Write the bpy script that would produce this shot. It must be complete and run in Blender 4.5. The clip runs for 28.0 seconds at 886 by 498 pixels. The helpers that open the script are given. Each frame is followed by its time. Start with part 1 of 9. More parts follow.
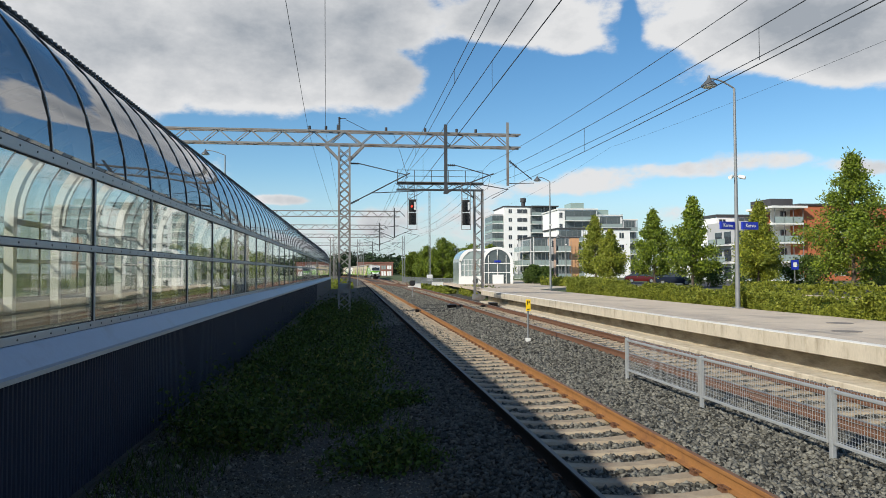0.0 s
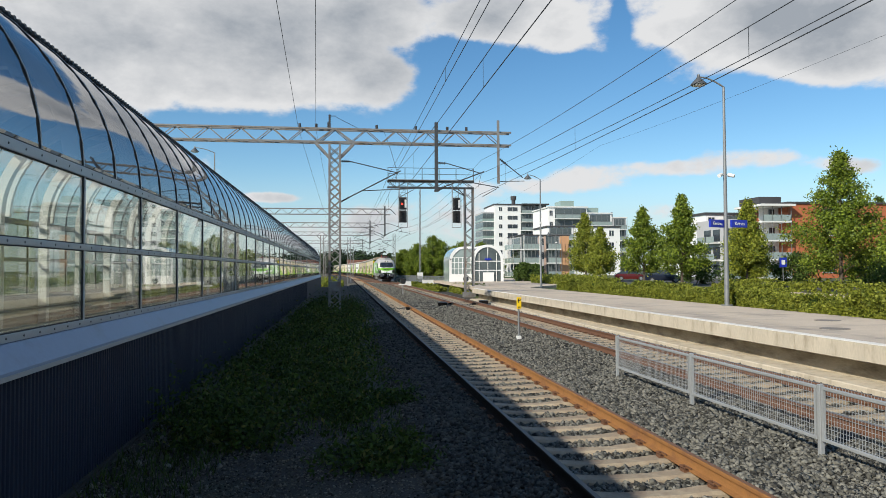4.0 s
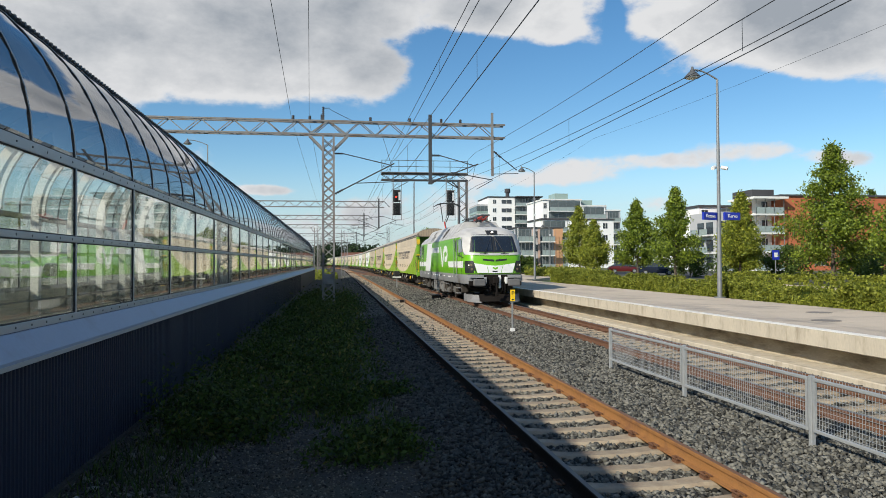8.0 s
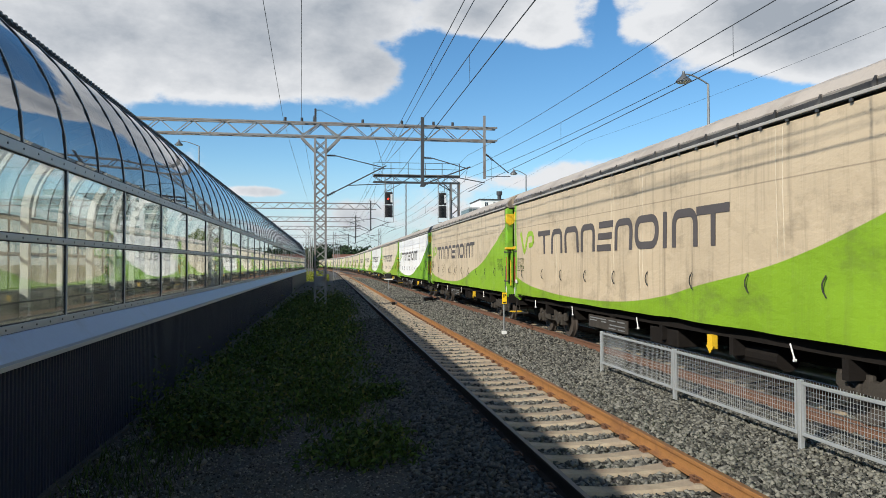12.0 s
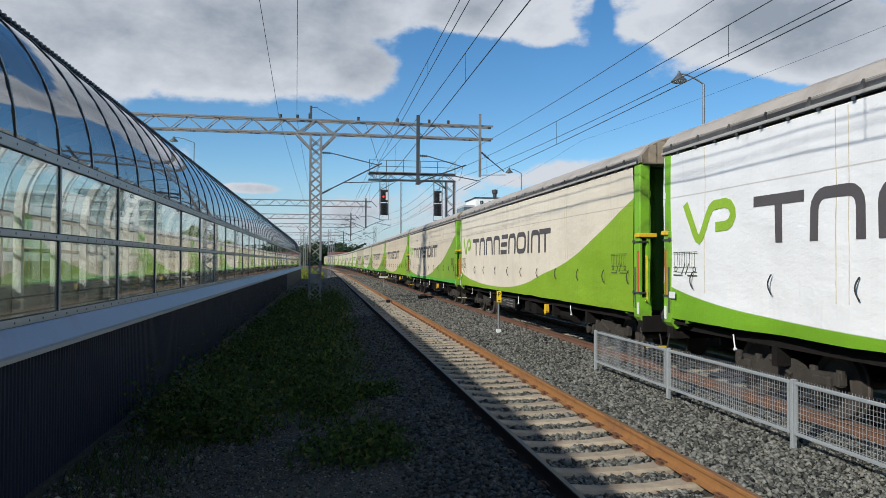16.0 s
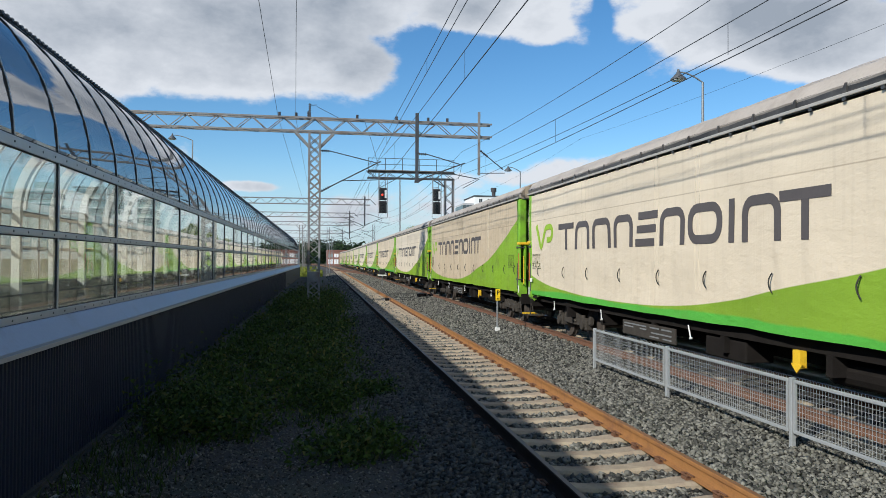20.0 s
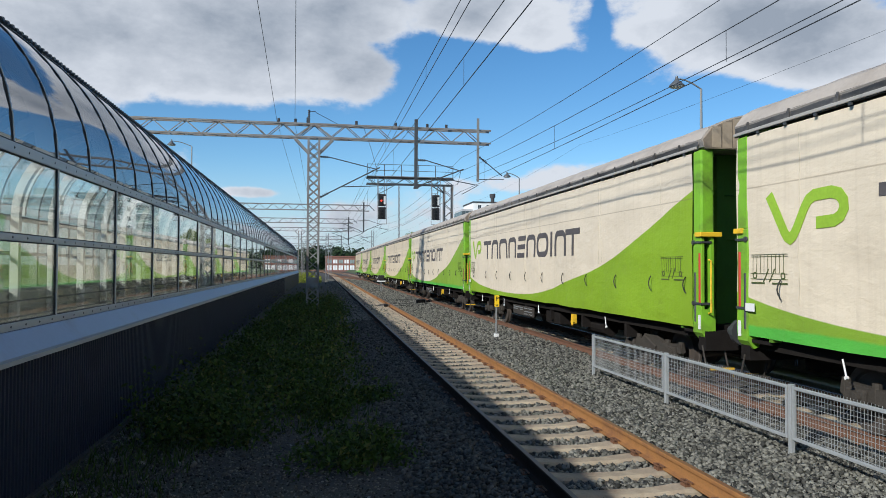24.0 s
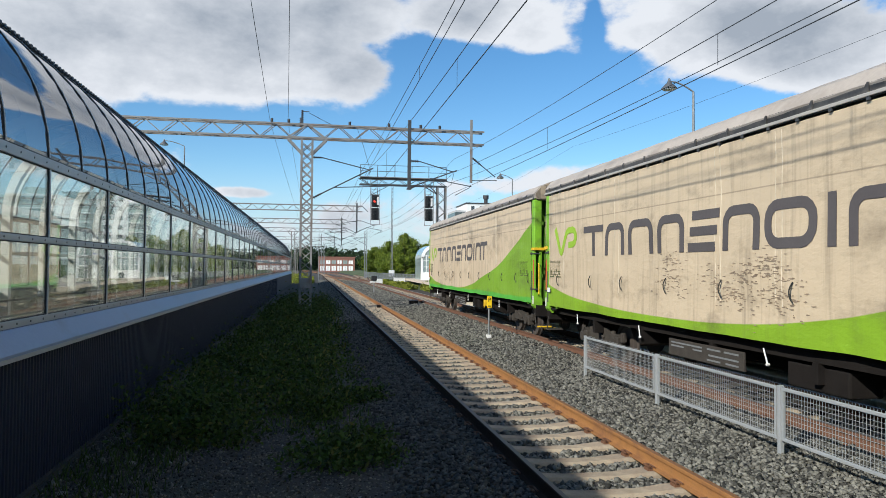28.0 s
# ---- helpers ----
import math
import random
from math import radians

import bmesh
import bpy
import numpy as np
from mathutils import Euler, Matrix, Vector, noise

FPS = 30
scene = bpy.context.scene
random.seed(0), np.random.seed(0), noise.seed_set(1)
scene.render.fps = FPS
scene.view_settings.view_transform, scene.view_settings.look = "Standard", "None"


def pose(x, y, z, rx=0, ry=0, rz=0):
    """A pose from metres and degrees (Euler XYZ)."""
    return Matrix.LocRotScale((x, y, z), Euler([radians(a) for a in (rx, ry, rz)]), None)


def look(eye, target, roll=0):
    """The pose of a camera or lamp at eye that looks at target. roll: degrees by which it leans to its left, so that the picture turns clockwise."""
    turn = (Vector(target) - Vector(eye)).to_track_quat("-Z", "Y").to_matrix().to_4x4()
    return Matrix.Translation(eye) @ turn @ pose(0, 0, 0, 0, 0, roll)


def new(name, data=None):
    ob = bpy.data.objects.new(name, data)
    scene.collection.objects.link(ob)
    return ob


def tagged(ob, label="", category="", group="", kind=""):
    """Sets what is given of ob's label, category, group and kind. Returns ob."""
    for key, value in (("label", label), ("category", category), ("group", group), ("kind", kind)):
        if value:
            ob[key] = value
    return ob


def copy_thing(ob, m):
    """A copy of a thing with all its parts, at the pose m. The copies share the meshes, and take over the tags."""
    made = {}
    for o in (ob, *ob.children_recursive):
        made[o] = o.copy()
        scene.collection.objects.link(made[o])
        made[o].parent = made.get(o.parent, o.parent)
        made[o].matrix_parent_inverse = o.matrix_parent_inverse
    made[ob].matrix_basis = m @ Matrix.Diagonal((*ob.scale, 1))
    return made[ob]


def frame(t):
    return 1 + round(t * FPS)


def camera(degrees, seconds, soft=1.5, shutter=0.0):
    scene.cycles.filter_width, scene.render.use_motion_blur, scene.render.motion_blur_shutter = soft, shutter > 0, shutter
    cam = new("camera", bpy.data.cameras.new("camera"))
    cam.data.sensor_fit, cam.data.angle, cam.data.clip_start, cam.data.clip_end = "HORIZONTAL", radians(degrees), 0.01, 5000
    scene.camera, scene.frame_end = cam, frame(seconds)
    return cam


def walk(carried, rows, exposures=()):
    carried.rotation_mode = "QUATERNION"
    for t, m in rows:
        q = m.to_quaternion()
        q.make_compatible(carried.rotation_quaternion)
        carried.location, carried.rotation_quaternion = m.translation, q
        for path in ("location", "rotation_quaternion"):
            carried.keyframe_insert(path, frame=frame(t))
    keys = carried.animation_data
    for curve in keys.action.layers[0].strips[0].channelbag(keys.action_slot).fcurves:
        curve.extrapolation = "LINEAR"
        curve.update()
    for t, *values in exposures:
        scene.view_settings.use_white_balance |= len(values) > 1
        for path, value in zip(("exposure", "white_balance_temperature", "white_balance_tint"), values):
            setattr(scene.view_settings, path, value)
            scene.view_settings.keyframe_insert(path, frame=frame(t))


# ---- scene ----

# ---- camera: hand-held beside the track, turning slowly to the right ----
# seconds, eye x, y, z, the point looked at 40 m ahead (x, z), lean
CAMERA_ROWS = [
    (0.0, -0.000, 0.000, 2.110, 5.155, 3.411, -0.238),
    (0.5, 0.001, -0.005, 2.112, 5.208, 3.446, -0.089),
    (1.0, -0.011, -0.014, 2.110, 5.298, 3.543, -0.078),
    (1.5, -0.005, 0.000, 2.111, 5.345, 3.443, -0.136),
    (2.0, -0.003, -0.004, 2.111, 5.388, 3.412, -0.238),
    (2.5, -0.004, 0.002, 2.109, 5.453, 3.411, -0.151),
    (3.0, -0.002, -0.002, 2.112, 5.542, 3.398, -0.147),
    (3.5, -0.012, -0.003, 2.114, 5.626, 3.365, -0.221),
    (5.5, -0.020, 0.023, 2.107, 5.772, 2.911, -0.281),
    (6.0, -0.011, -0.004, 2.114, 5.744, 2.835, -0.201),
    (6.5, -0.019, -0.018, 2.106, 5.835, 2.905, -0.234),
    (7.0, -0.019, -0.009, 2.115, 5.878, 2.915, -0.108),
    (7.5, -0.023, 0.001, 2.115, 5.974, 2.908, -0.196),
    (8.0, -0.010, 0.002, 2.109, 6.042, 2.863, -0.297),
    (8.5, -0.003, -0.005, 2.108, 6.149, 2.825, -0.338),
    (9.0, -0.010, -0.012, 2.118, 6.275, 2.825, -0.171),
    (9.5, -0.018, 0.001, 2.122, 6.392, 2.846, -0.140),
    (10.0, -0.014, -0.020, 2.121, 6.395, 2.884, -0.020),
    (10.5, -0.013, -0.014, 2.126, 6.365, 2.946, -0.055),
    (11.0, -0.013, -0.029, 2.122, 6.392, 3.031, -0.088),
    (11.5, -0.016, -0.016, 2.121, 6.457, 3.033, -0.176),
    (12.0, -0.020, -0.014, 2.124, 6.511, 3.006, -0.105),
    (12.5, -0.017, -0.027, 2.132, 6.612, 3.007, -0.085),
    (14.5, -0.026, -0.016, 2.124, 6.807, 2.895, -0.076),
    (15.0, -0.015, 0.003, 2.121, 6.806, 2.800, 0.153),
    (15.5, -0.013, -0.010, 2.124, 6.899, 2.858, 0.212),
    (16.0, -0.015, -0.014, 2.125, 6.802, 2.898, 0.218),
    (16.5, -0.015, 0.001, 2.124, 6.709, 2.886, 0.161),
    (17.0, -0.006, -0.010, 2.107, 6.767, 2.850, 0.076),
    (17.5, -0.015, -0.016, 2.122, 6.769, 2.857, 0.120),
    (18.0, -0.007, -0.022, 2.119, 6.803, 2.848, 0.215),
    (18.5, -0.014, -0.017, 2.124, 6.862, 2.806, 0.352),
    (19.0, -0.007, -0.013, 2.117, 6.828, 2.797, 0.153),
    (19.5, -0.006, -0.015, 2.122, 6.868, 2.788, 0.187),
    (20.0, -0.015, 0.001, 2.122, 6.871, 2.792, 0.268),
    (20.5, -0.017, 0.002, 2.125, 6.860, 2.925, 0.171),
    (21.0, -0.015, -0.012, 2.121, 6.881, 3.046, 0.138),
    (21.5, -0.021, -0.010, 2.124, 6.939, 2.991, 0.224),
    (23.5, -0.013, -0.012, 2.124, 6.912, 3.134, 0.212),
    (24.0, -0.018, -0.005, 2.126, 6.929, 3.141, 0.301),
    (24.5, -0.010, -0.009, 2.129, 6.937, 3.145, 0.276),
    (25.0, -0.004, -0.027, 2.128, 6.879, 3.231, 0.276),
    (25.5, -0.012, -0.009, 2.125, 6.954, 3.234, 0.265),
    (26.0, -0.005, -0.036, 2.126, 7.012, 3.247, 0.217),
    (26.5, -0.013, -0.043, 2.120, 6.966, 3.272, 0.310),
    (27.0, -0.006, -0.033, 2.121, 7.079, 3.270, 0.231),
    (27.5, -0.014, -0.029, 2.124, 7.179, 3.238, 0.414),
    (28.0, -0.012, -0.034, 2.123, 7.334, 3.201, 0.496),
]
cam = camera(64.18, 28.0, soft=0.55)
EXPOSURE = 0.20
scene.view_settings.exposure = EXPOSURE
walk(cam, [(t, look((x, y, z), (tx, y + 40.0, tz), lean)) for t, x, y, z, tx, tz, lean in CAMERA_ROWS],
     exposures=[(0.0, 0.16, 6480, 10), (8.5, 0.13, 6450, 10), (10.0, 0.18, 6400, 10), (11.0, 0.22, 6400, 10), (12.0, 0.24, 6350, 10), (13.5, 0.14, 6200, 10), (14.5, 0.05, 6100, 10), (15.0, -0.03, 6050, 10), (16.0, -0.03, 6000, 10), (17.0, 0.10, 6000, 10), (18.0, 0.22, 6050, 10), (19.0, 0.14, 6050, 10), (21.0, 0.16, 6000, 10), (24.0, 0.08, 5900, 10), (26.0, 0.10, 5900, 10), (27.0, 0.20, 6050, 10), (28.0, 0.28, 6100, 10)])

# ---- daylight ----
SUN_ELEVATION, SUN_HEADING = radians(32.0), radians(37.0)
SUN_WAY = Vector((math.cos(SUN_ELEVATION) * math.cos(SUN_HEADING), math.cos(SUN_ELEVATION) * math.sin(SUN_HEADING), -math.sin(SUN_ELEVATION)))
sun_data = bpy.data.lights.new("sun", "SUN")
sun_data.energy, sun_data.angle, sun_data.color = 4.9, radians(0.55), (1.0, 0.93, 0.79)
sun = new("sun", sun_data)
sun.rotation_euler = SUN_WAY.to_track_quat("-Z", "Y").to_euler()
sun.location = (-30, -30, 40)

world = bpy.data.worlds.new("sky")
scene.world = world
world.use_nodes = True


BANKS = [
    (-0.282, 0.326, 0.298, 0.110, 0.95), (-0.059, 0.299, 0.134, 0.072, 0.75), (0.054, 0.357, 0.084, 0.042, 0.55), (0.054, 0.257, 0.042, 0.032, 0.60), (-0.111, 0.229, 0.168, 0.021, 0.45),
    (-0.533, 0.235, 0.158, 0.084, 0.60), (0.266, 0.371, 0.113, 0.054, 0.80), (0.198, 0.334, 0.052, 0.022, 0.45), (0.299, 0.322, 0.081, 0.021, 0.50), (0.391, 0.344, 0.013, 0.056, -0.40),
    (0.541, 0.374, 0.146, 0.048, 0.80), (0.698, 0.355, 0.150, 0.071, 0.90), (0.653, 0.301, 0.122, 0.026, 0.60), (0.460, 0.334, 0.067, 0.026, 0.45), (0.904, 0.332, 0.165, 0.076, 0.70),
    (0.578, 0.160, 0.082, 0.014, 0.62), (0.454, 0.142, 0.126, 0.014, 0.60), (0.322, 0.122, 0.098, 0.016, 0.55), (0.743, 0.151, 0.066, 0.018, 0.62), (0.225, 0.109, 0.072, 0.014, 0.45),
    (-0.095, 0.096, 0.042, 0.007, 0.70), (0.108, 0.077, 0.131, 0.028, 0.40), (-0.006, 0.046, 0.165, 0.023, 0.36), (0.429, 0.080, 0.100, 0.016, 0.40), (0.155, 0.221, 0.071, 0.070, -0.15),
    (0.506, 0.222, 0.220, 0.033, -0.20), (0.001, 0.148, 0.128, 0.038, -0.15),
]


def build_sky():
    t = world.node_tree
    n, l = t.nodes, t.links
    n.clear()
    out, back = n.new("ShaderNodeOutputWorld"), n.new("ShaderNodeBackground")
    sky = n.new("ShaderNodeTexSky")
    sky.sky_type, sky.sun_disc = "NISHITA", False
    sky.sun_elevation, sky.sun_rotation = SUN_ELEVATION, math.atan2(-SUN_WAY.x, -SUN_WAY.y)
    sky.air_density, sky.dust_density, sky.ozone_density = 1.0, 0.0, 3.0
    back.inputs["Strength"].default_value = 0.080
    coord = n.new("ShaderNodeTexCoord")

    def math_node(op, a, b=None, c=None):
        m = n.new("ShaderNodeMath")
        m.operation = op
        for k, v in enumerate((a, b, c)):
            if v is None:
                continue
            if isinstance(v, (int, float)):
                m.inputs[k].default_value = v
            else:
                l.new(v, m.inputs[k])
        return m.outputs[0]

    sep = n.new("ShaderNodeSeparateXYZ")
    l.new(coord.outputs["Generated"], sep.inputs[0])
    x, y, z = sep.outputs

    def noise_node(scale, detail, rough, offset):
        s = n.new("ShaderNodeTexNoise")
        s.inputs["Scale"].default_value, s.inputs["Detail"].default_value, s.inputs["Roughness"].default_value = scale, detail, rough
        mp = n.new("ShaderNodeMapping")
        mp.inputs["Location"].default_value = offset
        mp.inputs["Scale"].default_value = (1.0, 1.0, 1.7)
        l.new(coord.outputs["Generated"], mp.inputs[0])
        l.new(mp.outputs[0], s.inputs["Vector"])
        return s.outputs["Fac"]

    wisps = noise_node(9.5, 12.0, 0.60, (1.3, 4.1, 0.0))
    bulk = noise_node(3.1, 6.0, 0.55, (7.7, 2.3, 0.0))
    field = math_node("ADD", math_node("MULTIPLY", math_node("SUBTRACT", bulk, 0.5), 1.0), math_node("MULTIPLY", math_node("SUBTRACT", wisps, 0.5), 1.55))
    field = math_node("SUBTRACT", field, 0.16)
    # broken cloud fills the sky overhead and behind
    behind = n.new("ShaderNodeMapRange")
    l.new(y, behind.inputs["Value"])
    for key, val in (("From Min", 0.0), ("From Max", 0.62), ("To Min", 0.30), ("To Max", 0.0)):
        behind.inputs[key].default_value = val
    field = math_node("ADD", field, behind.outputs[0])
    # cloud banks: azimuth, height (both as slopes against straight ahead), half-widths, weight
    ahead = math_node("ADD", math_node("MAXIMUM", y, 0.0), 0.05)
    az, el = math_node("DIVIDE", x, ahead), math_node("DIVIDE", z, ahead)
    for a0, e0, wa, we, weight in BANKS:
        da = math_node("DIVIDE", math_node("SUBTRACT", az, a0), wa)
        de = math_node("DIVIDE", math_node("SUBTRACT", el, e0), we)
        r2 = math_node("ADD", math_node("MULTIPLY", da, da), math_node("MULTIPLY", de, de))
        blob = math_node("POWER", 2.718, math_node("MULTIPLY", math_node("POWER", r2, 1.3), -0.95))
        field = math_node("ADD", field, math_node("MULTIPLY", blob, weight))
    cover = n.new("ShaderNodeMapRange")
    cover.interpolation_type = "SMOOTHERSTEP"
    l.new(field, cover.inputs["Value"])
    cover.inputs["From Min"].default_value, cover.inputs["From Max"].default_value = 0.06, 0.46
    # grey undersides where the cloud is thick
    shade = n.new("ShaderNodeMapRange")
    l.new(math_node("ADD", field, math_node("MULTIPLY", math_node("SUBTRACT", noise_node(4.6, 10.0, 0.60, (3.1, 9.2, 0.0)), 0.5), 3.3)), shade.inputs["Value"])
    shade.inputs["From Min"].default_value, shade.inputs["From Max"].default_value = 0.30, 1.55
    tone = n.new("ShaderNodeMix")
    tone.data_type = "RGBA"
    l.new(shade.outputs[0], tone.inputs["Factor"])
    tone.inputs["A"].default_value = (8.7, 8.75, 8.8, 1)
    tone.inputs["B"].default_value = (4.0, 4.4, 4.9, 1)
    mix = n.new("ShaderNodeMix")
    mix.data_type = "RGBA"
    l.new(cover.outputs[0], mix.inputs["Factor"])
    # pale haze towards the horizon
    low = n.new("ShaderNodeMapRange")
    low.interpolation_type = "SMOOTHSTEP"
    l.new(z, low.inputs["Value"])
    for key, val in (("From Min", 0.0), ("From Max", 0.15), ("To Min", 0.82), ("To Max", 0.0)):
        low.inputs[key].default_value = val
    haze = n.new("ShaderNodeMix")
    haze.data_type = "RGBA"
    l.new(low.outputs[0], haze.inputs["Factor"])
    deep = n.new("ShaderNodeHueSaturation")
    deep.inputs["Saturation"].default_value, deep.inputs["Value"].default_value = 1.22, 1.44
    l.new(sky.outputs[0], deep.inputs["Color"])
    cyan = n.new("ShaderNodeMix")
    cyan.data_type, cyan.blend_type = "RGBA", "MULTIPLY"
    cyan.inputs["Factor"].default_value = 1.0
    l.new(deep.outputs[0], cyan.inputs["A"])
    cyan.inputs["B"].default_value = (1.0, 1.02, 0.98, 1)
    l.new(cyan.outputs[2], haze.inputs["A"])
    haze.inputs["B"].default_value = (5.0, 6.3, 7.5, 1)
    l.new(haze.outputs[2], mix.inputs["A"])
    l.new(tone.outputs[2], mix.inputs["B"])
    l.new(mix.outputs[2], back.inputs["Color"])
    l.new(back.outputs[0], out.inputs[0])


build_sky()

# ---- materials ----
def node_material(name, base, rough=0.6, metal=0.0, spread=0.12, scale=6.0, fine=60.0, bump=0.15, bump_scale=80.0, dirt=None, dirt_amount=0.0, dirt_scale=1.2, per_piece=0.0, spec=0.5, stretch=(1, 1, 1)):
    """A surface with two scales of tone, optional dirt of its own shape, grain relief and a shade of its own per piece."""
    m = bpy.data.materials.new(name)
    m.use_nodes = True
    t = m.node_tree
    n, l = t.nodes, t.links
    b = n["Principled BSDF"]
    b.inputs["Roughness"].default_value, b.inputs["Metallic"].default_value = rough, metal
    b.inputs["Specular IOR Level"].default_value = spec
    coord, mp = n.new("ShaderNodeTexCoord"), n.new("ShaderNodeMapping")
    mp.inputs["Scale"].default_value = stretch
    l.new(coord.outputs["Object"], mp.inputs[0])

    def tex(s, detail=4.0, rgh=0.55):
        k = n.new("ShaderNodeTexNoise")
        k.inputs["Scale"].default_value, k.inputs["Detail"].default_value, k.inputs["Roughness"].default_value = s, detail, rgh
        l.new(mp.outputs[0], k.inputs["Vector"])
        return k.outputs["Fac"]

    def calc(op, a, c):
        k = n.new("ShaderNodeMath")
        k.operation = op
        for i, v in enumerate((a, c)):
            if isinstance(v, (int, float)):
                k.inputs[i].default_value = v
            else:
                l.new(v, k.inputs[i])
        return k.outputs[0]

    tone = calc("ADD", calc("MULTIPLY", calc("SUBTRACT", tex(scale), 0.5), spread * 3.0), calc("MULTIPLY", calc("SUBTRACT", tex(fine, 2.0), 0.5), spread * 2.2))
    if per_piece:
        info = n.new("ShaderNodeObjectInfo")
        tone = calc("ADD", tone, calc("MULTIPLY", calc("SUBTRACT", info.outputs["Random"], 0.5), per_piece * 2))
    gain = calc("ADD", tone, 1.0)
    mul = n.new("ShaderNodeMix")
    mul.data_type, mul.blend_type = "RGBA", "MULTIPLY"
    mul.inputs["Factor"].default_value = 1.0
    mul.inputs["A"].default_value = (*base, 1)
    l.new(gain, mul.inputs["B"])
    colour = mul.outputs[2]
    if dirt:
        mask = n.new("ShaderNodeMapRange")
        l.new(tex(dirt_scale, 6.0, 0.62), mask.inputs["Value"])
        mask.inputs["From Min"].default_value, mask.inputs["From Max"].default_value = 0.62 - dirt_amount * 0.4, 0.85 - dirt_amount * 0.3
        mx = n.new("ShaderNodeMix")
        mx.data_type = "RGBA"
        l.new(mask.outputs[0], mx.inputs["Factor"])
        l.new(colour, mx.inputs["A"])
        mx.inputs["B"].default_value = (*dirt, 1)
        colour = mx.outputs[2]
    l.new(colour, b.inputs["Base Color"])
    if bump:
        bp = n.new("ShaderNodeBump")
        bp.inputs["Strength"].default_value, bp.inputs["Distance"].default_value = bump, 0.01
        l.new(tex(bump_scale, 3.0), bp.inputs["Height"])
        l.new(bp.outputs[0], b.inputs["Normal"])
    m["base"] = b.name
    return m


def stuff_material(name, low, high, rough=0.8, spec=0.3, through_light=0.0, fine=30.0):
    """For joined small pieces: each island gets a shade of its own between two colours."""
    m = bpy.data.materials.new(name)
    m.use_nodes = True
    n, l = m.node_tree.nodes, m.node_tree.links
    b = n["Principled BSDF"]
    b.inputs["Roughness"].default_value, b.inputs["Specular IOR Level"].default_value = rough, spec
    geo, ramp = n.new("ShaderNodeNewGeometry"), n.new("ShaderNodeValToRGB")
    ramp.color_ramp.elements[0].color, ramp.color_ramp.elements[1].color = (*low, 1), (*high, 1)
    l.new(geo.outputs["Random Per Island"], ramp.inputs[0])
    nz = n.new("ShaderNodeTexNoise")
    nz.inputs["Scale"].default_value = fine
    coord = n.new("ShaderNodeTexCoord")
    l.new(coord.outputs["Object"], nz.inputs["Vector"])
    sat = n.new("ShaderNodeMix")
    sat.data_type, sat.blend_type = "RGBA", "MIX"
    l.new(nz.outputs["Fac"], sat.inputs["Factor"])
    l.new(ramp.outputs[0], sat.inputs["A"])
    gain = n.new("ShaderNodeMix")
    gain.data_type, gain.blend_type = "RGBA", "MULTIPLY"
    gain.inputs["Factor"].default_value = 1.0
    l.new(ramp.outputs[0], gain.inputs["A"])
    gain.inputs["B"].default_value = (0.7, 0.72, 0.65, 1)
    l.new(gain.outputs[2], sat.inputs["B"])
    l.new(sat.outputs[2], b.inputs["Base Color"])
    if through_light:
        tr, mx, out = n.new("ShaderNodeBsdfTranslucent"), n.new("ShaderNodeMixShader"), n["Material Output"]
        l.new(sat.outputs[2], tr.inputs["Color"])
        mx.inputs[0].default_value = through_light
        l.new(b.outputs[0], mx.inputs[1]), l.new(tr.outputs[0], mx.inputs[2]), l.new(mx.outputs[0], out.inputs[0])
    return m


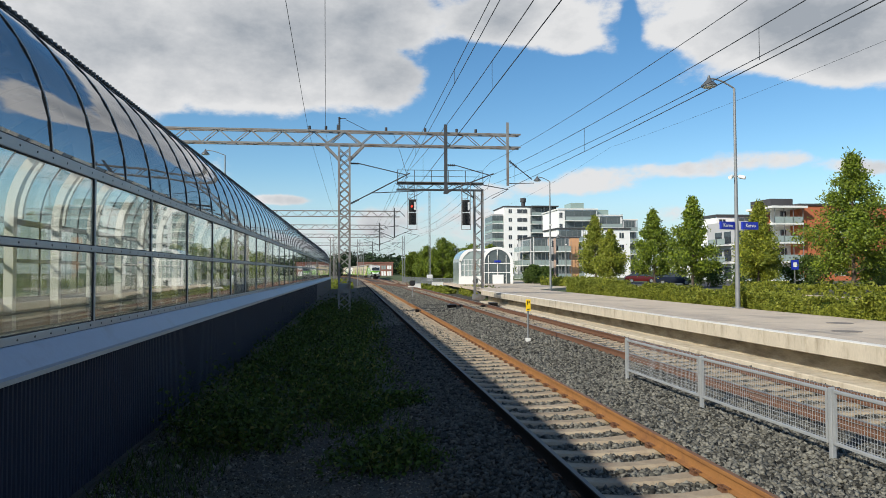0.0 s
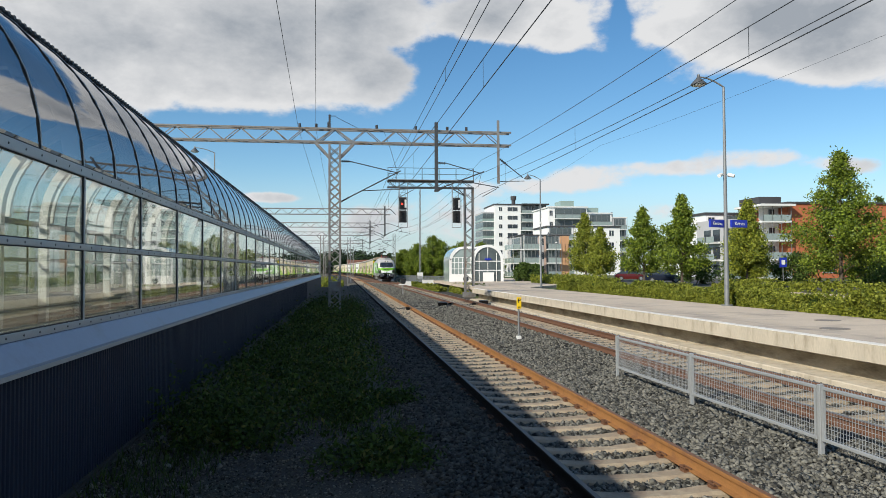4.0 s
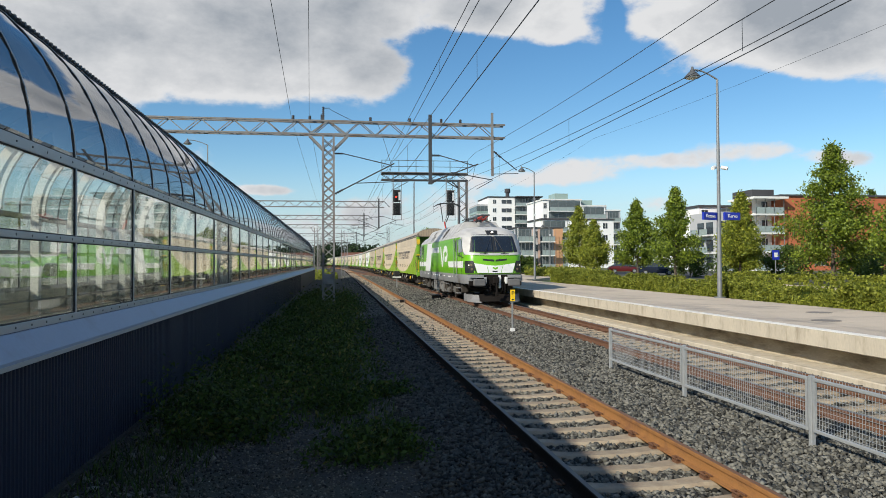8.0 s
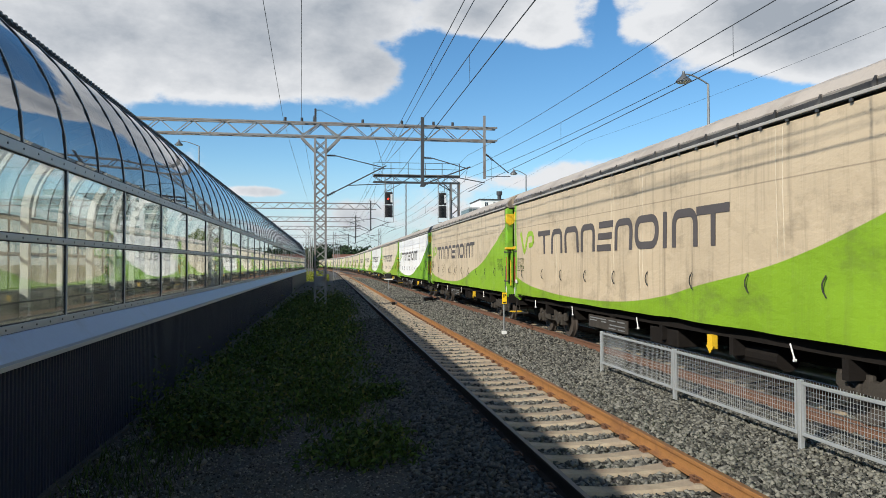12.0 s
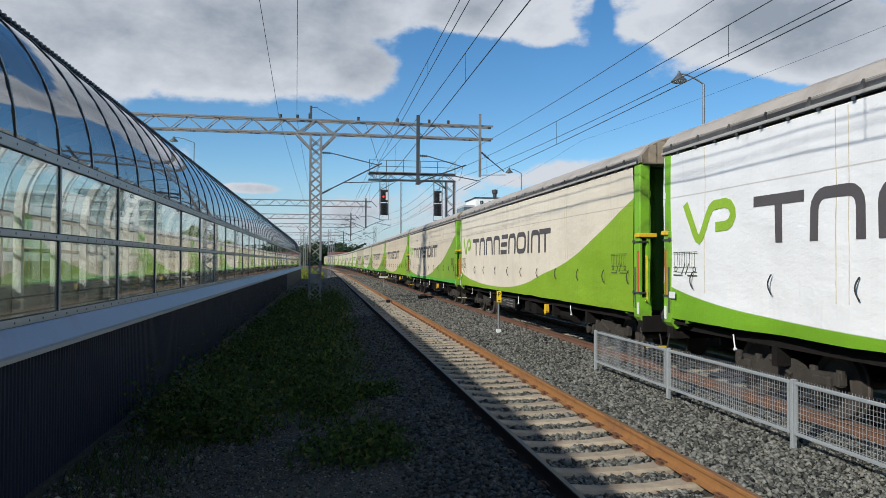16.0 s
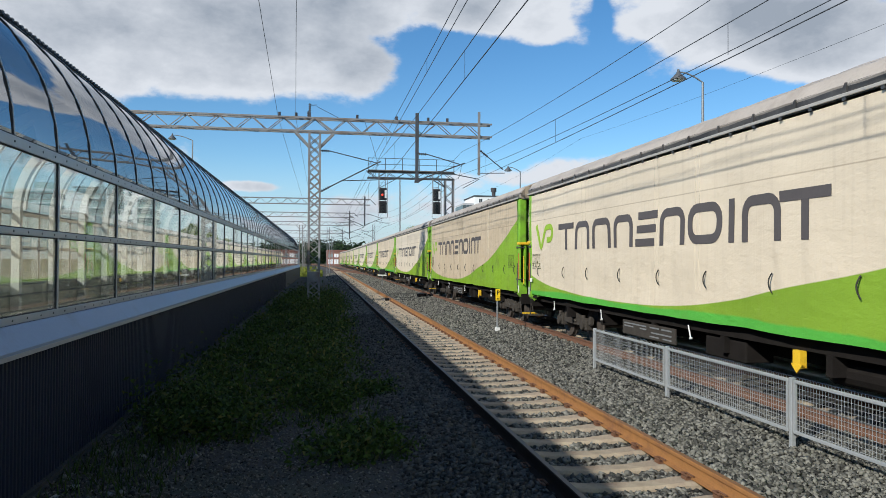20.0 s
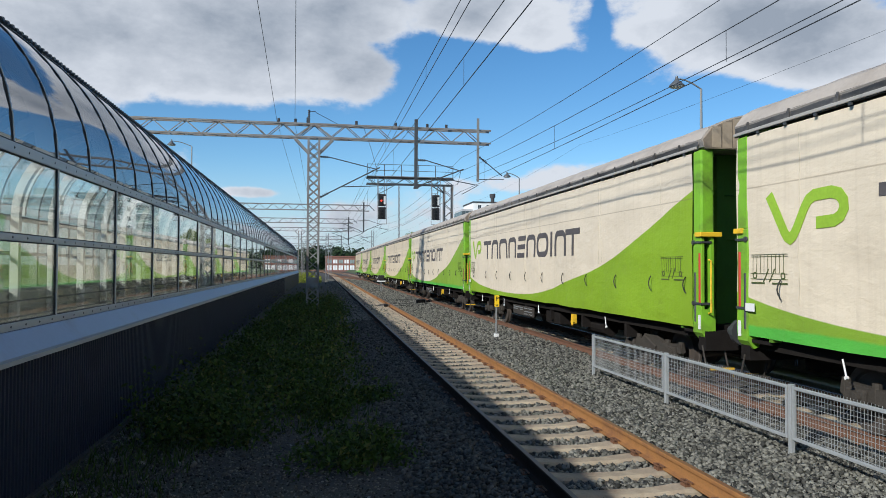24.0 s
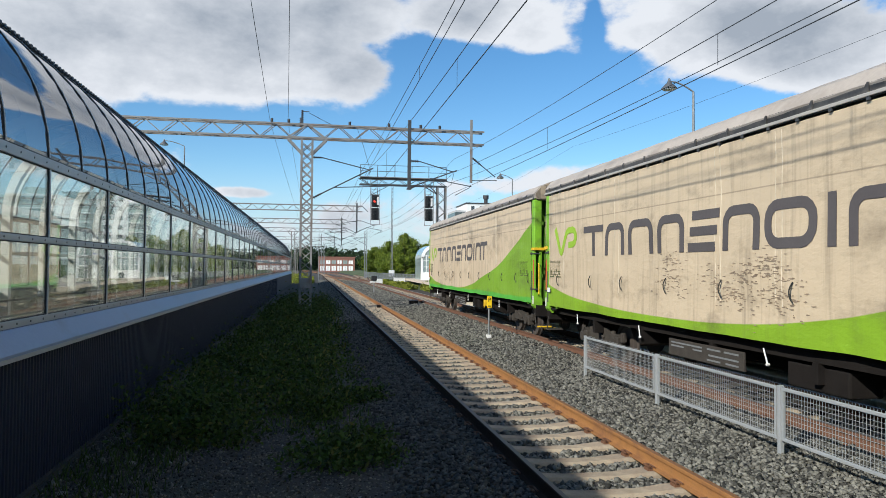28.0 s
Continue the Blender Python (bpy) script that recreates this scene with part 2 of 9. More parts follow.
def pane_material(name, tint, gloss=1.0, haze=(0.5, 0.55, 0.55), haze_amount=0.06, rough=0.02, coat=0.0):
    """Thin sheet glass: what is behind shows through, tinted, and the surroundings mirror by the angle; a little dust on it."""
    m = bpy.data.materials.new(name)
    m.use_nodes = True
    n, l = m.node_tree.nodes, m.node_tree.links
    n.remove(n["Principled BSDF"])
    out = n["Material Output"]
    clear, mirror, dust = n.new("ShaderNodeBsdfTransparent"), n.new("ShaderNodeBsdfGlossy"), n.new("ShaderNodeBsdfDiffuse")
    clear.inputs[0].default_value = (*tint, 1)
    dust.inputs[0].default_value = (*haze, 1)
    mirror.inputs["Roughness"].default_value = rough
    mirror.inputs["Color"].default_value = (gloss, gloss, gloss, 1)
    facing, first, second = n.new("ShaderNodeLayerWeight"), n.new("ShaderNodeMixShader"), n.new("ShaderNodeMixShader")
    steep, share = n.new("ShaderNodeMath"), n.new("ShaderNodeMath")
    steep.operation, share.operation = "POWER", "MULTIPLY_ADD"
    facing.inputs["Blend"].default_value = 0.5
    l.new(facing.outputs["Facing"], steep.inputs[0])
    steep.inputs[1].default_value = 4.5
    l.new(steep.outputs[0], share.inputs[0])
    share.inputs[1].default_value, share.inputs[2].default_value = 0.92, 0.05
    nz, mp = n.new("ShaderNodeTexNoise"), n.new("ShaderNodeMapRange")
    coord = n.new("ShaderNodeTexCoord")
    l.new(coord.outputs["Object"], nz.inputs["Vector"])
    nz.inputs["Scale"].default_value, nz.inputs["Detail"].default_value = 0.9, 5.0
    l.new(nz.outputs["Fac"], mp.inputs["Value"])
    mp.inputs["To Min"].default_value, mp.inputs["To Max"].default_value = haze_amount * 0.4, haze_amount * 1.8
    l.new(mp.outputs[0], first.inputs[0]), l.new(clear.outputs[0], first.inputs[1]), l.new(dust.outputs[0], first.inputs[2])
    least = n.new("ShaderNodeMath")
    least.operation = "MAXIMUM"
    least.inputs[1].default_value = coat
    l.new(share.outputs[0], least.inputs[0])
    l.new(least.outputs[0], second.inputs[0]), l.new(first.outputs[0], second.inputs[1]), l.new(mirror.outputs[0], second.inputs[2])
    wav, bp = n.new("ShaderNodeTexNoise"), n.new("ShaderNodeBump")
    wav.inputs["Scale"].default_value = 0.8
    l.new(coord.outputs["Object"], wav.inputs["Vector"])
    bp.inputs["Strength"].default_value, bp.inputs["Distance"].default_value = 0.05, 0.02
    l.new(wav.outputs["Fac"], bp.inputs["Height"])
    l.new(bp.outputs[0], mirror.inputs["Normal"])
    l.new(second.outputs[0], out.inputs[0])
    return m


def lamp_glow(name, colour, strength):
    m = bpy.data.materials.new(name)
    m.use_nodes = True
    b = m.node_tree.nodes["Principled BSDF"]
    b.inputs["Base Color"].default_value = (*colour, 1)
    b.inputs["Emission Color"].default_value, b.inputs["Emission Strength"].default_value = (*colour, 1), strength
    return m


M_GRAVEL = node_material("gravel_soil", (0.036, 0.031, 0.026), 0.95, spread=0.28, scale=1.3, fine=45, bump=1.0, bump_scale=55, dirt=(0.05, 0.06, 0.03), dirt_amount=0.3, dirt_scale=0.5)
M_GRASSLAND = node_material("rough_grass", (0.06, 0.085, 0.025), 0.95, spread=0.3, scale=0.4, fine=8, bump=0.8, bump_scale=20, dirt=(0.14, 0.12, 0.07), dirt_amount=0.3, dirt_scale=0.1)
M_BALLAST = node_material("crushed_stone", (0.040, 0.037, 0.033), 0.9, spread=0.4, scale=9, fine=32, bump=1.0, bump_scale=26, dirt=(0.10, 0.075, 0.055), dirt_amount=0.3, dirt_scale=0.4)
M_STONES = stuff_material("loose_stones", (0.018, 0.018, 0.017), (0.25, 0.24, 0.215), 0.85, fine=50)
M_RAIL_SIDE = node_material("rusty_rail", (0.265, 0.122, 0.036), 0.85, spread=0.16, scale=5, fine=70, bump=0.3, bump_scale=120, dirt=(0.14, 0.06, 0.03), dirt_amount=0.25, dirt_scale=3)
M_RAIL_DARK = node_material("brown_rail", (0.13, 0.062, 0.035), 0.85, spread=0.16, scale=5, fine=70, bump=0.3, bump_scale=120)
# rusty rail and head again, with the walkway's shadow put into the colour
M_RAIL_SHADED = node_material("shade_darkened_rail", (0.032, 0.022, 0.017), 0.9, spec=0.08, spread=0.16, scale=5, fine=70, bump=0.3, bump_scale=120)
M_SHADED_TOP = node_material("shade_darkened_rail_head", (0.10, 0.085, 0.075), 0.5, metal=0.3, spread=0.10, scale=3, fine=40, bump=0.05)
M_RUSTY_TOP = node_material("rusty_rail_head", (0.20, 0.095, 0.042), 0.55, metal=0.3, spread=0.10, scale=3, fine=40, bump=0.05)
M_RAIL_TOP = node_material("worn_rail_head", (0.30, 0.28, 0.265), 0.40, metal=0.9, spread=0.06, scale=3, fine=40, bump=0.05)
M_SLEEPER = node_material("concrete_sleeper", (0.34, 0.28, 0.20), 0.9, spread=0.15, scale=5, fine=50, bump=0.4, bump_scale=70, dirt=(0.16, 0.11, 0.075), dirt_amount=0.35, dirt_scale=2.2, per_piece=0.12)
M_CLIP = node_material("rusty_clip", (0.13, 0.06, 0.03), 0.8, spread=0.2)
M_PAVING = node_material("platform_paving", (0.53, 0.45, 0.36), 0.95, spec=0.12, spread=0.10, scale=0.8, fine=30, bump=0.25, bump_scale=60, dirt=(0.28, 0.25, 0.22), dirt_amount=0.25, dirt_scale=0.6)
M_CONCRETE = node_material("weathered_concrete", (0.52, 0.46, 0.36), 0.9, spread=0.14, scale=2.0, fine=30, bump=0.3, bump_scale=50, dirt=(0.30, 0.25, 0.18), dirt_amount=0.3, dirt_scale=3.5, stretch=(1, 1, 0.3))
M_WHITE_EDGE = node_material("white_edge_paint", (0.84, 0.80, 0.72), 0.9, spec=0.1, spread=0.06, scale=1.5, fine=30, dirt=(0.55, 0.5, 0.44), dirt_amount=0.3, dirt_scale=1.6)
M_DARK_CLAD = node_material("dark_blue_corrugated_steel", (0.009, 0.015, 0.034), 0.6, spec=0.35, spread=0.08, scale=1.0, fine=30, bump=0.05)
M_SILL = node_material("grey_blue_sill_sheet", (0.25, 0.31, 0.41), 0.45, metal=0.0, spread=0.06, scale=1.0, fine=20, bump=0.04, dirt=(0.2, 0.22, 0.24), dirt_amount=0.2, dirt_scale=1.0)
M_ALU = node_material("aluminium_frame", (0.40, 0.41, 0.41), 0.45, metal=0.25, spread=0.05, bump=0.04)
M_BLACK_RUBBER = node_material("black_rubber_seal", (0.012, 0.012, 0.013), 0.7, spread=0.05, bump=0.05)
M_WHITE_STEEL = node_material("white_painted_steel", (0.88, 0.88, 0.87), 0.45, spread=0.03, bump=0.03)
M_GALV = node_material("galvanised_steel", (0.235, 0.245, 0.25), 0.55, metal=0.4, spread=0.12, scale=4, fine=40, bump=0.08)
M_DARK_STEEL = node_material("dark_steel", (0.06, 0.065, 0.07), 0.55, metal=0.3, spread=0.1, bump=0.08)
M_FRAME_STEEL = node_material("weathered_lattice_steel", (0.21, 0.21, 0.207), 0.6, metal=0.2, spread=0.2, scale=2, fine=20, bump=0.1, dirt=(0.16, 0.10, 0.06), dirt_amount=0.35, dirt_scale=1.5)
M_WIRE = node_material("overhead_wire", (0.05, 0.055, 0.06), 0.5, metal=0.4, spread=0.02, bump=0.0)
M_GLASS = pane_material("coated_side_glass", (0.82, 0.84, 0.80), haze=(0.56, 0.56, 0.48), haze_amount=0.06, coat=0.14)
M_FAR_GLASS = pane_material("clear_far_glass", (0.96, 0.97, 0.96), haze=(0.5, 0.5, 0.45), haze_amount=0.02)
M_FENCE = node_material("bright_galvanised_fence", (0.40, 0.42, 0.43), 0.5, metal=0.35, spread=0.12, scale=4, fine=40, bump=0.08)
M_STAINED = node_material("stained_concrete", (0.43, 0.375, 0.28), 0.9, spread=0.18, scale=2.0, fine=30, bump=0.4, bump_scale=30, dirt=(0.16, 0.13, 0.09), dirt_amount=0.45, dirt_scale=2.5, stretch=(1, 0.35, 1.2))
M_COVER = node_material("worn_iron_cover", (0.20, 0.175, 0.15), 0.8, spread=0.1)
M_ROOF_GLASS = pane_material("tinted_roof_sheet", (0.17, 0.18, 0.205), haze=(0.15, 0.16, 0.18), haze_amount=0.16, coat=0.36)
# far half of the vault: tint added to keep sun off the ground
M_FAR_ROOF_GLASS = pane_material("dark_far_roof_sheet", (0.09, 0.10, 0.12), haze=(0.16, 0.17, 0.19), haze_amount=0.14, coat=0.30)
M_ASPHALT = node_material("asphalt", (0.075, 0.072, 0.07), 0.9, spread=0.1, scale=1.0, fine=40, bump=0.3)
M_LINING = node_material("pale_wall_lining", (0.62, 0.60, 0.53), 0.7, spread=0.06, scale=1.5, fine=20, bump=0.05)
M_PALE_FLOOR = node_material("pale_walkway_floor", (0.52, 0.50, 0.45), 0.8, spread=0.08, scale=1.0, fine=30, bump=0.1)

# ---- mesh building ----
class Geo:
    """Collects vertices and faces, then makes one mesh of them."""

    def __init__(self):
        self.v, self.f, self.mi = [], [], []

    def add(self, verts, faces, mat=0):
        k = len(self.v)
        self.v.extend([tuple(p) for p in verts])
        self.f.extend([tuple(i + k for i in fc) for fc in faces])
        self.mi.extend([mat] * len(faces))
        return self

    def box(self, x0, x1, y0, y1, z0, z1, mat=0, bevel=0.0):
        if bevel <= 0:
            v = [(x0, y0, z0), (x1, y0, z0), (x1, y1, z0), (x0, y1, z0), (x0, y0, z1), (x1, y0, z1), (x1, y1, z1), (x0, y1, z1)]
            return self.add(v, [(3, 2, 1, 0), (4, 5, 6, 7), (0, 1, 5, 4), (1, 2, 6, 5), (2, 3, 7, 6), (3, 0, 4, 7)], mat)
        bm = bmesh.new()
        bmesh.ops.create_cube(bm, size=1.0, matrix=Matrix.Translation(((x0 + x1) / 2, (y0 + y1) / 2, (z0 + z1) / 2)) @ Matrix.Diagonal((x1 - x0, y1 - y0, z1 - z0, 1)))
        bmesh.ops.bevel(bm, geom=bm.edges[:], offset=bevel, segments=2, affect="EDGES", profile=0.5)
        self.bm(bm, mat)
        return self

    def bm(self, bm, mat=0):
        bm.verts.index_update()
        self.add([v.co for v in bm.verts], [[v.index for v in f.verts] for f in bm.faces], mat)
        bm.free()

    def prism(self, outline, a, b, axis="y", mat=0):
        """outline: points in the two other axes; pushed from a to b along axis."""
        n = len(outline)

        def at(p, w):
            return {"x": (w, p[0], p[1]), "y": (p[0], w, p[1]), "z": (p[0], p[1], w)}[axis]

        v = [at(p, a) for p in outline] + [at(p, b) for p in outline]
        f = [tuple(range(n)), tuple(range(2 * n - 1, n - 1, -1))] + [(i, i + n, (i + 1) % n + n, (i + 1) % n) for i in range(n)]
        return self.add(v, f, mat)

    def tube(self, p, q, r, seg=8, r2=None, mat=0, caps=True):
        p, q = Vector(p), Vector(q)
        d = q - p
        if d.length < 1e-6:
            return self
        rot = d.to_track_quat("Z", "Y").to_matrix()
        r2 = r if r2 is None else r2
        v = []
        for c, rr in ((p, r), (q, r2)):
            for i in range(seg):
                a = 2 * math.pi * (i + 0.5) / seg
                v.append(c + rot @ Vector((math.cos(a) * rr, math.sin(a) * rr, 0)))
        f = [(i, (i + 1) % seg, (i + 1) % seg + seg, i + seg) for i in range(seg)]
        if caps:
            f += [tuple(range(seg - 1, -1, -1)), tuple(range(seg, 2 * seg))]
        return self.add(v, f, mat)

    def path(self, pts, r, seg=6, mat=0):
        pts = [Vector(p) for p in pts]
        rings = []
        for i, p in enumerate(pts):
            d = (pts[min(i + 1, len(pts) - 1)] - pts[max(i - 1, 0)]).normalized()
            side = d.cross(Vector((0.31, 0.17, 0.94)))
            side = side.normalized() if side.length > 0.05 else d.cross(Vector((1, 0, 0))).normalized()
            up = side.cross(d)
            rings.append([p + (side * math.cos(2 * math.pi * k / seg) + up * math.sin(2 * math.pi * k / seg)) * r for k in range(seg)])
        return self.loft(rings, mat)

    def bar(self, p, q, w, h, mat=0):
        """A flat bar from p to q: w across, h upwards."""
        p, q = Vector(p), Vector(q)
        d = (q - p).normalized()
        side = d.cross(Vector((0, 0, 1)))
        side = side.normalized() if side.length > 1e-4 else Vector((1, 0, 0))
        up = side.cross(d).normalized()
        v = [c + side * sx * w / 2 + up * sz * h / 2 for c in (p, q) for sx, sz in ((-1, -1), (1, -1), (1, 1), (-1, 1))]
        return self.add(v, [(0, 1, 2, 3), (7, 6, 5, 4), (0, 4, 5, 1), (1, 5, 6, 2), (2, 6, 7, 3), (3, 7, 4, 0)], mat)

    def loft(self, rings, mat=0, caps=True, closed=True):
        n = len(rings[0])
        v = [p for r in rings for p in r]
        f = []
        for k in range(len(rings) - 1):
            for i in range(n if closed else n - 1):
                j = (i + 1) % n
                f.append((k * n + i, k * n + j, (k + 1) * n + j, (k + 1) * n + i))
        if caps:
            f += [tuple(range(n - 1, -1, -1)), tuple(range((len(rings) - 1) * n, len(rings) * n))]
        return self.add(v, f, mat)

    def mesh(self, name, mats, smooth=False):
        me = bpy.data.meshes.new(name)
        me.from_pydata(self.v, [], self.f)
        for m in mats if isinstance(mats, (list, tuple)) else [mats]:
            me.materials.append(m)
        if any(self.mi):
            me.polygons.foreach_set("material_index", self.mi)
        if smooth:
            me.polygons.foreach_set("use_smooth", [True] * len(me.polygons))
            me.set_sharp_from_angle(angle=radians(40))
        bm = bmesh.new()
        bm.from_mesh(me)
        bmesh.ops.recalc_face_normals(bm, faces=bm.faces)
        bm.to_mesh(me)
        bm.free()
        me.update()
        return me


def part(name, geo, material, parent=None, label="", smooth=False):
    ob = new(name, geo.mesh(name, material, smooth) if isinstance(geo, Geo) else geo)
    if parent is not None:
        ob.parent = parent
    return tagged(ob, label=label)


def thing(name, label, category, at=(0, 0, 0), rz=0.0, group="", kind=""):
    e = new(name)
    e.empty_display_size = 0.3
    e.matrix_basis = pose(*at, 0, 0, rz)
    return tagged(e, label, category, group, kind)


def soup(name, verts, faces, mats, smooth=False):
    """One mesh from numpy arrays of vertices and equal-sized faces."""
    me = bpy.data.meshes.new(name)
    nv, nf, k = len(verts), len(faces), faces.shape[1]
    me.vertices.add(nv)
    me.vertices.foreach_set("co", np.asarray(verts, dtype=np.float32).ravel())
    me.loops.add(nf * k)
    me.loops.foreach_set("vertex_index", faces.astype(np.int32).ravel())
    me.polygons.add(nf)
    me.polygons.foreach_set("loop_start", np.arange(0, nf * k, k, dtype=np.int32))
    me.polygons.foreach_set("loop_total", np.full(nf, k, dtype=np.int32))
    for m in mats if isinstance(mats, (list, tuple)) else [mats]:
        me.materials.append(m)
    if smooth:
        me.polygons.foreach_set("use_smooth", np.ones(nf, dtype=bool))
    me.update(calc_edges=True)
    return me

# ---- ground, tracks, platform ----
TRACK_1, TRACK_2, GAUGE_HALF = 3.12, 7.85, 0.798
SLEEPER_STEP, SLEEPER_FIRST = 0.615, 0.83


def bend(y):
    """How far the line has drifted to the left at y metres."""
    if y < 170:
        return 0.0
    if y < 270:
        return -0.0003 * (y - 170) ** 2
    if y < 400:
        return -3.0 - 0.06 * (y - 270)
    return -10.8 - 0.035 * (y - 400)


def bend_turn(y):
    return math.atan2(bend(y + 1) - bend(y - 1), 2.0)


def build_ground():
    xs = [-2500, -400, -90, -30, -8.4, -3.3, 0.5, 9.0, 11.5, 13.5, 26, 60, 150, 500, 2500]
    zs = {-2500: 6, -400: 0, -90: -0.35, -30: -0.35, -8.4: -0.35, -3.3: -0.33, 0.5: -0.31, 9.0: -0.36, 11.5: -0.36, 13.5: 0.42, 26: 0.42, 60: 0.42, 150: 0.42, 500: 1.0, 2500: 8}
    ys = [-2500, -300, -60, -20, 0, 30, 60, 100, 160, 260, 420, 800, 2500]
    v = np.array([(x, y, zs[x]) for y in ys for x in xs], dtype=float)
    n = len(xs)
    f = np.array([(j * n + i, j * n + i + 1, (j + 1) * n + i + 1, (j + 1) * n + i) for j in range(len(ys) - 1) for i in range(n - 1)])
    me = soup("ground", v, f, [M_GRAVEL, M_GRASSLAND])
    idx = []
    for j in range(len(ys) - 1):
        for i in range(n - 1):
            idx.append(0 if -8.4 <= xs[i] < 11.5 and ys[j] < 420 and ys[j] >= -60 else 1)
    me.polygons.foreach_set("material_index", idx)
    tagged(new("ground", me), "gravelly soil and rough grass around the railway", "ground", kind="structure")


def build_ballast():
    """The stone bed under both tracks, following the line, with a lumpy top."""
    prof = [(0.55, -0.40), (1.15, -0.26), (1.75, -0.175), (2.20, -0.165), (2.36, -0.25), (3.90, -0.25), (4.05, -0.165), (4.5, -0.18), (5.4, -0.25), (6.4, -0.20), (6.95, -0.175), (7.1, -0.25), (8.6, -0.25), (8.75, -0.18), (9.25, -0.22), (9.75, -0.30), (9.95, -0.5)]
    xs, x = [], 0.55
    while x < 9.96:
        xs.append(x)
        x += 0.11
    ys, y = [], 1.0
    while y < 700:
        ys.append(y)
        y += 0.11 if y < 16 else (0.3 if y < 40 else (2.0 if y < 160 else 12.0))
    ys = [-25.0, -8.0] + ys
    px, pz = zip(*prof)
    X = np.array(xs)
    Z = np.interp(X, px, pz)
    rows = []
    for yy in ys:
        j = np.random.rand(len(xs)) * 0.03 - 0.02
        j[0] = j[-1] = 0
        rows.append(np.c_[X + bend(yy), np.full(len(xs), yy), Z + j])
    v = np.concatenate(rows)
    n = len(xs)
    a = np.arange(len(ys) - 1)[:, None] * n + np.arange(n - 1)[None, :]
    f = np.stack([a, a + 1, a + n + 1, a + n], -1).reshape(-1, 4)
    tagged(new("ballast", soup("ballast", v, f, M_BALLAST)), "bed of grey crushed stone under the two tracks", "ballast", kind="structure")


def scatter_stones(name, areas, material, label, seed):
    """areas: x0, x1, y0, y1, how many, smallest, largest, height function."""
    rng = np.random.default_rng(seed)
    base = np.array([(1, 0, 0), (-1, 0, 0), (0, 1, 0), (0, -1, 0), (0, 0, 1), (0, 0, -1)], float)
    tri = np.array([(0, 2, 4), (2, 1, 4), (1, 3, 4), (3, 0, 4), (2, 0, 5), (1, 2, 5), (3, 1, 5), (0, 3, 5)])
    V, F, k = [], [], 0
    for x0, x1, y0, y1, count, small, large, z_of in areas:
        c = np.c_[rng.uniform(x0, x1, count), rng.uniform(0, 1, count), np.zeros(count)]
        c[:, 1] = y0 + (y1 - y0) * c[:, 1] ** 1.5
        size = rng.uniform(small, large, count) * (1 + 0.03 * np.minimum(c[:, 1] - y0, 12))
        z, keep = z_of(c[:, 0], c[:, 1], rng)
        c, size, z = c[keep], size[keep], z[keep]
        m = len(c)
        pts = base[None] * (size[:, None, None] * rng.uniform(0.55, 1.25, (m, 6, 3))) + rng.normal(0, 0.22, (m, 6, 3)) * size[:, None, None]
        ang = rng.uniform(0, 6.28, m)
        tilt = rng.uniform(-0.7, 0.7, m)
        ca, sa, ct, st = np.cos(ang), np.sin(ang), np.cos(tilt), np.sin(tilt)
        y1_, z1_ = pts[:, :, 1] * ct[:, None] - pts[:, :, 2] * st[:, None], pts[:, :, 1] * st[:, None] + pts[:, :, 2] * ct[:, None]
        x2, y2 = pts[:, :, 0] * ca[:, None] - y1_ * sa[:, None], pts[:, :, 0] * sa[:, None] + y1_ * ca[:, None]
        pts = np.stack([x2, y2, z1_ * 0.75], -1)
        pts += np.c_[c[:, 0], c[:, 1], z][:, None, :]
        V.append(pts.reshape(-1, 3))
        F.append((tri[None] + (k + 6 * np.arange(m))[:, None, None]).reshape(-1, 3))
        k += 6 * m
    tagged(new(name, soup(name, np.concatenate(V), np.concatenate(F), material)), label, "stones", kind="stuff")


def rail_outline(x, s=1):
    half = [(0.075, -0.172), (0.075, -0.16), (0.02, -0.145), (0.011, -0.12), (0.011, -0.055), (0.036, -0.042), (0.036, -0.006), (0.026, 0.0)]
    return [(x + a, b) for a, b in half] + [(x - a, b) for a, b in reversed(half)]


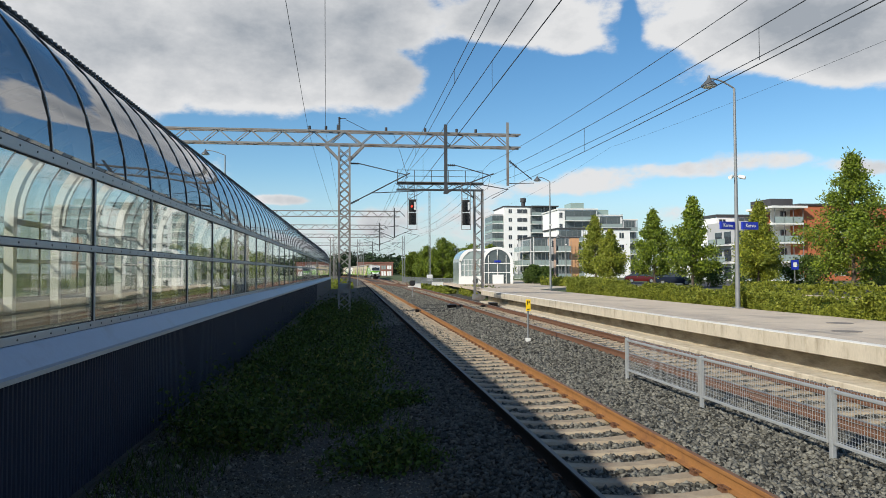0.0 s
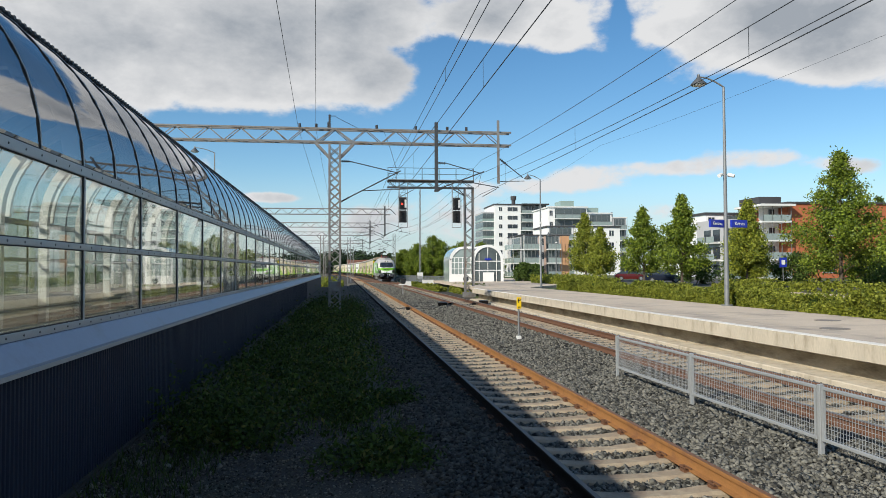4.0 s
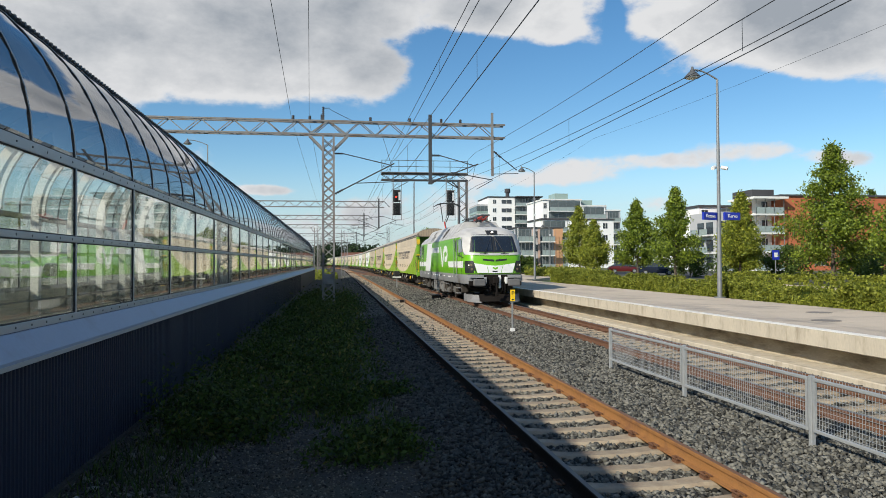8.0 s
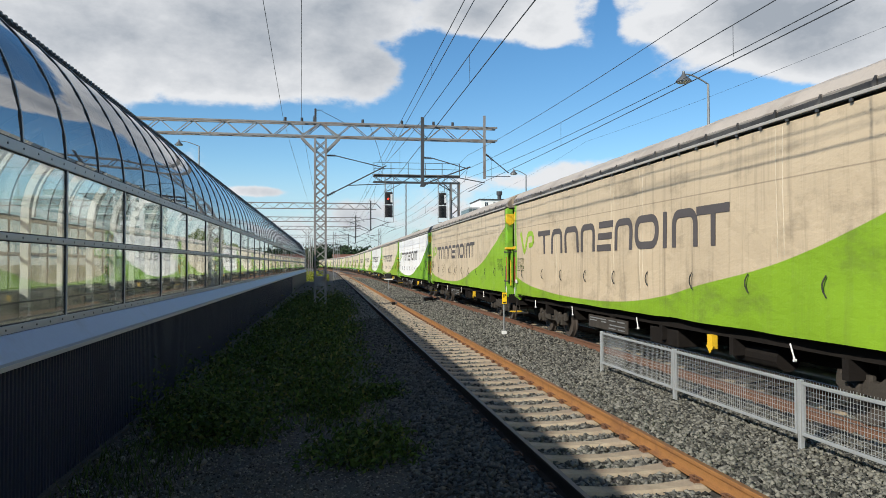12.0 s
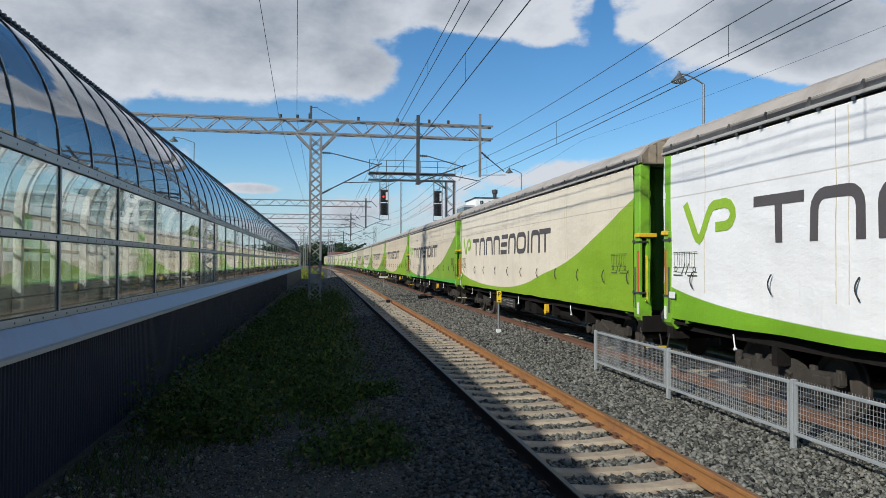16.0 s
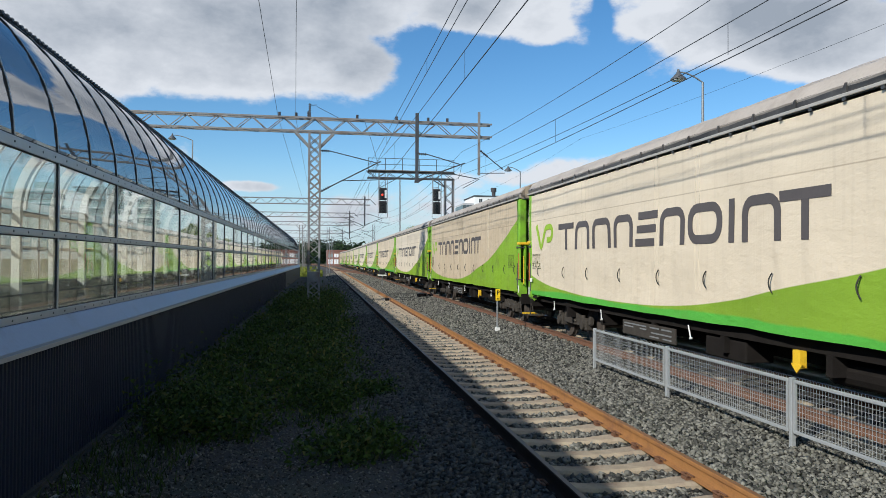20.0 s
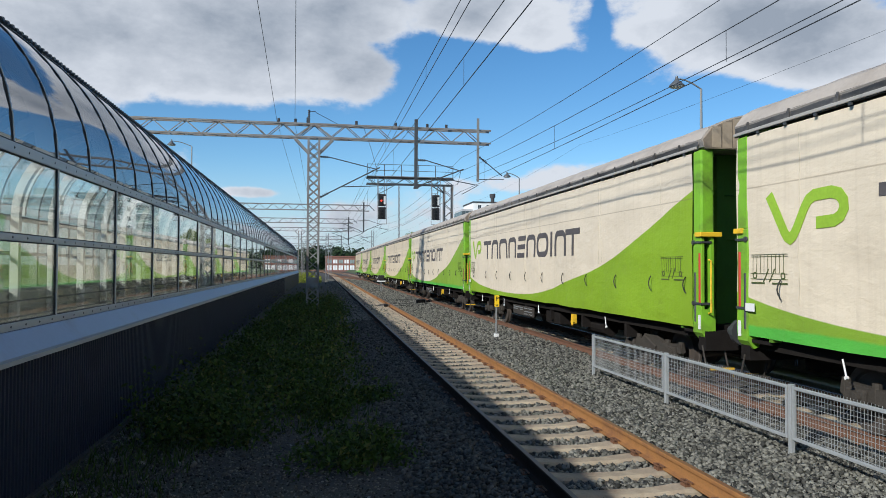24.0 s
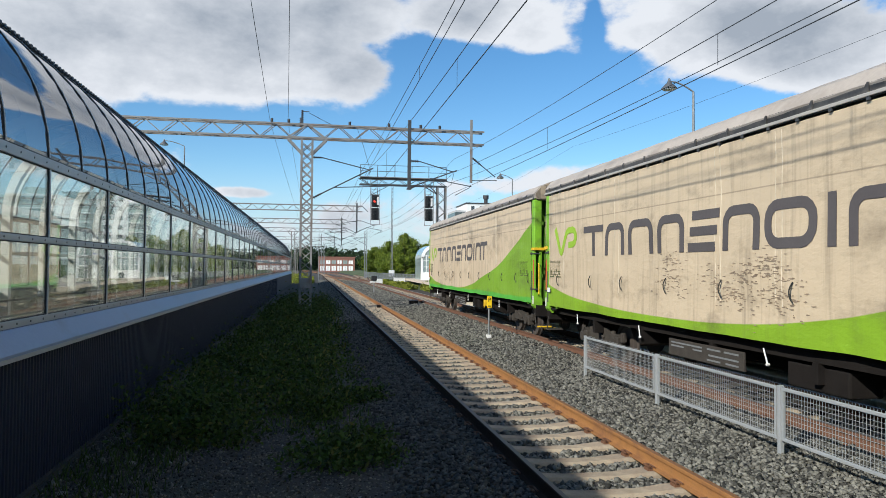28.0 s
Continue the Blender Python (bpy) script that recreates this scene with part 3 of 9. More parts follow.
def build_track(name, centre, rail_material, label):
    track = thing(name, label, "railway track", kind="structure")
    stops = [-25] + list(range(0, 170, 40)) + list(range(170, 700, 20))
    for s in (-1, 1):
        g, top = Geo(), Geo()
        ring = rail_outline(centre + s * GAUGE_HALF)
        g.loft([[(x + bend(y), y, z) for x, z in ring] for y in stops])
        x = centre + s * GAUGE_HALF
        v = [(x + d + bend(y), y, 0.0022) for y in stops for d in (-0.027, 0.027)]
        top.add(v, [(2 * i, 2 * i + 1, 2 * i + 3, 2 * i + 2) for i in range(len(stops) - 1)])
        # on the rusty track the left rail takes the copies darkened for shade
        rail = part("rail", g, M_RAIL_SHADED if s < 0 and rail_material is M_RAIL_SIDE else rail_material, track, smooth=True)
        part("rail_head", top, M_SHADED_TOP if s < 0 and rail_material is M_RAIL_SIDE else M_RUSTY_TOP if rail_material is M_RAIL_SIDE else M_RAIL_TOP, rail, "worn running surface")
    # one sleeper with a dished top, raised rail seats
    g = Geo()
    rings = []
    for x in (-1.3, -1.22, -0.95, -0.62, -0.3, 0.3, 0.62, 0.95, 1.22, 1.3):
        top = -0.180 if 0.6 < abs(x) < 1.0 else (-0.205 if abs(x) < 0.5 else -0.2)
        w = 0.135 if abs(x) > 0.5 else 0.115
        rings.append([(x, -w - 0.02, -0.36), (x, -w, top - 0.03), (x, -w + 0.03, top), (x, w - 0.03, top), (x, w, top - 0.03), (x, w + 0.02, -0.36)])
    g.loft(rings)
    sleeper = g.mesh("sleeper", M_SLEEPER)
    g = Geo()
    for s in (-1, 1):
        for d in (-1, 1):
            x = s * GAUGE_HALF + d * 0.105
            g.box(x - 0.03, x + 0.03, -0.05, 0.05, -0.185, -0.145)
            g.tube((x - d * 0.045, -0.07, -0.135), (x - d * 0.045, 0.07, -0.135), 0.011, 6)
            g.tube((x + d * 0.02, -0.07, -0.13), (x + d * 0.02, 0.07, -0.13), 0.011, 6)
            g.tube((x - d * 0.045, 0.07, -0.135), (x + d * 0.02, 0.07, -0.13), 0.011, 6)
    clip = g.mesh("rail_clip", M_CLIP)
    rest = Geo()
    k = -40
    while True:
        y = SLEEPER_FIRST + SLEEPER_STEP * k
        k += 1
        if y > 420:
            break
        if 3.0 < y < 88:
            ob = part("sleeper", sleeper, None, track)
            ob.location = (centre, y, 0)
            if y < 40:
                c = part("rail_clip", clip, None, ob)
        else:
            x = centre + bend(y)
            rest.box(x - 1.3, x + 1.3, y - 0.13, y + 0.13, -0.3, -0.19)
    tagged(part("far_sleepers", rest, M_SLEEPER, track), kind="stuff")
    return track


def build_platform():
    p = thing("platform", "pale concrete station platform with a white edge line", "platform", kind="structure")
    y0, y1 = -25.0, 54.0
    seam = [y for y in np.arange(y0, y1 + 0.1, 3.95)]
    g = Geo()
    g.prism([(9.93, 0.645), (9.93, 0.305), (9.97, 0.285), (10.32, 0.28), (10.32, 0.645)], 0, 3.94)
    beam = g.mesh("edge_beam", M_CONCRETE)
    for y in seam[:-1]:
        part("edge_beam", beam, None, p).location = (0, float(y), 0)
    g = Geo()
    g.prism([(10.46, 0.40), (10.46, -0.16), (10.8, -0.16), (10.8, 0.40)], y0, y1)
    part("foundation_wall", g, M_STAINED, p, "stained concrete wall under the platform edge")
    for y in seam[:-1]:
        g = Geo().prism([(9.80, -0.175), (9.82, -0.155), (10.458, -0.145), (10.458, -0.45), (9.80, -0.45)], float(y) + 0.006, float(y) + 3.944)
        part("foot_slab", g, M_CONCRETE, p, "pale concrete foot slab beside the track")
    g = Geo().box(10.325, 15.1, y0, y1, 0.30, 0.41)
    part("deck_slab", g, M_STAINED, p)
    g = Geo()
    g.box(10.325, 15.1, y0, y1, 0.411, 0.642)
    g.prism([(14.9, 54.0), (10.325, 54.0), (11.2, 62.0), (12.3, 96.0), (24.0, 96.0), (24.0, 70.0), (15.1, 56.0)], 0.38, 0.638, "z")
    part("deck", g, M_PAVING, p, "grey-beige paved deck")
    g = Geo()
    g.box(9.97, 10.28, y0, y1, 0.646, 0.650)
    part("edge_line", g, M_WHITE_EDGE, p, "white painted edge line")
    for x, y in ((13.38, 18.04), (11.75, 15.6)):
        g = Geo()
        g.tube((x, y, 0.642), (x, y, 0.649), 0.34, 24)
        part("manhole_cover", g, M_COVER, p, "worn brown round cover")
    g = Geo()
    for y in np.arange(y0, y1, 1.0):
        g.box(10.33, 15.08, y, y + 0.012, 0.6425, 0.6435)
    part("joints", g, M_CONCRETE, p)


# ---- the glazed walkway beside the track ----
WALL_X, GLASS_X, EAVE_Z, VAULT_R = -3.0, -3.2, 3.38, 2.385
BAY, BAY_FIRST, BAY_COUNT = 2.515, 9.29 - 8 * 2.515, 45
WALK_Y0, WALK_Y1 = BAY_FIRST, BAY_FIRST + BAY_COUNT * BAY


def vault(angle, r=VAULT_R):
    a = radians(angle)
    return (GLASS_X - VAULT_R + r * math.cos(a), EAVE_Z + r * math.sin(a))


def build_walkway():
    w = thing("glazed_walkway", "long barrel-vaulted glass walkway on a dark blue corrugated base", "walkway", kind="structure")
    far_x = GLASS_X - 2 * VAULT_R
    # corrugated base
    for name, x, s in (("base_wall", WALL_X, 1), ("far_base_wall", far_x - 0.1, -1)):
        ring, y = [], WALK_Y0
        pitch, depth = 0.085, 0.022
        while y < WALK_Y1:
            lim = 62 if s > 0 else 0
            if y < lim:
                ring += [(x, y), (x, y + pitch * 0.35), (x - s * depth, y + pitch * 0.5), (x - s * depth, y + pitch * 0.85)]
                y += pitch
            else:
                ring += [(x, y)]
                y += 4.0
        ring.append((x, WALK_Y1))
        v = [(a, b, z) for z in (-0.45, 1.20) for a, b in ring]
        n = len(ring)
        g = Geo().add(v, [(i, i + 1, n + i + 1, n + i) for i in range(n - 1)])
        g.box(min(x - s * 0.03, x - s * 0.16), max(x - s * 0.03, x - s * 0.16), WALK_Y0, WALK_Y1, -0.45, 1.20)
        part(name, g, M_DARK_CLAD, w, "dark blue corrugated steel")
    # footing, sill, drip edge
    g = Geo()
    g.box(WALL_X - 0.05, WALL_X + 0.05, WALK_Y0, WALK_Y1, -0.45, -0.29)
    part("footing", g, M_GRAVEL, w, "soiled footing strip")
    g = Geo()
    g.prism([(WALL_X + 0.05, 1.185), (WALL_X + 0.05, 1.215), (GLASS_X + 0.06, 1.43), (GLASS_X - 0.12, 1.43), (GLASS_X - 0.12, 1.185)], WALK_Y0, WALK_Y1)
    part("sill", g, M_SILL, w, "sloping grey-blue sheet-metal sill")
    g = Geo()
    g.box(WALL_X + 0.03, WALL_X + 0.058, WALK_Y0, WALK_Y1, 1.14, 1.184)
    part("drip_edge", g, M_ALU, w)
    # longitudinal rails with dark seals, on both sides
    for x, s in ((GLASS_X, 1), (far_x, -1)):
        for name, z, h in (("low_rail", 1.475, 0.085), ("mid_rail", 2.41, 0.075), ("eave_rail", 3.345, 0.12)):
            g = Geo()
            a, b = sorted((x - s * 0.04, x + s * 0.03))
            g.box(a, b, WALK_Y0, WALK_Y1, z - h / 2, z + h / 2, 0, 0.008)
            a, b = sorted((x - s * 0.02, x + s * 0.022))
            g.box(a, b, WALK_Y0, WALK_Y1, z - h / 2 - 0.010, z - h / 2, 1)
            g.box(a, b, WALK_Y0, WALK_Y1, z + h / 2, z + h / 2 + 0.012, 1)
            if s > 0:
                y = WALK_Y0 + 0.2
                while y < 30:
                    g.tube((x + 0.029, y, z), (x + 0.037, y, z), 0.012, 6, mat=2)
                    y += 0.38
            part(name, g, [M_ALU, M_BLACK_RUBBER, M_DARK_STEEL], w)
    post = Geo().box(-0.028, 0.024, -0.022, 0.022, 1.43, 3.34)
    post.box(-0.010, 0.016, -0.034, 0.034, 1.43, 3.34, 1)
    post = post.mesh("post", [M_ALU, M_BLACK_RUBBER])
    pane = {}
    for name, z0, z1 in (("lower_pane", 1.53, 2.36), ("upper_pane", 2.46, 3.27)):
        pane[name] = Geo().box(-0.006, 0.006, 0.046, BAY - 0.046, z0, z1).mesh(name, M_GLASS)
        pane["far_" + name] = Geo().box(-0.006, 0.006, 0.046, BAY - 0.046, z0, z1).mesh("far_" + name, M_FAR_GLASS)

    def arc(a0, a1, r0, r1, half, steps):
        rings = []
        for k in range(steps + 1):
            a = a0 + (a1 - a0) * k / steps
            (xi, zi), (xo, zo) = vault(a, r0), vault(a, r1)
            rings.append([(xi, -half, zi), (xi, half, zi), (xo, half, zo), (xo, -half, zo)])
        return Geo().loft(rings)

    rib = arc(1, 179, VAULT_R - 0.02, VAULT_R + 0.016, 0.012, 26)
    seal = arc(1, 179, VAULT_R - 0.008, VAULT_R + 0.010, 0.022, 26)
    rib.add(seal.v, seal.f, 1)
    inner = arc(20, 179, VAULT_R - 0.13, VAULT_R - 0.032, 0.055, 26)
    inner = inner.mesh("rib_lining", M_WHITE_STEEL)
    rib = rib.mesh("rib", [M_ALU, M_BLACK_RUBBER])
    half_bay = BAY / 2
    sheet = {}
    # far side split by sun angle: dark part shades the ground, clear part lights arches
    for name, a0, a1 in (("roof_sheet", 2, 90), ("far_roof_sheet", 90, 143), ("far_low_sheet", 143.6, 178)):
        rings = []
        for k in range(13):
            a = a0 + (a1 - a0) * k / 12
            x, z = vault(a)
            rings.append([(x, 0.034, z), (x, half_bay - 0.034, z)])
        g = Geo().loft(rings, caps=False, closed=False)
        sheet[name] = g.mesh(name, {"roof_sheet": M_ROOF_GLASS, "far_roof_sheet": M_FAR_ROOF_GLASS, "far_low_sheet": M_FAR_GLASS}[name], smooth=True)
    arch = arc(0, 180, VAULT_R - 0.34, VAULT_R - 0.14, 0.09, 26)
    for x in (far_x + 0.14, ):
        arch.box(x, x + 0.2, -0.09, 0.09, -0.3, EAVE_Z)
        arch.box(x - 0.02, x + 0.24, -0.13, 0.13, -0.3, -0.26)
    arch = arch.mesh("arch", M_WHITE_STEEL)
    for k in range(BAY_COUNT + 1):
        y = BAY_FIRST + k * BAY
        part("post", post, None, w).location = (GLASS_X, y, 0)
        part("far_post", post, None, w).location = (far_x, y, 0)
        part("rib", rib, None, w).location = (0, y, 0)
        part("arch", arch, None, w, "white steel arch").location = (0, y + 0.4, 0)
        if k == BAY_COUNT:
            break
        rib_ob = part("rib", rib, None, w)
        rib_ob.location = (0, y + half_bay, 0)
        part("rib_lining", inner, None, rib_ob, "white inner lining")
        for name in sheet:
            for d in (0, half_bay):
                part(name, sheet[name], None, w, "low far sheet, left clear to let sun in" if name == "far_low_sheet" else "tinted roof sheet, darker on the far side to block sun").location = (0, y + d, 0)
        for name in pane:
            part(name, pane[name], None, w).location = (far_x if name.startswith("far") else GLASS_X, y, 0)
    # ridge gutter with a toothed lower edge
    g = Geo()
    rings = []
    for a, r in ((58, 0.0), (58, 0.07), (64, 0.075), (72, 0.07), (72, 0.0)):
        x, z = vault(a, VAULT_R + r)
        rings.append((x, z))
    g.prism(rings, WALK_Y0, WALK_Y1)
    y = WALK_Y0
    while y < 60:
        x, z = vault(57.2, VAULT_R + 0.05)
        g.box(x - 0.02, x + 0.03, y, y + 0.06, z - 0.03, z + 0.02)
        y += 0.155
    part("ridge_cap", g, M_DARK_STEEL, w, "dark ridge capping")
    # inside
    g = Geo()
    g.box(far_x - 0.05, GLASS_X - 0.13, WALK_Y0, WALK_Y1, -0.36, -0.27)
    part("walkway_floor", g, M_PALE_FLOOR, w)
    g = Geo()
    g.box(far_x + 0.07, far_x + 0.09, WALK_Y0, WALK_Y1, -0.27, 1.42)
    g.box(far_x - 0.12, far_x + 0.12, WALK_Y0, WALK_Y1, 1.22, 1.43)
    part("wall_lining", g, M_LINING, w, "pale inner lining of the low wall")
    g = Geo()
    g.box(GLASS_X - 0.15, GLASS_X - 0.125, WALK_Y0, WALK_Y1, -0.27, 1.40)
    part("wall_lining", g, M_LINING, w, "pale inner lining of the low wall")
    g = Geo()
    for z in (0.55, 0.95):
        g.tube((far_x + 0.42, WALK_Y0, z + 0.25), (far_x + 0.42, WALK_Y1, z + 0.25), 0.025, 8)
    part("handrail", g, M_GALV, w)
    for y in (WALK_Y0, WALK_Y1):
        g = Geo()
        out = [vault(a) for a in range(0, 181, 12)]
        g.prism([(GLASS_X, 1.1)] + out + [(far_x, 1.1)], y - 0.01, y + 0.01)
        part("end_pane", g, M_GLASS, w)
        g = Geo()
        for a in range(0, 180, 12):
            (x0, z0), (x1, z1) = vault(a), vault(a + 12)
            g.bar((x0, y, z0), (x1, y, z1), 0.12, 0.1)
        for x in (GLASS_X, far_x, (GLASS_X + far_x) / 2):
            g.box(x - 0.06, x + 0.06, y - 0.06, y + 0.06, -0.3, EAVE_Z if x != (GLASS_X + far_x) / 2 else EAVE_Z + VAULT_R)
        part("end_frame", g, M_ALU, w)


build_ground()
build_ballast()
build_track("track_1", TRACK_1, M_RAIL_SIDE, "railway track with orange-rusted rails on concrete sleepers")
build_track("track_2", TRACK_2, M_RAIL_DARK, "railway track with brown rails on concrete sleepers")
build_platform()
build_walkway()

# ---- the freight train ----
SPEED, PITCH_LENGTH, WAGON_COUNT = 22.96, 20.135, 22
REAR_EDGE_START = 238.963  # plus one pitch for each wagon: its rear edge at 0 s
LOCO_START = 227.2


def tarp_material(name, cloth, green, dirt, band, streak=(0.20, 0.15, 0.10)):
    """Wagon tarpaulin: pale cloth over a green sweep; streaks, blotches and creases; a brighter mended hem where band is set."""
    m = bpy.data.materials.new(name)
    m.use_nodes = True
    t = m.node_tree
    n, l = t.nodes, t.links
    b = n["Principled BSDF"]
    b.inputs["Roughness"].default_value, b.inputs["Specular IOR Level"].default_value = 0.55, 0.35
    coord, sep, info = n.new("ShaderNodeTexCoord"), n.new("ShaderNodeSeparateXYZ"), n.new("ShaderNodeObjectInfo")
    l.new(coord.outputs["Object"], sep.inputs[0])

    def calc(op, a, c=0.0):
        k = n.new("ShaderNodeMath")
        k.operation = op
        for i, v in enumerate((a, c)):
            if isinstance(v, (int, float)):
                k.inputs[i].default_value = v
            else:
                l.new(v, k.inputs[i])
        return k.outputs[0]

    def ramp(v, a, c, lo=0.0, hi=1.0):
        k = n.new("ShaderNodeMapRange")
        l.new(v, k.inputs["Value"])
        for key, val in (("From Min", a), ("From Max", c), ("To Min", lo), ("To Max", hi)):
            k.inputs[key].default_value = val
        return k.outputs[0]

    def blend(f, a, c, mode="MIX"):
        k = n.new("ShaderNodeMix")
        k.data_type, k.blend_type = "RGBA", mode
        for key, v in (("Factor", f), ("A", a), ("B", c)):
            if isinstance(v, (int, float)):
                k.inputs[key].default_value = v
            elif isinstance(v, tuple):
                k.inputs[key].default_value = (*v, 1)
            else:
                l.new(v, k.inputs[key])
        return k.outputs[2]

    shift = n.new("ShaderNodeVectorMath")
    shift.operation = "ADD"
    off = n.new("ShaderNodeCombineXYZ")
    l.new(calc("MULTIPLY", info.outputs["Random"], 60.0), off.inputs[0])
    l.new(calc("MULTIPLY", info.outputs["Random"], 37.0), off.inputs[1])
    l.new(coord.outputs["Object"], shift.inputs[0]), l.new(off.outputs[0], shift.inputs[1])

    def tex(s, stretch=(1, 1, 1), detail=5.0, rough=0.6):
        mp, k = n.new("ShaderNodeMapping"), n.new("ShaderNodeTexNoise")
        mp.inputs["Scale"].default_value = stretch
        l.new(shift.outputs[0], mp.inputs[0]), l.new(mp.outputs[0], k.inputs["Vector"])
        k.inputs["Scale"].default_value, k.inputs["Detail"].default_value, k.inputs["Roughness"].default_value = s, detail, rough
        return k.outputs["Fac"]

    # the sweep: its upper edge along the wagon
    curve = n.new("ShaderNodeFloatCurve")
    pts = [(9.8, 1.78), (8.0, 1.46), (5.0, 1.27), (2.8, 1.24), (0.6, 1.30), (-1.3, 1.50), (-2.6, 1.74), (-4.3, 2.02), (-5.4, 2.27), (-6.0, 2.44), (-7.2, 2.83), (-8.3, 3.22), (-9.4, 3.58)]
    c = curve.mapping.curves[0]
    unit = [((y + 9.6) / 19.6, (z - 1.0) / 2.8) for y, z in reversed(pts)]
    c.points[0].location, c.points[1].location = unit[0], unit[-1]
    for p in unit[1:-1]:
        c.points.new(*p)
    curve.mapping.update()
    l.new(ramp(sep.outputs[1], -9.6, 10.0), curve.inputs["Value"])
    edge = calc("ADD", calc("MULTIPLY", curve.outputs[0], 2.8), 1.0)
    in_green = ramp(calc("SUBTRACT", edge, sep.outputs[2]), -0.008, 0.008)
    pale = blend(ramp(tex(0.35, detail=3.0), 0.3, 0.7), cloth, tuple(v * 0.88 for v in cloth))
    colour = blend(in_green, pale, blend(ramp(tex(0.5), 0.3, 0.7), green, tuple(v * 0.8 for v in green)))
    if band:
        wob = calc("ADD", 1.24, calc("MULTIPLY", calc("SUBTRACT", tex(0.25, (1, 1, 0)), 0.5), 0.25))
        colour = blend(ramp(calc("SUBTRACT", wob, sep.outputs[2]), -0.02, 0.02), colour, (0.10, 0.42, 0.055))
    # run-down streaks, grime patches, seams
    run = calc("MULTIPLY", ramp(tex(3.0, (1, 2.2, 0.10), 6.0), 0.52, 0.82), 0.05 + dirt * 0.85)
    run = calc("MULTIPLY", run, ramp(in_green, 0.0, 1.0, 1.0, 0.4))
    colour = blend(calc("MINIMUM", run, 0.65), colour, streak)
    patch = calc("MULTIPLY", ramp(tex(0.7, (1, 1, 1.6), 8.0, 0.68), 0.60 - dirt * 0.12, 0.80), 0.15 + dirt)
    colour = blend(calc("MINIMUM", patch, 0.8), colour, tuple(v * 0.8 for v in streak))
    for z0 in (3.34, ):
        line = ramp(calc("ABSOLUTE", calc("SUBTRACT", sep.outputs[2], z0)), 0.004, 0.016, 0.45, 0.0)
        colour = blend(line, colour, streak)
    l.new(blend(ramp(info.outputs["Random"], 0, 1, 0.0, 0.22), colour, (0.55, 0.46, 0.36), "MULTIPLY"), b.inputs["Base Color"])
    bp = n.new("ShaderNodeBump")
    bp.inputs["Strength"].default_value, bp.inputs["Distance"].default_value = 0.75, 0.05
    creases = calc("ADD", calc("ADD", tex(1.1, (1, 1.0, 2.0), 5.0), calc("MULTIPLY", tex(2.0, (1, 3.0, 0.15), 3.0), 0.22)), calc("MULTIPLY", tex(2.6, (1, 1.3, 1.2), 5.0, 0.6), 0.16))
    l.new(creases, bp.inputs["Height"]), l.new(bp.outputs[0], b.inputs["Normal"])
    return m


GREEN = (0.265, 0.435, 0.022)
TARPS = {
    "cream": tarp_material("cream_tarpaulin", (0.76, 0.675, 0.54), GREEN, 0.10, False),
    "cream_band": tarp_material("cream_tarpaulin_mended", (0.72, 0.63, 0.49), (0.24, 0.40, 0.035), 0.16, True),
    "beige": tarp_material("beige_tarpaulin", (0.71, 0.60, 0.44), GREEN, 0.28, False),
    "beige_band": tarp_material("beige_tarpaulin_mended", (0.69, 0.58, 0.43), (0.23, 0.38, 0.03), 0.32, True),
    "dirty": tarp_material("stained_tarpaulin", (0.61, 0.505, 0.36), (0.25, 0.44, 0.025), 0.6, False, (0.10, 0.08, 0.06)),
    "dirty_band": tarp_material("stained_tarpaulin_mended", (0.61, 0.495, 0.35), (0.22, 0.40, 0.03), 0.6, True, (0.10, 0.08, 0.06)),
    "white": tarp_material("white_tarpaulin", (0.86, 0.86, 0.86), (0.20, 0.42, 0.02), 0.03, False),
}
TARP_WORDS = {"cream": "cream and green tarpaulin", "beige": "beige and green tarpaulin", "dirty": "grimy beige and green tarpaulin", "white": "white and green tarpaulin"}
# first wagon behind the locomotive to the last
CONSIST = ["beige", "beige", "dirty", "dirty", "white", "cream", "white", "cream", "cream_band", "beige", "beige_band", "cream_band", "dirty", "cream",
           "beige_band", "cream_band", "cream", "cream_band", "beige", "dirty", "dirty", "dirty_band"]

M_WAGON_ROOF = node_material("grey_roof_tarpaulin", (0.40, 0.35, 0.30), 0.7, spread=0.12, scale=1.5, fine=25, bump=0.25, bump_scale=12, dirt=(0.26, 0.22, 0.18), dirt_amount=0.3, dirt_scale=0.9)
M_WAGON_GREEN = node_material("wagon_green_paint", (0.19, 0.42, 0.02), 0.5, spread=0.10, scale=2, fine=30, bump=0.08, dirt=(0.10, 0.13, 0.03), dirt_amount=0.3, dirt_scale=1.5)
# wagon green, darkened to carry the deep shade between the wagons
M_END_GREEN = node_material("shade_darkened_end_green", (0.085, 0.20, 0.014), 0.6, spread=0.15, scale=3, fine=30, bump=0.1)
M_UNDER = node_material("grimy_underframe", (0.014, 0.012, 0.011), 0.9, spec=0.1, spread=0.25, scale=4, fine=40, bump=0.2)
M_BOGIE = node_material("dusty_bogie_steel", (0.05, 0.044, 0.038), 0.85, spec=0.15, spread=0.25, scale=5, fine=40, bump=0.25)
M_ROOF_RAIL = node_material("dull_pale_rail", (0.36, 0.34, 0.31), 0.6, spread=0.10, scale=3, fine=30, bump=0.05)
M_SLOT = node_material("grey_roof_gutter", (0.13, 0.12, 0.11), 0.7, spread=0.25, scale=3, fine=20, bump=0.1, dirt=(0.03, 0.028, 0.025), dirt_amount=0.5, dirt_scale=0.8)
M_ROOF_END = node_material("shaded_brown_planks", (0.20, 0.16, 0.115), 0.8, spread=0.2, scale=3, fine=20, bump=0.1)
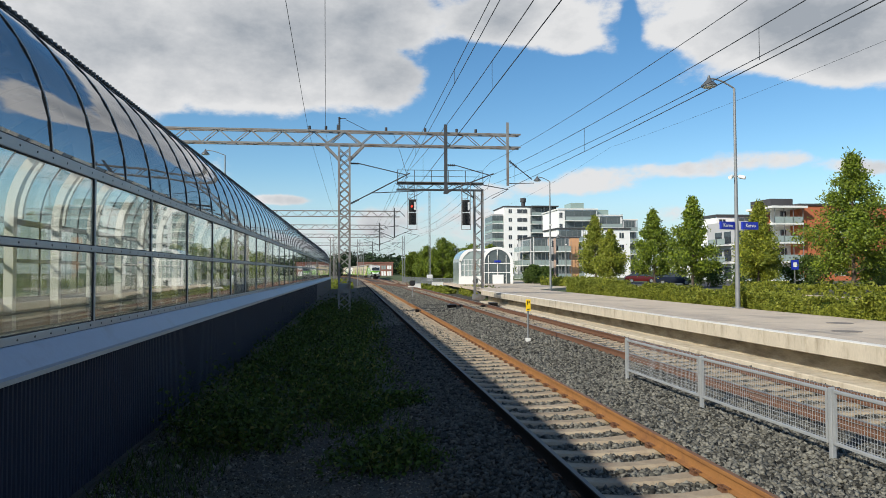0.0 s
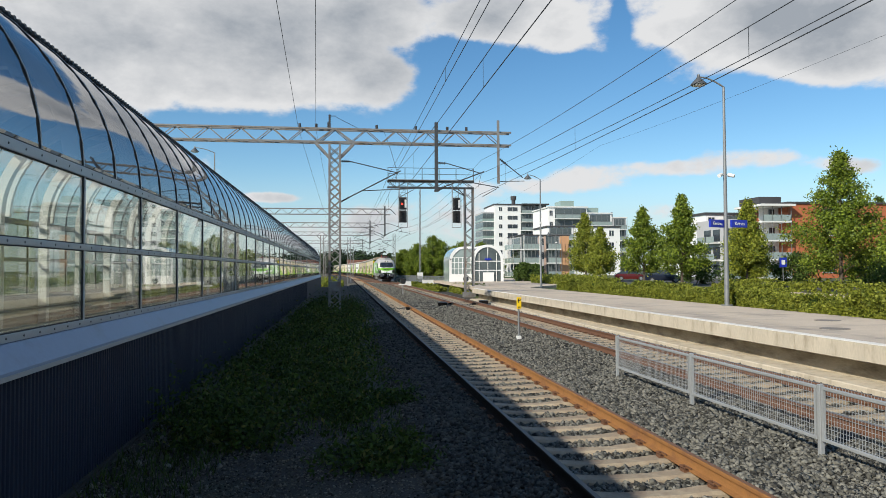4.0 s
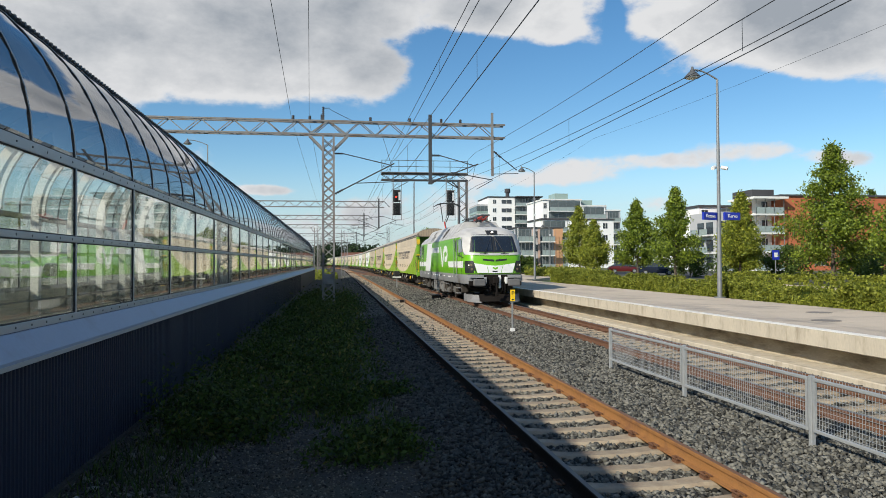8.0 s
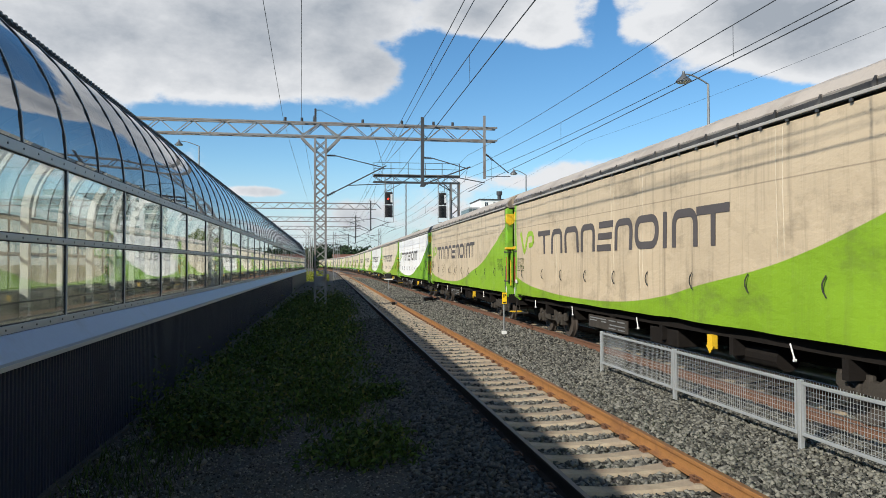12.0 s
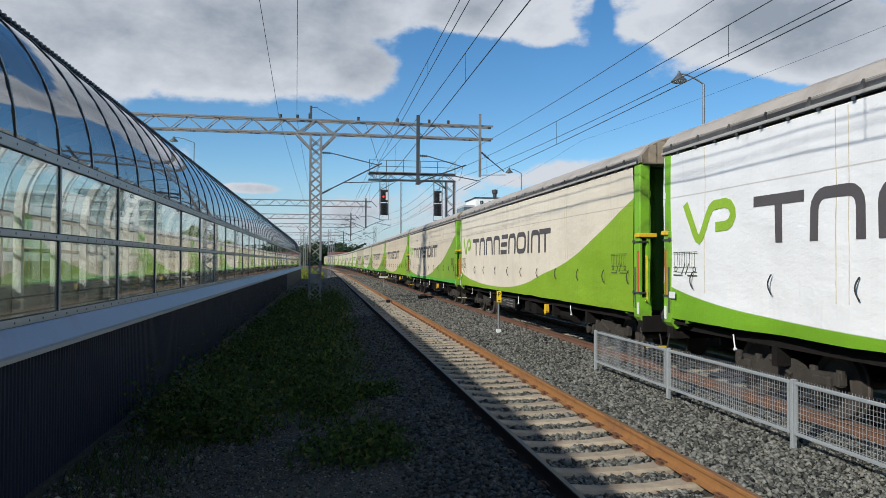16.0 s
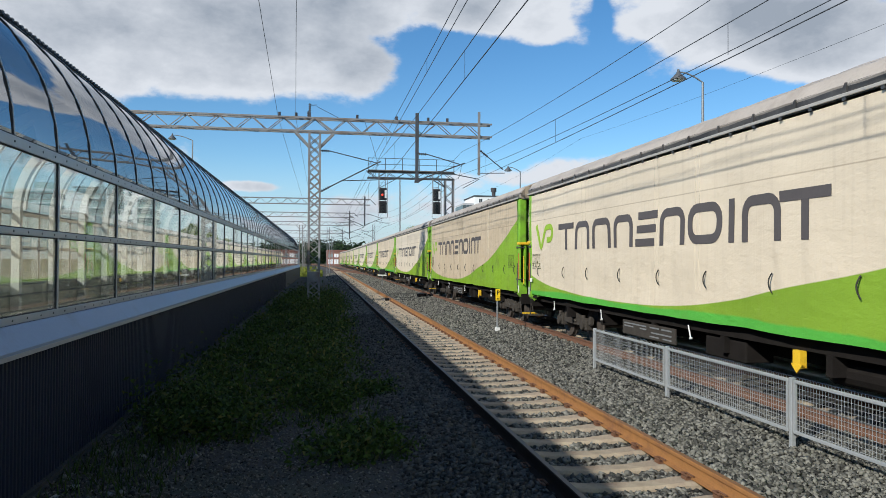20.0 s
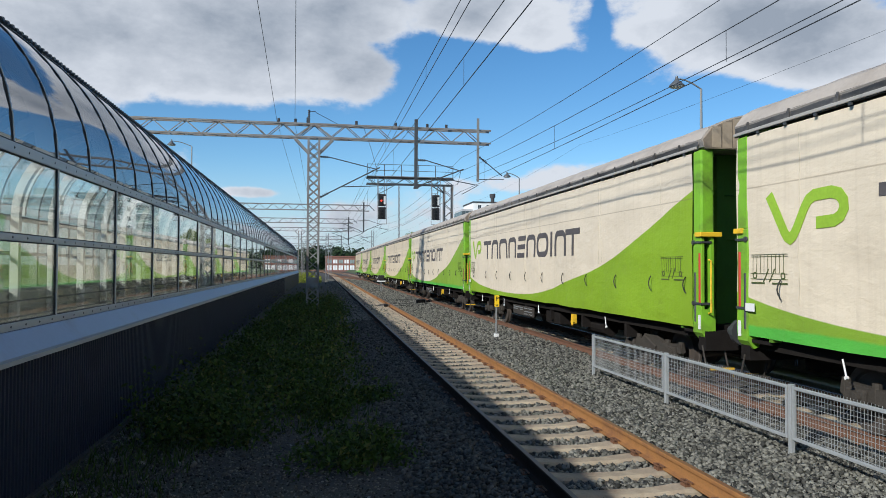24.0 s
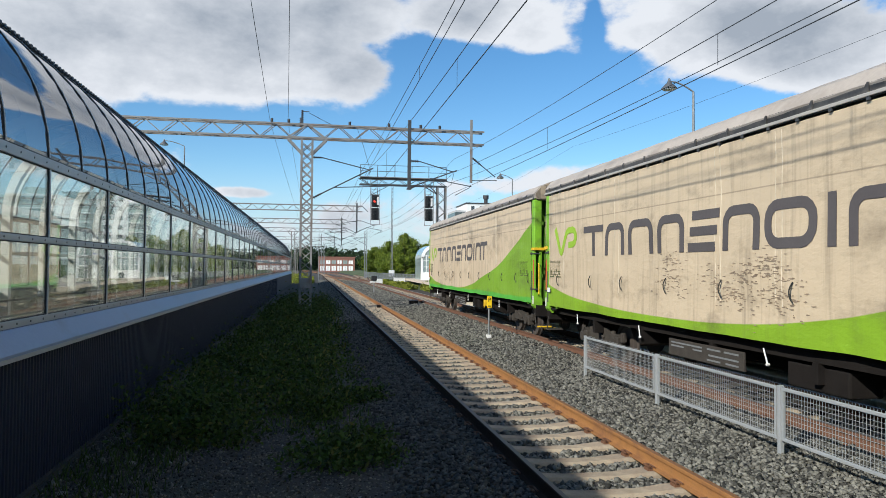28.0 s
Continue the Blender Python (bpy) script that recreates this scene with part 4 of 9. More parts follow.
M_SLAT = node_material("brown_grey_slats", (0.34, 0.27, 0.19), 0.8, spread=0.15, scale=3, fine=20, bump=0.1)
M_WHEEL = node_material("worn_wheel_steel", (0.09, 0.075, 0.065), 0.6, metal=0.4, spread=0.15)
M_YELLOW = node_material("yellow_paint", (0.75, 0.47, 0.02), 0.5, spread=0.08, dirt=(0.3, 0.18, 0.03), dirt_amount=0.2, dirt_scale=5)
M_RED = node_material("red_paint", (0.45, 0.04, 0.025), 0.5, spread=0.1)
M_EMBLEM_GREY = node_material("dark_grey_print", (0.085, 0.075, 0.075), 0.6, spread=0.12, scale=2, fine=20, bump=0.05)
M_EMBLEM_GREEN = node_material("green_print", (0.27, 0.44, 0.03), 0.6, spread=0.15, scale=2, fine=20, bump=0.05)
M_SEAM = node_material("pale_webbing", (0.52, 0.45, 0.34), 0.85, spread=0.2, scale=3, fine=20, dirt=(0.3, 0.27, 0.2), dirt_amount=0.35, dirt_scale=2.0)
M_STRAP = node_material("black_strap", (0.025, 0.025, 0.022), 0.7, spread=0.1)
M_PRINT_DARK = node_material("dark_green_print", (0.075, 0.095, 0.03), 0.7, spread=0.1)
M_LABEL_WHITE = node_material("white_print", (0.7, 0.7, 0.68), 0.6, spread=0.05)


def stroke(g, pts, w, x, mat=0, depth=0.004):
    """A flat painted band along a line of (y, z) points on a wall that faces -x."""
    pts = [Vector(p) for p in pts]
    left, right = [], []
    for i, p in enumerate(pts):
        d0 = (p - pts[i - 1]).normalized() if i else (pts[1] - p).normalized()
        d1 = (pts[i + 1] - p).normalized() if i < len(pts) - 1 else d0
        nrm = Vector((-(d0 + d1).y, (d0 + d1).x)).normalized()
        k = w / 2 / max(0.45, nrm.dot(Vector((-d0.y, d0.x))))
        left.append(p + nrm * k), right.append(p - nrm * k)
    for i in range(len(pts) - 1):
        q = (left[i], left[i + 1], right[i + 1], right[i])
        face = [x(a.x, a.y) if callable(x) else x for a in q]
        v = [(w_, a.x, a.y) for w_, a in zip(face, q)] + [(w_ + depth, a.x, a.y) for w_, a in zip(face, q)]
        g.add(v, [(0, 1, 2, 3), (7, 6, 5, 4), (0, 4, 5, 1), (2, 6, 7, 3), (1, 5, 6, 2), (3, 7, 4, 0)], mat)


def plate(g, pts, x, depth=0.004, mat=0):
    """A flat painted shape with the given (y, z) outline."""
    n = len(pts)
    face = [x(a, b) if callable(x) else x for a, b in pts]
    g.add([(w_, a, b) for w_, (a, b) in zip(face, pts)] + [(w_ + depth, a, b) for w_, (a, b) in zip(face, pts)], [tuple(range(n)), tuple(range(2 * n - 1, n - 1, -1))] + [(i, (i + 1) % n, (i + 1) % n + n, i + n) for i in range(n)], mat)


def arch_line(y0, y1, z0, z1, r):
    s = 1 if y1 > y0 else -1
    pts = [(y0, z0), (y0, z1 - r)]
    pts += [(y0 + s * r * (1 - math.cos(a)), z1 - r + r * math.sin(a)) for a in (0.4, 0.8, 1.2, 1.57)]
    pts += [(y1 - s * r * (1 - math.sin(a)), z1 - r + r * math.cos(a)) for a in (0, 0.4, 0.8, 1.2, 1.57)]
    return pts + [(y1, z0)]


def ring_line(y0, y1, z0, z1, r):
    s = 1 if y1 > y0 else -1
    up = arch_line(y0, y1, (z0 + z1) / 2, z1, r)
    low = [(y, z0 + z1 - z) for y, z in up][::-1]
    return up + low[1:]


def build_bogie(parent, y, wheelbase, radius, name="bogie", out=1.02, material=None):
    g = Geo()
    for s in (-1, 1):
        x = s * out
        g.prism([(y - wheelbase / 2 - 0.32, 0.50), (y - wheelbase / 2 - 0.30, 0.66), (y - 0.45, 0.62), (y - 0.3, 0.74), (y + 0.3, 0.74), (y + 0.45, 0.62), (y + wheelbase / 2 + 0.30, 0.66), (y + wheelbase / 2 + 0.32, 0.50),
                 (y + 0.45, 0.42), (y - 0.45, 0.42)], x - 0.05, x + 0.05, "x")
        for d in (-1, 1):
            yy = y + d * wheelbase / 2
            g.box(x - 0.11, x + 0.11, yy - 0.17, yy + 0.17, 0.33, 0.60, 0, 0.03)
            g.tube((x + s * 0.10, yy, 0.46), (x + s * 0.17, yy, 0.46), 0.12, 12)
            for q in (-0.26, 0.26):
                g.tube((x, yy + q, 0.48), (x, yy + q, 0.70), 0.06, 8)
        g.tube((x + s * 0.06, y - 0.25, 0.5), (x + s * 0.06, y + 0.25, 0.68), 0.035, 8)
    g.box(-1.0, 1.0, y - 0.18, y + 0.18, 0.55, 0.82)
    bogie = part(name, g, material or M_BOGIE, parent)
    for d in (-1, 1):
        yy = y + d * wheelbase / 2
        g = Geo()
        g.tube((-0.9, yy, radius), (0.9, yy, radius), 0.08, 10)
        for s in (-1, 1):
            xs = [(s * 0.73, radius + 0.028), (s * 0.765, radius + 0.028), (s * 0.78, radius), (s * 0.86, radius - 0.006), (s * 0.865, radius * 0.78), (s * 0.84, radius * 0.72), (s * 0.84, 0.17), (s * 0.88, 0.12)]
            rings = [[(x, yy + r * math.cos(2 * math.pi * i / 28), radius + r * math.sin(2 * math.pi * i / 28)) for i in range(28)] for x, r in xs]
            g.loft(rings)
        part("wheelset", g, M_WHEEL, bogie, smooth=True)
    return bogie


def cloth_x(y, z):
    """The tarpaulin's side, slightly billowed."""
    fy, fz = (y + 9.1) / 18.8, (z - 1.10) / 3.03
    bulge = 0.014 * math.sin(fy * 44) * (1 - fz) ** 2 + 0.022 * noise.noise((y * 0.55 + z * 0.6, z * 1.1 - y * 0.2, 7)) + 0.012 * noise.noise((y * 0.8, z * 1.3, 0)) + 0.010 * noise.noise((y * 2.7, z * 0.6, 4)) * (1.2 - fz)
    bulge += 0.02 * math.exp(-((z - 1.28) / 0.1) ** 2) * (0.5 + noise.noise((y * 1.1, 0, 9)))
    return -1.45 - max(-0.05, min(0.034, bulge))


def print_x(y, z):
    return cloth_x(y, z) - 0.009


def build_wagon():
    w = thing("covered_wagon", "freight wagon with cream and green tarpaulin sides", "freight wagon", group="tarpaulin wagons of the freight train")
    X, Z0, Z1, Y0, Y1 = -1.45, 1.10, 4.13, -9.1, 9.7
    rng = random.Random(5)
    # tarpaulin side, slightly billowed, hem uneven
    ny, nz = 150, 22
    v = []
    for j in range(nz + 1):
        fz = j / nz
        for i in range(ny + 1):
            fy = i / ny
            y, z = Y0 + (Y1 - Y0) * fy, Z0 + (Z1 - Z0) * fz
            hem = 0.02 * noise.noise((y * 0.9, 3, 1)) * (1 - fz) ** 6
            v.append((cloth_x(y, z), y, z + hem))
    n = ny + 1
    f = np.array([(j * n + i, j * n + i + 1, (j + 1) * n + i + 1, (j + 1) * n + i) for j in range(nz) for i in range(ny)])
    side = part("tarpaulin", soup("tarpaulin", np.array(v), f, TARPS["cream"], True), None, w)
    vf = np.array(v) * (-1, 1, 1)
    part("far_tarpaulin", soup("far_tarpaulin", vf[::1], f[:, ::-1], TARPS["cream"], True), None, w)
    # roof
    rings = []
    prof = [(-1.43, 4.20), (-1.47, 4.34)] + [(-1.47 + 0.147 * k, 4.36 + 0.48 * (1 - (1 - 0.1 * k) ** 2) ** 0.62) for k in range(1, 20)] + [(1.47, 4.34), (1.43, 4.20)]
    for i in range(41):
        y = -9.42 + 19.14 * i / 40
        sag = 0.012 if i % 2 else 0.0
        rings.append([(x, y, z - (sag if 4.3 < z else 0)) for x, z in prof])
    part("roof", Geo().loft(rings), M_WAGON_ROOF, w, smooth=True)
    g = Geo()
    for s in (-1, 1):
        a, b = sorted((s * 1.475, s * 1.50))
        g.box(a, b, -9.3, 9.72, 4.175, 4.225, 0, 0.01)
    part("roof_rail", g, M_ROOF_RAIL, w, "pale metal rail under the roof")
    for s in (-1, 1):
        a, b = sorted((s * 1.445, s * 1.462))
        band = part("roof_slot", Geo().box(a, b, -9.3, 9.72, 4.225, 4.345), M_SLOT, w, "dark slot under the roof edge")
        g = Geo()
        y = -8.7
        while y < 9.6:
            g.prism([(y, 4.226), (y + 0.10, 4.226), (y + 0.02, 4.35), (y, 4.35)], *sorted((s * 1.463, s * 1.49)), "x")
            y += 0.95
        tagged(part("gutter_bracket", g, M_SLOT, band), kind="stuff")
    g = Geo()
    for s in (-1, 1):
        a, b = sorted((s * 1.45, s * 1.472))
        g.box(a, b, -9.3, 9.72, 4.165, 4.215)
        y = -8.9
        while y < 9.7:
            g.box(s * 1.485 - 0.012, s * 1.485 + 0.012, y, y + 0.05, 4.13, 4.17)
            y += 0.62
    part("curtain_track", g, M_DARK_STEEL, w)
    # frame and ends
    g = Geo()
    g.box(-1.27, 1.27, -9.2, 9.66, 0.90, 1.13)
    g.box(-0.35, 0.35, -9.2, 9.6, 0.55, 0.9)
    for y in (-6.0, -3.4, -0.9, 1.6, 4.2, 6.6):
        g.box(-1.3, 1.3, y - 0.06, y + 0.06, 0.62, 0.9)
    part("underframe", g, M_UNDER, w)
    for y, s in ((-9.4, -1), (9.66, 1)):
        yi = y - s * 0.70
        g = Geo().box(-1.42, 1.42, min(yi, yi - s * 0.08), max(yi, yi - s * 0.08), 1.05, 4.2)
        wall = part("end_wall", g, M_END_GREEN, w, "ribbed green end wall, its green darkened for deep shade")
        for x in (-0.75, 0.0, 0.75):
            a, b = sorted((yi, yi + s * 0.14))
            part("wall_rib", Geo().box(x - 0.08, x + 0.08, a, b, 1.05, 4.15), M_END_GREEN, wall)
        for z in (1.9, 2.7, 3.5):
            a, b = sorted((yi, yi + s * 0.07))
            part("wall_rib", Geo().box(-1.4, 1.4, a, b, z - 0.05, z + 0.05), M_END_GREEN, wall)
        part("end_floor", Geo().box(-1.4, 1.4, *sorted((y, yi)), 1.0, 1.05), M_UNDER, w)
    for y in (-9.43, 9.70):
        g = Geo().prism([(-1.40, 4.17), (-1.43, 4.34)] + [(x * 0.97, z - 0.02) for x, z in prof[2:-2]] + [(1.43, 4.34), (1.40, 4.17)], y - 0.02, y + 0.02)
        end = part("roof_end", g, M_ROOF_END, w, "brown planked roof end")
        for x in np.arange(-1.2, 1.25, 0.2):
            top = 4.34 + 0.46 * (1 - (x / 1.47) ** 2) ** 0.62
            part("slat", Geo().box(x - 0.085, x + 0.085, y - 0.028, y + 0.028, 4.19, float(top) - 0.02), M_SLAT, end)
    for sx in (-1, 1):
        for y, s in ((-9.4, -1), (9.68, 1)):
            g = Geo()
            lo, hi = sorted((y, y - s * 0.27))
            a, b = sorted((sx * 1.46, sx * 1.22))
            g.box(a, b, lo, hi, 2.72, 4.16, 0, 0.03)
            post = part("corner_post", g, M_WAGON_GREEN, w, "green corner post with fittings")
            g = Geo().box(min(sx * 1.46, sx * 1.40), max(sx * 1.46, sx * 1.40), lo, hi, 1.41, 2.725, 0, 0.01)
            part("post_side", g, M_WAGON_GREEN, post)
            g = Geo().box(min(sx * 1.30, sx * 1.22), max(sx * 1.30, sx * 1.22), lo, hi, 1.41, 2.725, 0, 0.01)
            part("post_side", g, M_WAGON_GREEN, post)
            g = Geo().prism([(sx * 1.46, 1.42), (sx * 1.46, 1.02), (sx * 1.36, 0.90), (sx * 1.2, 0.95), (sx * 1.2, 1.42)], lo, hi)
            part("post_foot", g, M_WAGON_GREEN, post)
            g = Geo()
            g.prism([(sx * 1.463, 3.95), (sx * 1.463, 3.62), (sx * 1.36, 3.52), (sx * 1.2, 3.62), (sx * 1.2, 3.95)], min(y, y + s * 0.006), max(y, y + s * 0.006))
            g.box(min(sx * 1.466, sx * 1.46), max(sx * 1.466, sx * 1.46), *sorted((y, y - s * 0.13)), 3.6, 3.95)
            part("yellow_marking", g, M_YELLOW, post)
            g = Geo()
            g.box(*sorted((sx * 1.5, sx * 1.1)), *sorted((y + s * 0.05, y - s * 0.16)), 2.66, 2.74, 0, 0.01)
            part("shunter_step", g, M_YELLOW, post)
            for z in (1.5, 2.55):
                g = Geo().box(*sorted((sx * 1.48, sx * 1.28)), *sorted((y + s * 0.02, y - s * 0.22)), z, z + 0.035)
                g.tube((sx * 1.46, y - s * 0.24, z + 0.02), (sx * 1.49, y - s * 0.24, z + 0.02), 0.04, 10)
                part("latch", g, M_DARK_STEEL, post)
            g = Geo().tube((sx * 1.44, y - s * 0.20, 1.2), (sx * 1.44, y - s * 0.20, 2.05), 0.036, 8)
            part("gas_spring", g, M_DARK_STEEL, post)
            g = Geo()
            g.tube((sx * 1.43, y - s * 0.06, 1.52), (sx * 1.43, y - s * 0.06, 2.38), 0.045, 10)
            part("red_cylinder", g, M_RED, post)
            g = Geo()
            g.path([(sx * 1.34, y + s * 0.02, 1.35), (sx * 1.34, y + s * 0.10, 1.37), (sx * 1.34, y + s * 0.10, 2.25), (sx * 1.34, y + s * 0.02, 2.27)], 0.017, 6)
            part("handrail", g, M_YELLOW, post)
            g = Geo()
            g.box(*sorted((sx * 1.47, sx * 1.465)), *sorted((y - s * 0.02, y - s * 0.10)), 1.08, 1.32)
            part("plate", g, M_LABEL_WHITE, post)
    # steps, buffers, coupling
    for y, s in ((-9.42, -1), (9.68, 1)):
        g = Geo()
        g.box(-1.4, 1.4, *sorted((y, y - s * 0.22)), 0.72, 1.04)
        beam = part("headstock", g, M_UNDER, w)
        for x in (-0.9, 0.9):
            g = Geo()
            g.tube((x, y, 1.06), (x, y + s * 0.24, 1.06), 0.10, 12)
            g.tube((x, y + s * 0.24, 1.06), (x, y + s * 0.33, 1.06), 0.22, 16)
            part("buffer", g, M_DARK_STEEL, beam)
        g = Geo()
        g.box(-0.11, 0.11, *sorted((y, y + s * 0.35)), 0.88, 1.0)
        g.tube((0.25, y + s * 0.05, 0.9), (0.2, y + s * 0.15, 0.45), 0.03, 8)
        part("coupling", g, M_DARK_STEEL, beam)
        for x in (-1.2, 1.2):
            g = Geo()
            for d in (-0.2, 0.2):
                g.tube((x + d, y - s * 0.1, 0.8), (x + d, y + s * 0.02, 0.45), 0.016, 6)
            g.box(x - 0.22, x + 0.22, *sorted((y - s * 0.1, y + s * 0.18)), 0.42, 0.45)
            part("footstep", g, M_BOGIE, beam)
            g = Geo().box(x - 0.22, x + 0.22, *sorted((y + s * 0.181, y + s * 0.186)), 0.415, 0.455)
            part("step_edge", g, M_YELLOW, beam)
    build_bogie(w, -6.75, 1.8, 0.46)
    build_bogie(w, 6.75, 1.8, 0.46)
    # boxes, levers and the lifting mark on the visible side and its twin
    for sx in (-1, 1):
        g = Geo().box(*sorted((sx * 1.34, sx * 1.30)), 0.62, 2.95, 0.56, 0.86, 0, 0.01)
        board = part("data_board", g, M_BOGIE, w, "dusty grey data board with writing")
        g = Geo()
        for z, a, b in ((0.80, 1.3, 2.35), (0.74, 1.9, 2.35), (0.74, 1.3, 1.6), (0.80, 0.75, 1.15), (0.80, 0.25, 0.65), (0.70, 0.25, 1.1), (0.62, 0.25, 0.6), (0.62, 0.75, 1.15)):
            g.box(*sorted((sx * 1.341, sx * 1.344)), a + 0.5, b + 0.5, z - 0.014, z + 0.014)
        part("writing", g, M_GALV, board)
        g = Geo()
        g.box(*sorted((sx * 1.35, sx * 1.25)), -2.90, -2.74, 0.66, 0.90)
        g.prism([(-2.94, 0.71), (-2.70, 0.71), (-2.82, 0.58)], *sorted((sx * 1.353, sx * 1.33)), "x")
        part("lifting_mark", g, M_YELLOW, w, "yellow lifting mark")
        for y, lean in ((4.2, -0.12), (0.15, -0.14), (-4.95, -0.14), (7.6, -0.1)):
            g = Geo()
            g.tube((sx * 1.33, y, 0.98), (sx * 1.36, y + lean, 0.76), 0.012, 6)
            g.tube((sx * 1.34, y + lean, 0.76), (sx * 1.38, y + lean, 0.76), 0.024, 8)
            part("lever", g, M_LABEL_WHITE, w)
        g = Geo()
        g.box(*sorted((sx * 1.2, sx * 0.7)), -1.4, -0.2, 0.5, 0.85, 0, 0.03)
        part("brake_box", g, M_UNDER, w)
        g = Geo().tube((sx * 0.9, -4.3, 0.66), (sx * 0.9, -3.1, 0.66), 0.2, 14)
        part("air_tank", g, M_UNDER, w)
    # straps along the hem
    for y in (8.6, 6.4, 4.7, 2.8, 1.0, -0.7, -2.47, -4.17, -5.9, -7.57, -8.9):
        g = Geo()
        pts = [(X - 0.03 - 0.03 * math.sin(k / 8 * math.pi), y + 0.04 * math.sin(k / 8 * math.pi), 1.68 + 0.29 * k / 8) for k in range(9)]
        g.path(pts, 0.011, 5)
        part("strap", g, M_STRAP, w)
    # seams of the curtain
    for y in (8.25, 5.12, 4.90, 1.22, 1.07, -0.31, -0.45, -4.85, -5.0, -7.9):
        rings = []
        low = max(1.62, float(np.interp(y, [-9.4, -7.9, -5.1, -4.3, -2.6, -1.3, 0.6], [3.66, 3.15, 2.27, 2.1, 1.82, 1.62, 1.62])))
        for q in range(21):
            z = low + (4.10 - low) * q / 20
            yy = y + 0.012 * noise.noise((z * 1.7, y, 2))
            x = cloth_x(yy, z)
            rings.append([(x + 0.002, yy - 0.012, z), (x - 0.006, yy, z), (x + 0.002, yy + 0.012, z)])
        g = Geo().loft(rings)
        part("seam", g, M_SEAM, side, "pale stitched seam")
    # emblem and name, as plain shapes
    lo, hi, th = 2.43, 3.13, 0.155
    cells = ((6.82, 5.73, "hook"), (5.60, 4.62, "arch"), (4.42, 3.36, "arch"), (3.17, 2.17, "arch"), (2.04, 1.09, "slabs"), (0.99, 0.04, "arch"), (-0.07, -1.14, "ring"), (-1.32, -1.50, "bar"), (-1.69, -2.65, "arch"), (-2.62, -3.65, "hook"))
    for a, b, kind in cells:
        g = Geo()
        mid = (lo + hi) / 2
        if kind == "arch":
            stroke(g, arch_line(a - th / 2, b + th / 2, lo, hi - th / 2, 0.2), th, print_x)
        elif kind == "ring":
            stroke(g, ring_line(a - th / 2, b + th / 2, lo + th / 2, hi - th / 2, 0.22), th, print_x)
        elif kind == "bar":
            stroke(g, [((a + b) / 2, lo), ((a + b) / 2, hi)], th, print_x)
        elif kind == "hook":
            stroke(g, [(a, hi - th / 2), (b, hi - th / 2)], th, print_x)
            stroke(g, [((a + b) / 2 - 0.02, hi - th), ((a + b) / 2 - 0.02, lo)], th, print_x)
        elif kind == "slabs":
            for z, e0, e1 in ((hi - th / 2, 0.12, 0.0), (mid, 0.06, 0.06), (lo + th / 2, 0.0, 0.12)):
                stroke(g, [(a - e0, z), (b + e1, z)], th, print_x)
        part("name_print", g, M_EMBLEM_GREY, w, "dark grey printed plain shape")
    g = Geo()
    stroke(g, [(8.90, 3.19), (8.56, 2.64), (8.50, 2.57), (8.43, 2.54), (8.36, 2.58), (8.30, 2.66), (8.14, 2.95), (8.06, 3.05), (7.95, 3.10), (7.62, 3.11), (7.48, 3.07), (7.40, 2.98), (7.39, 2.88), (7.45, 2.79), (7.56, 2.74), (7.9, 2.73)], 0.16, print_x)
    part("emblem", g, M_EMBLEM_GREEN, w, "green printed emblem as plain shapes")
    # small pictogram with plain bars for its words
    for y0 in (-7.93, 9.35):
        g = Geo()
        for z in (2.33, 2.30, 2.05, 1.97):
            stroke(g, [(y0, z), (y0 - 0.86, z)], 0.006, print_x)
        for k in range(9):
            stroke(g, [(y0 - 0.05 - k * 0.09, 2.32), (y0 - 0.05 - k * 0.09, 2.06)], 0.005, print_x)
        for y in (0.1, 0.76):
            stroke(g, ring_line(y0 - y + 0.04, y0 - y - 0.04, 1.98, 2.06, 0.03), 0.02, print_x)
        for y in (0.36, 0.5):
            stroke(g, [(y0 - y - 0.07, 2.12), (y0 - y, 2.0), (y0 - y + 0.05, 1.93)], 0.02, print_x)
        stroke(g, [(y0 - 0.02, 1.91), (y0 - 0.34, 1.91)], 0.024, print_x)
        stroke(g, [(y0 - 0.52, 1.91), (y0 - 0.86, 1.91)], 0.024, print_x)
        part("pictogram", g, M_PRINT_DARK, w, "small dark pictogram")
    g = Geo().box(X - 0.047, X - 0.04, 9.2, 9.42, 1.48, 1.60)
    part("label", g, M_LABEL_WHITE, w)
    return w


def build_stains(wagon, seed, y0, y1, z0, z1, count):
    """Scrubbed remains of spray paint: ragged smudges in rows over the lower tarpaulin."""
    rng = random.Random(seed)
    g = Geo()
    clumps = [(rng.uniform(y1, y0), rng.uniform(z0, z1), rng.uniform(0.10, 0.30), rng.uniform(0.05, 0.16)) for _ in range(max(4, count // 14))]
    for _ in range(count):
        by, bz, sy, sz = rng.choice(clumps)
        cy, cz = by + rng.gauss(0, sy), bz + rng.gauss(0, sz)
        ry, rz = rng.uniform(0.01, 0.07), rng.uniform(0.004, 0.013)
        n = 9
        plate(g, [(cy + ry * math.cos(6.283 * k / n) * rng.uniform(0.5, 1.2), cz + rz * math.sin(6.283 * k / n) * rng.uniform(0.3, 1.3)) for k in range(n)], lambda a, b: cloth_x(a, b) - 0.006, 0.002)
    tagged(part("paint_stain", g, M_SPRAY, wagon, "scrubbed dark paint stains on the tarpaulin"), kind="stuff")


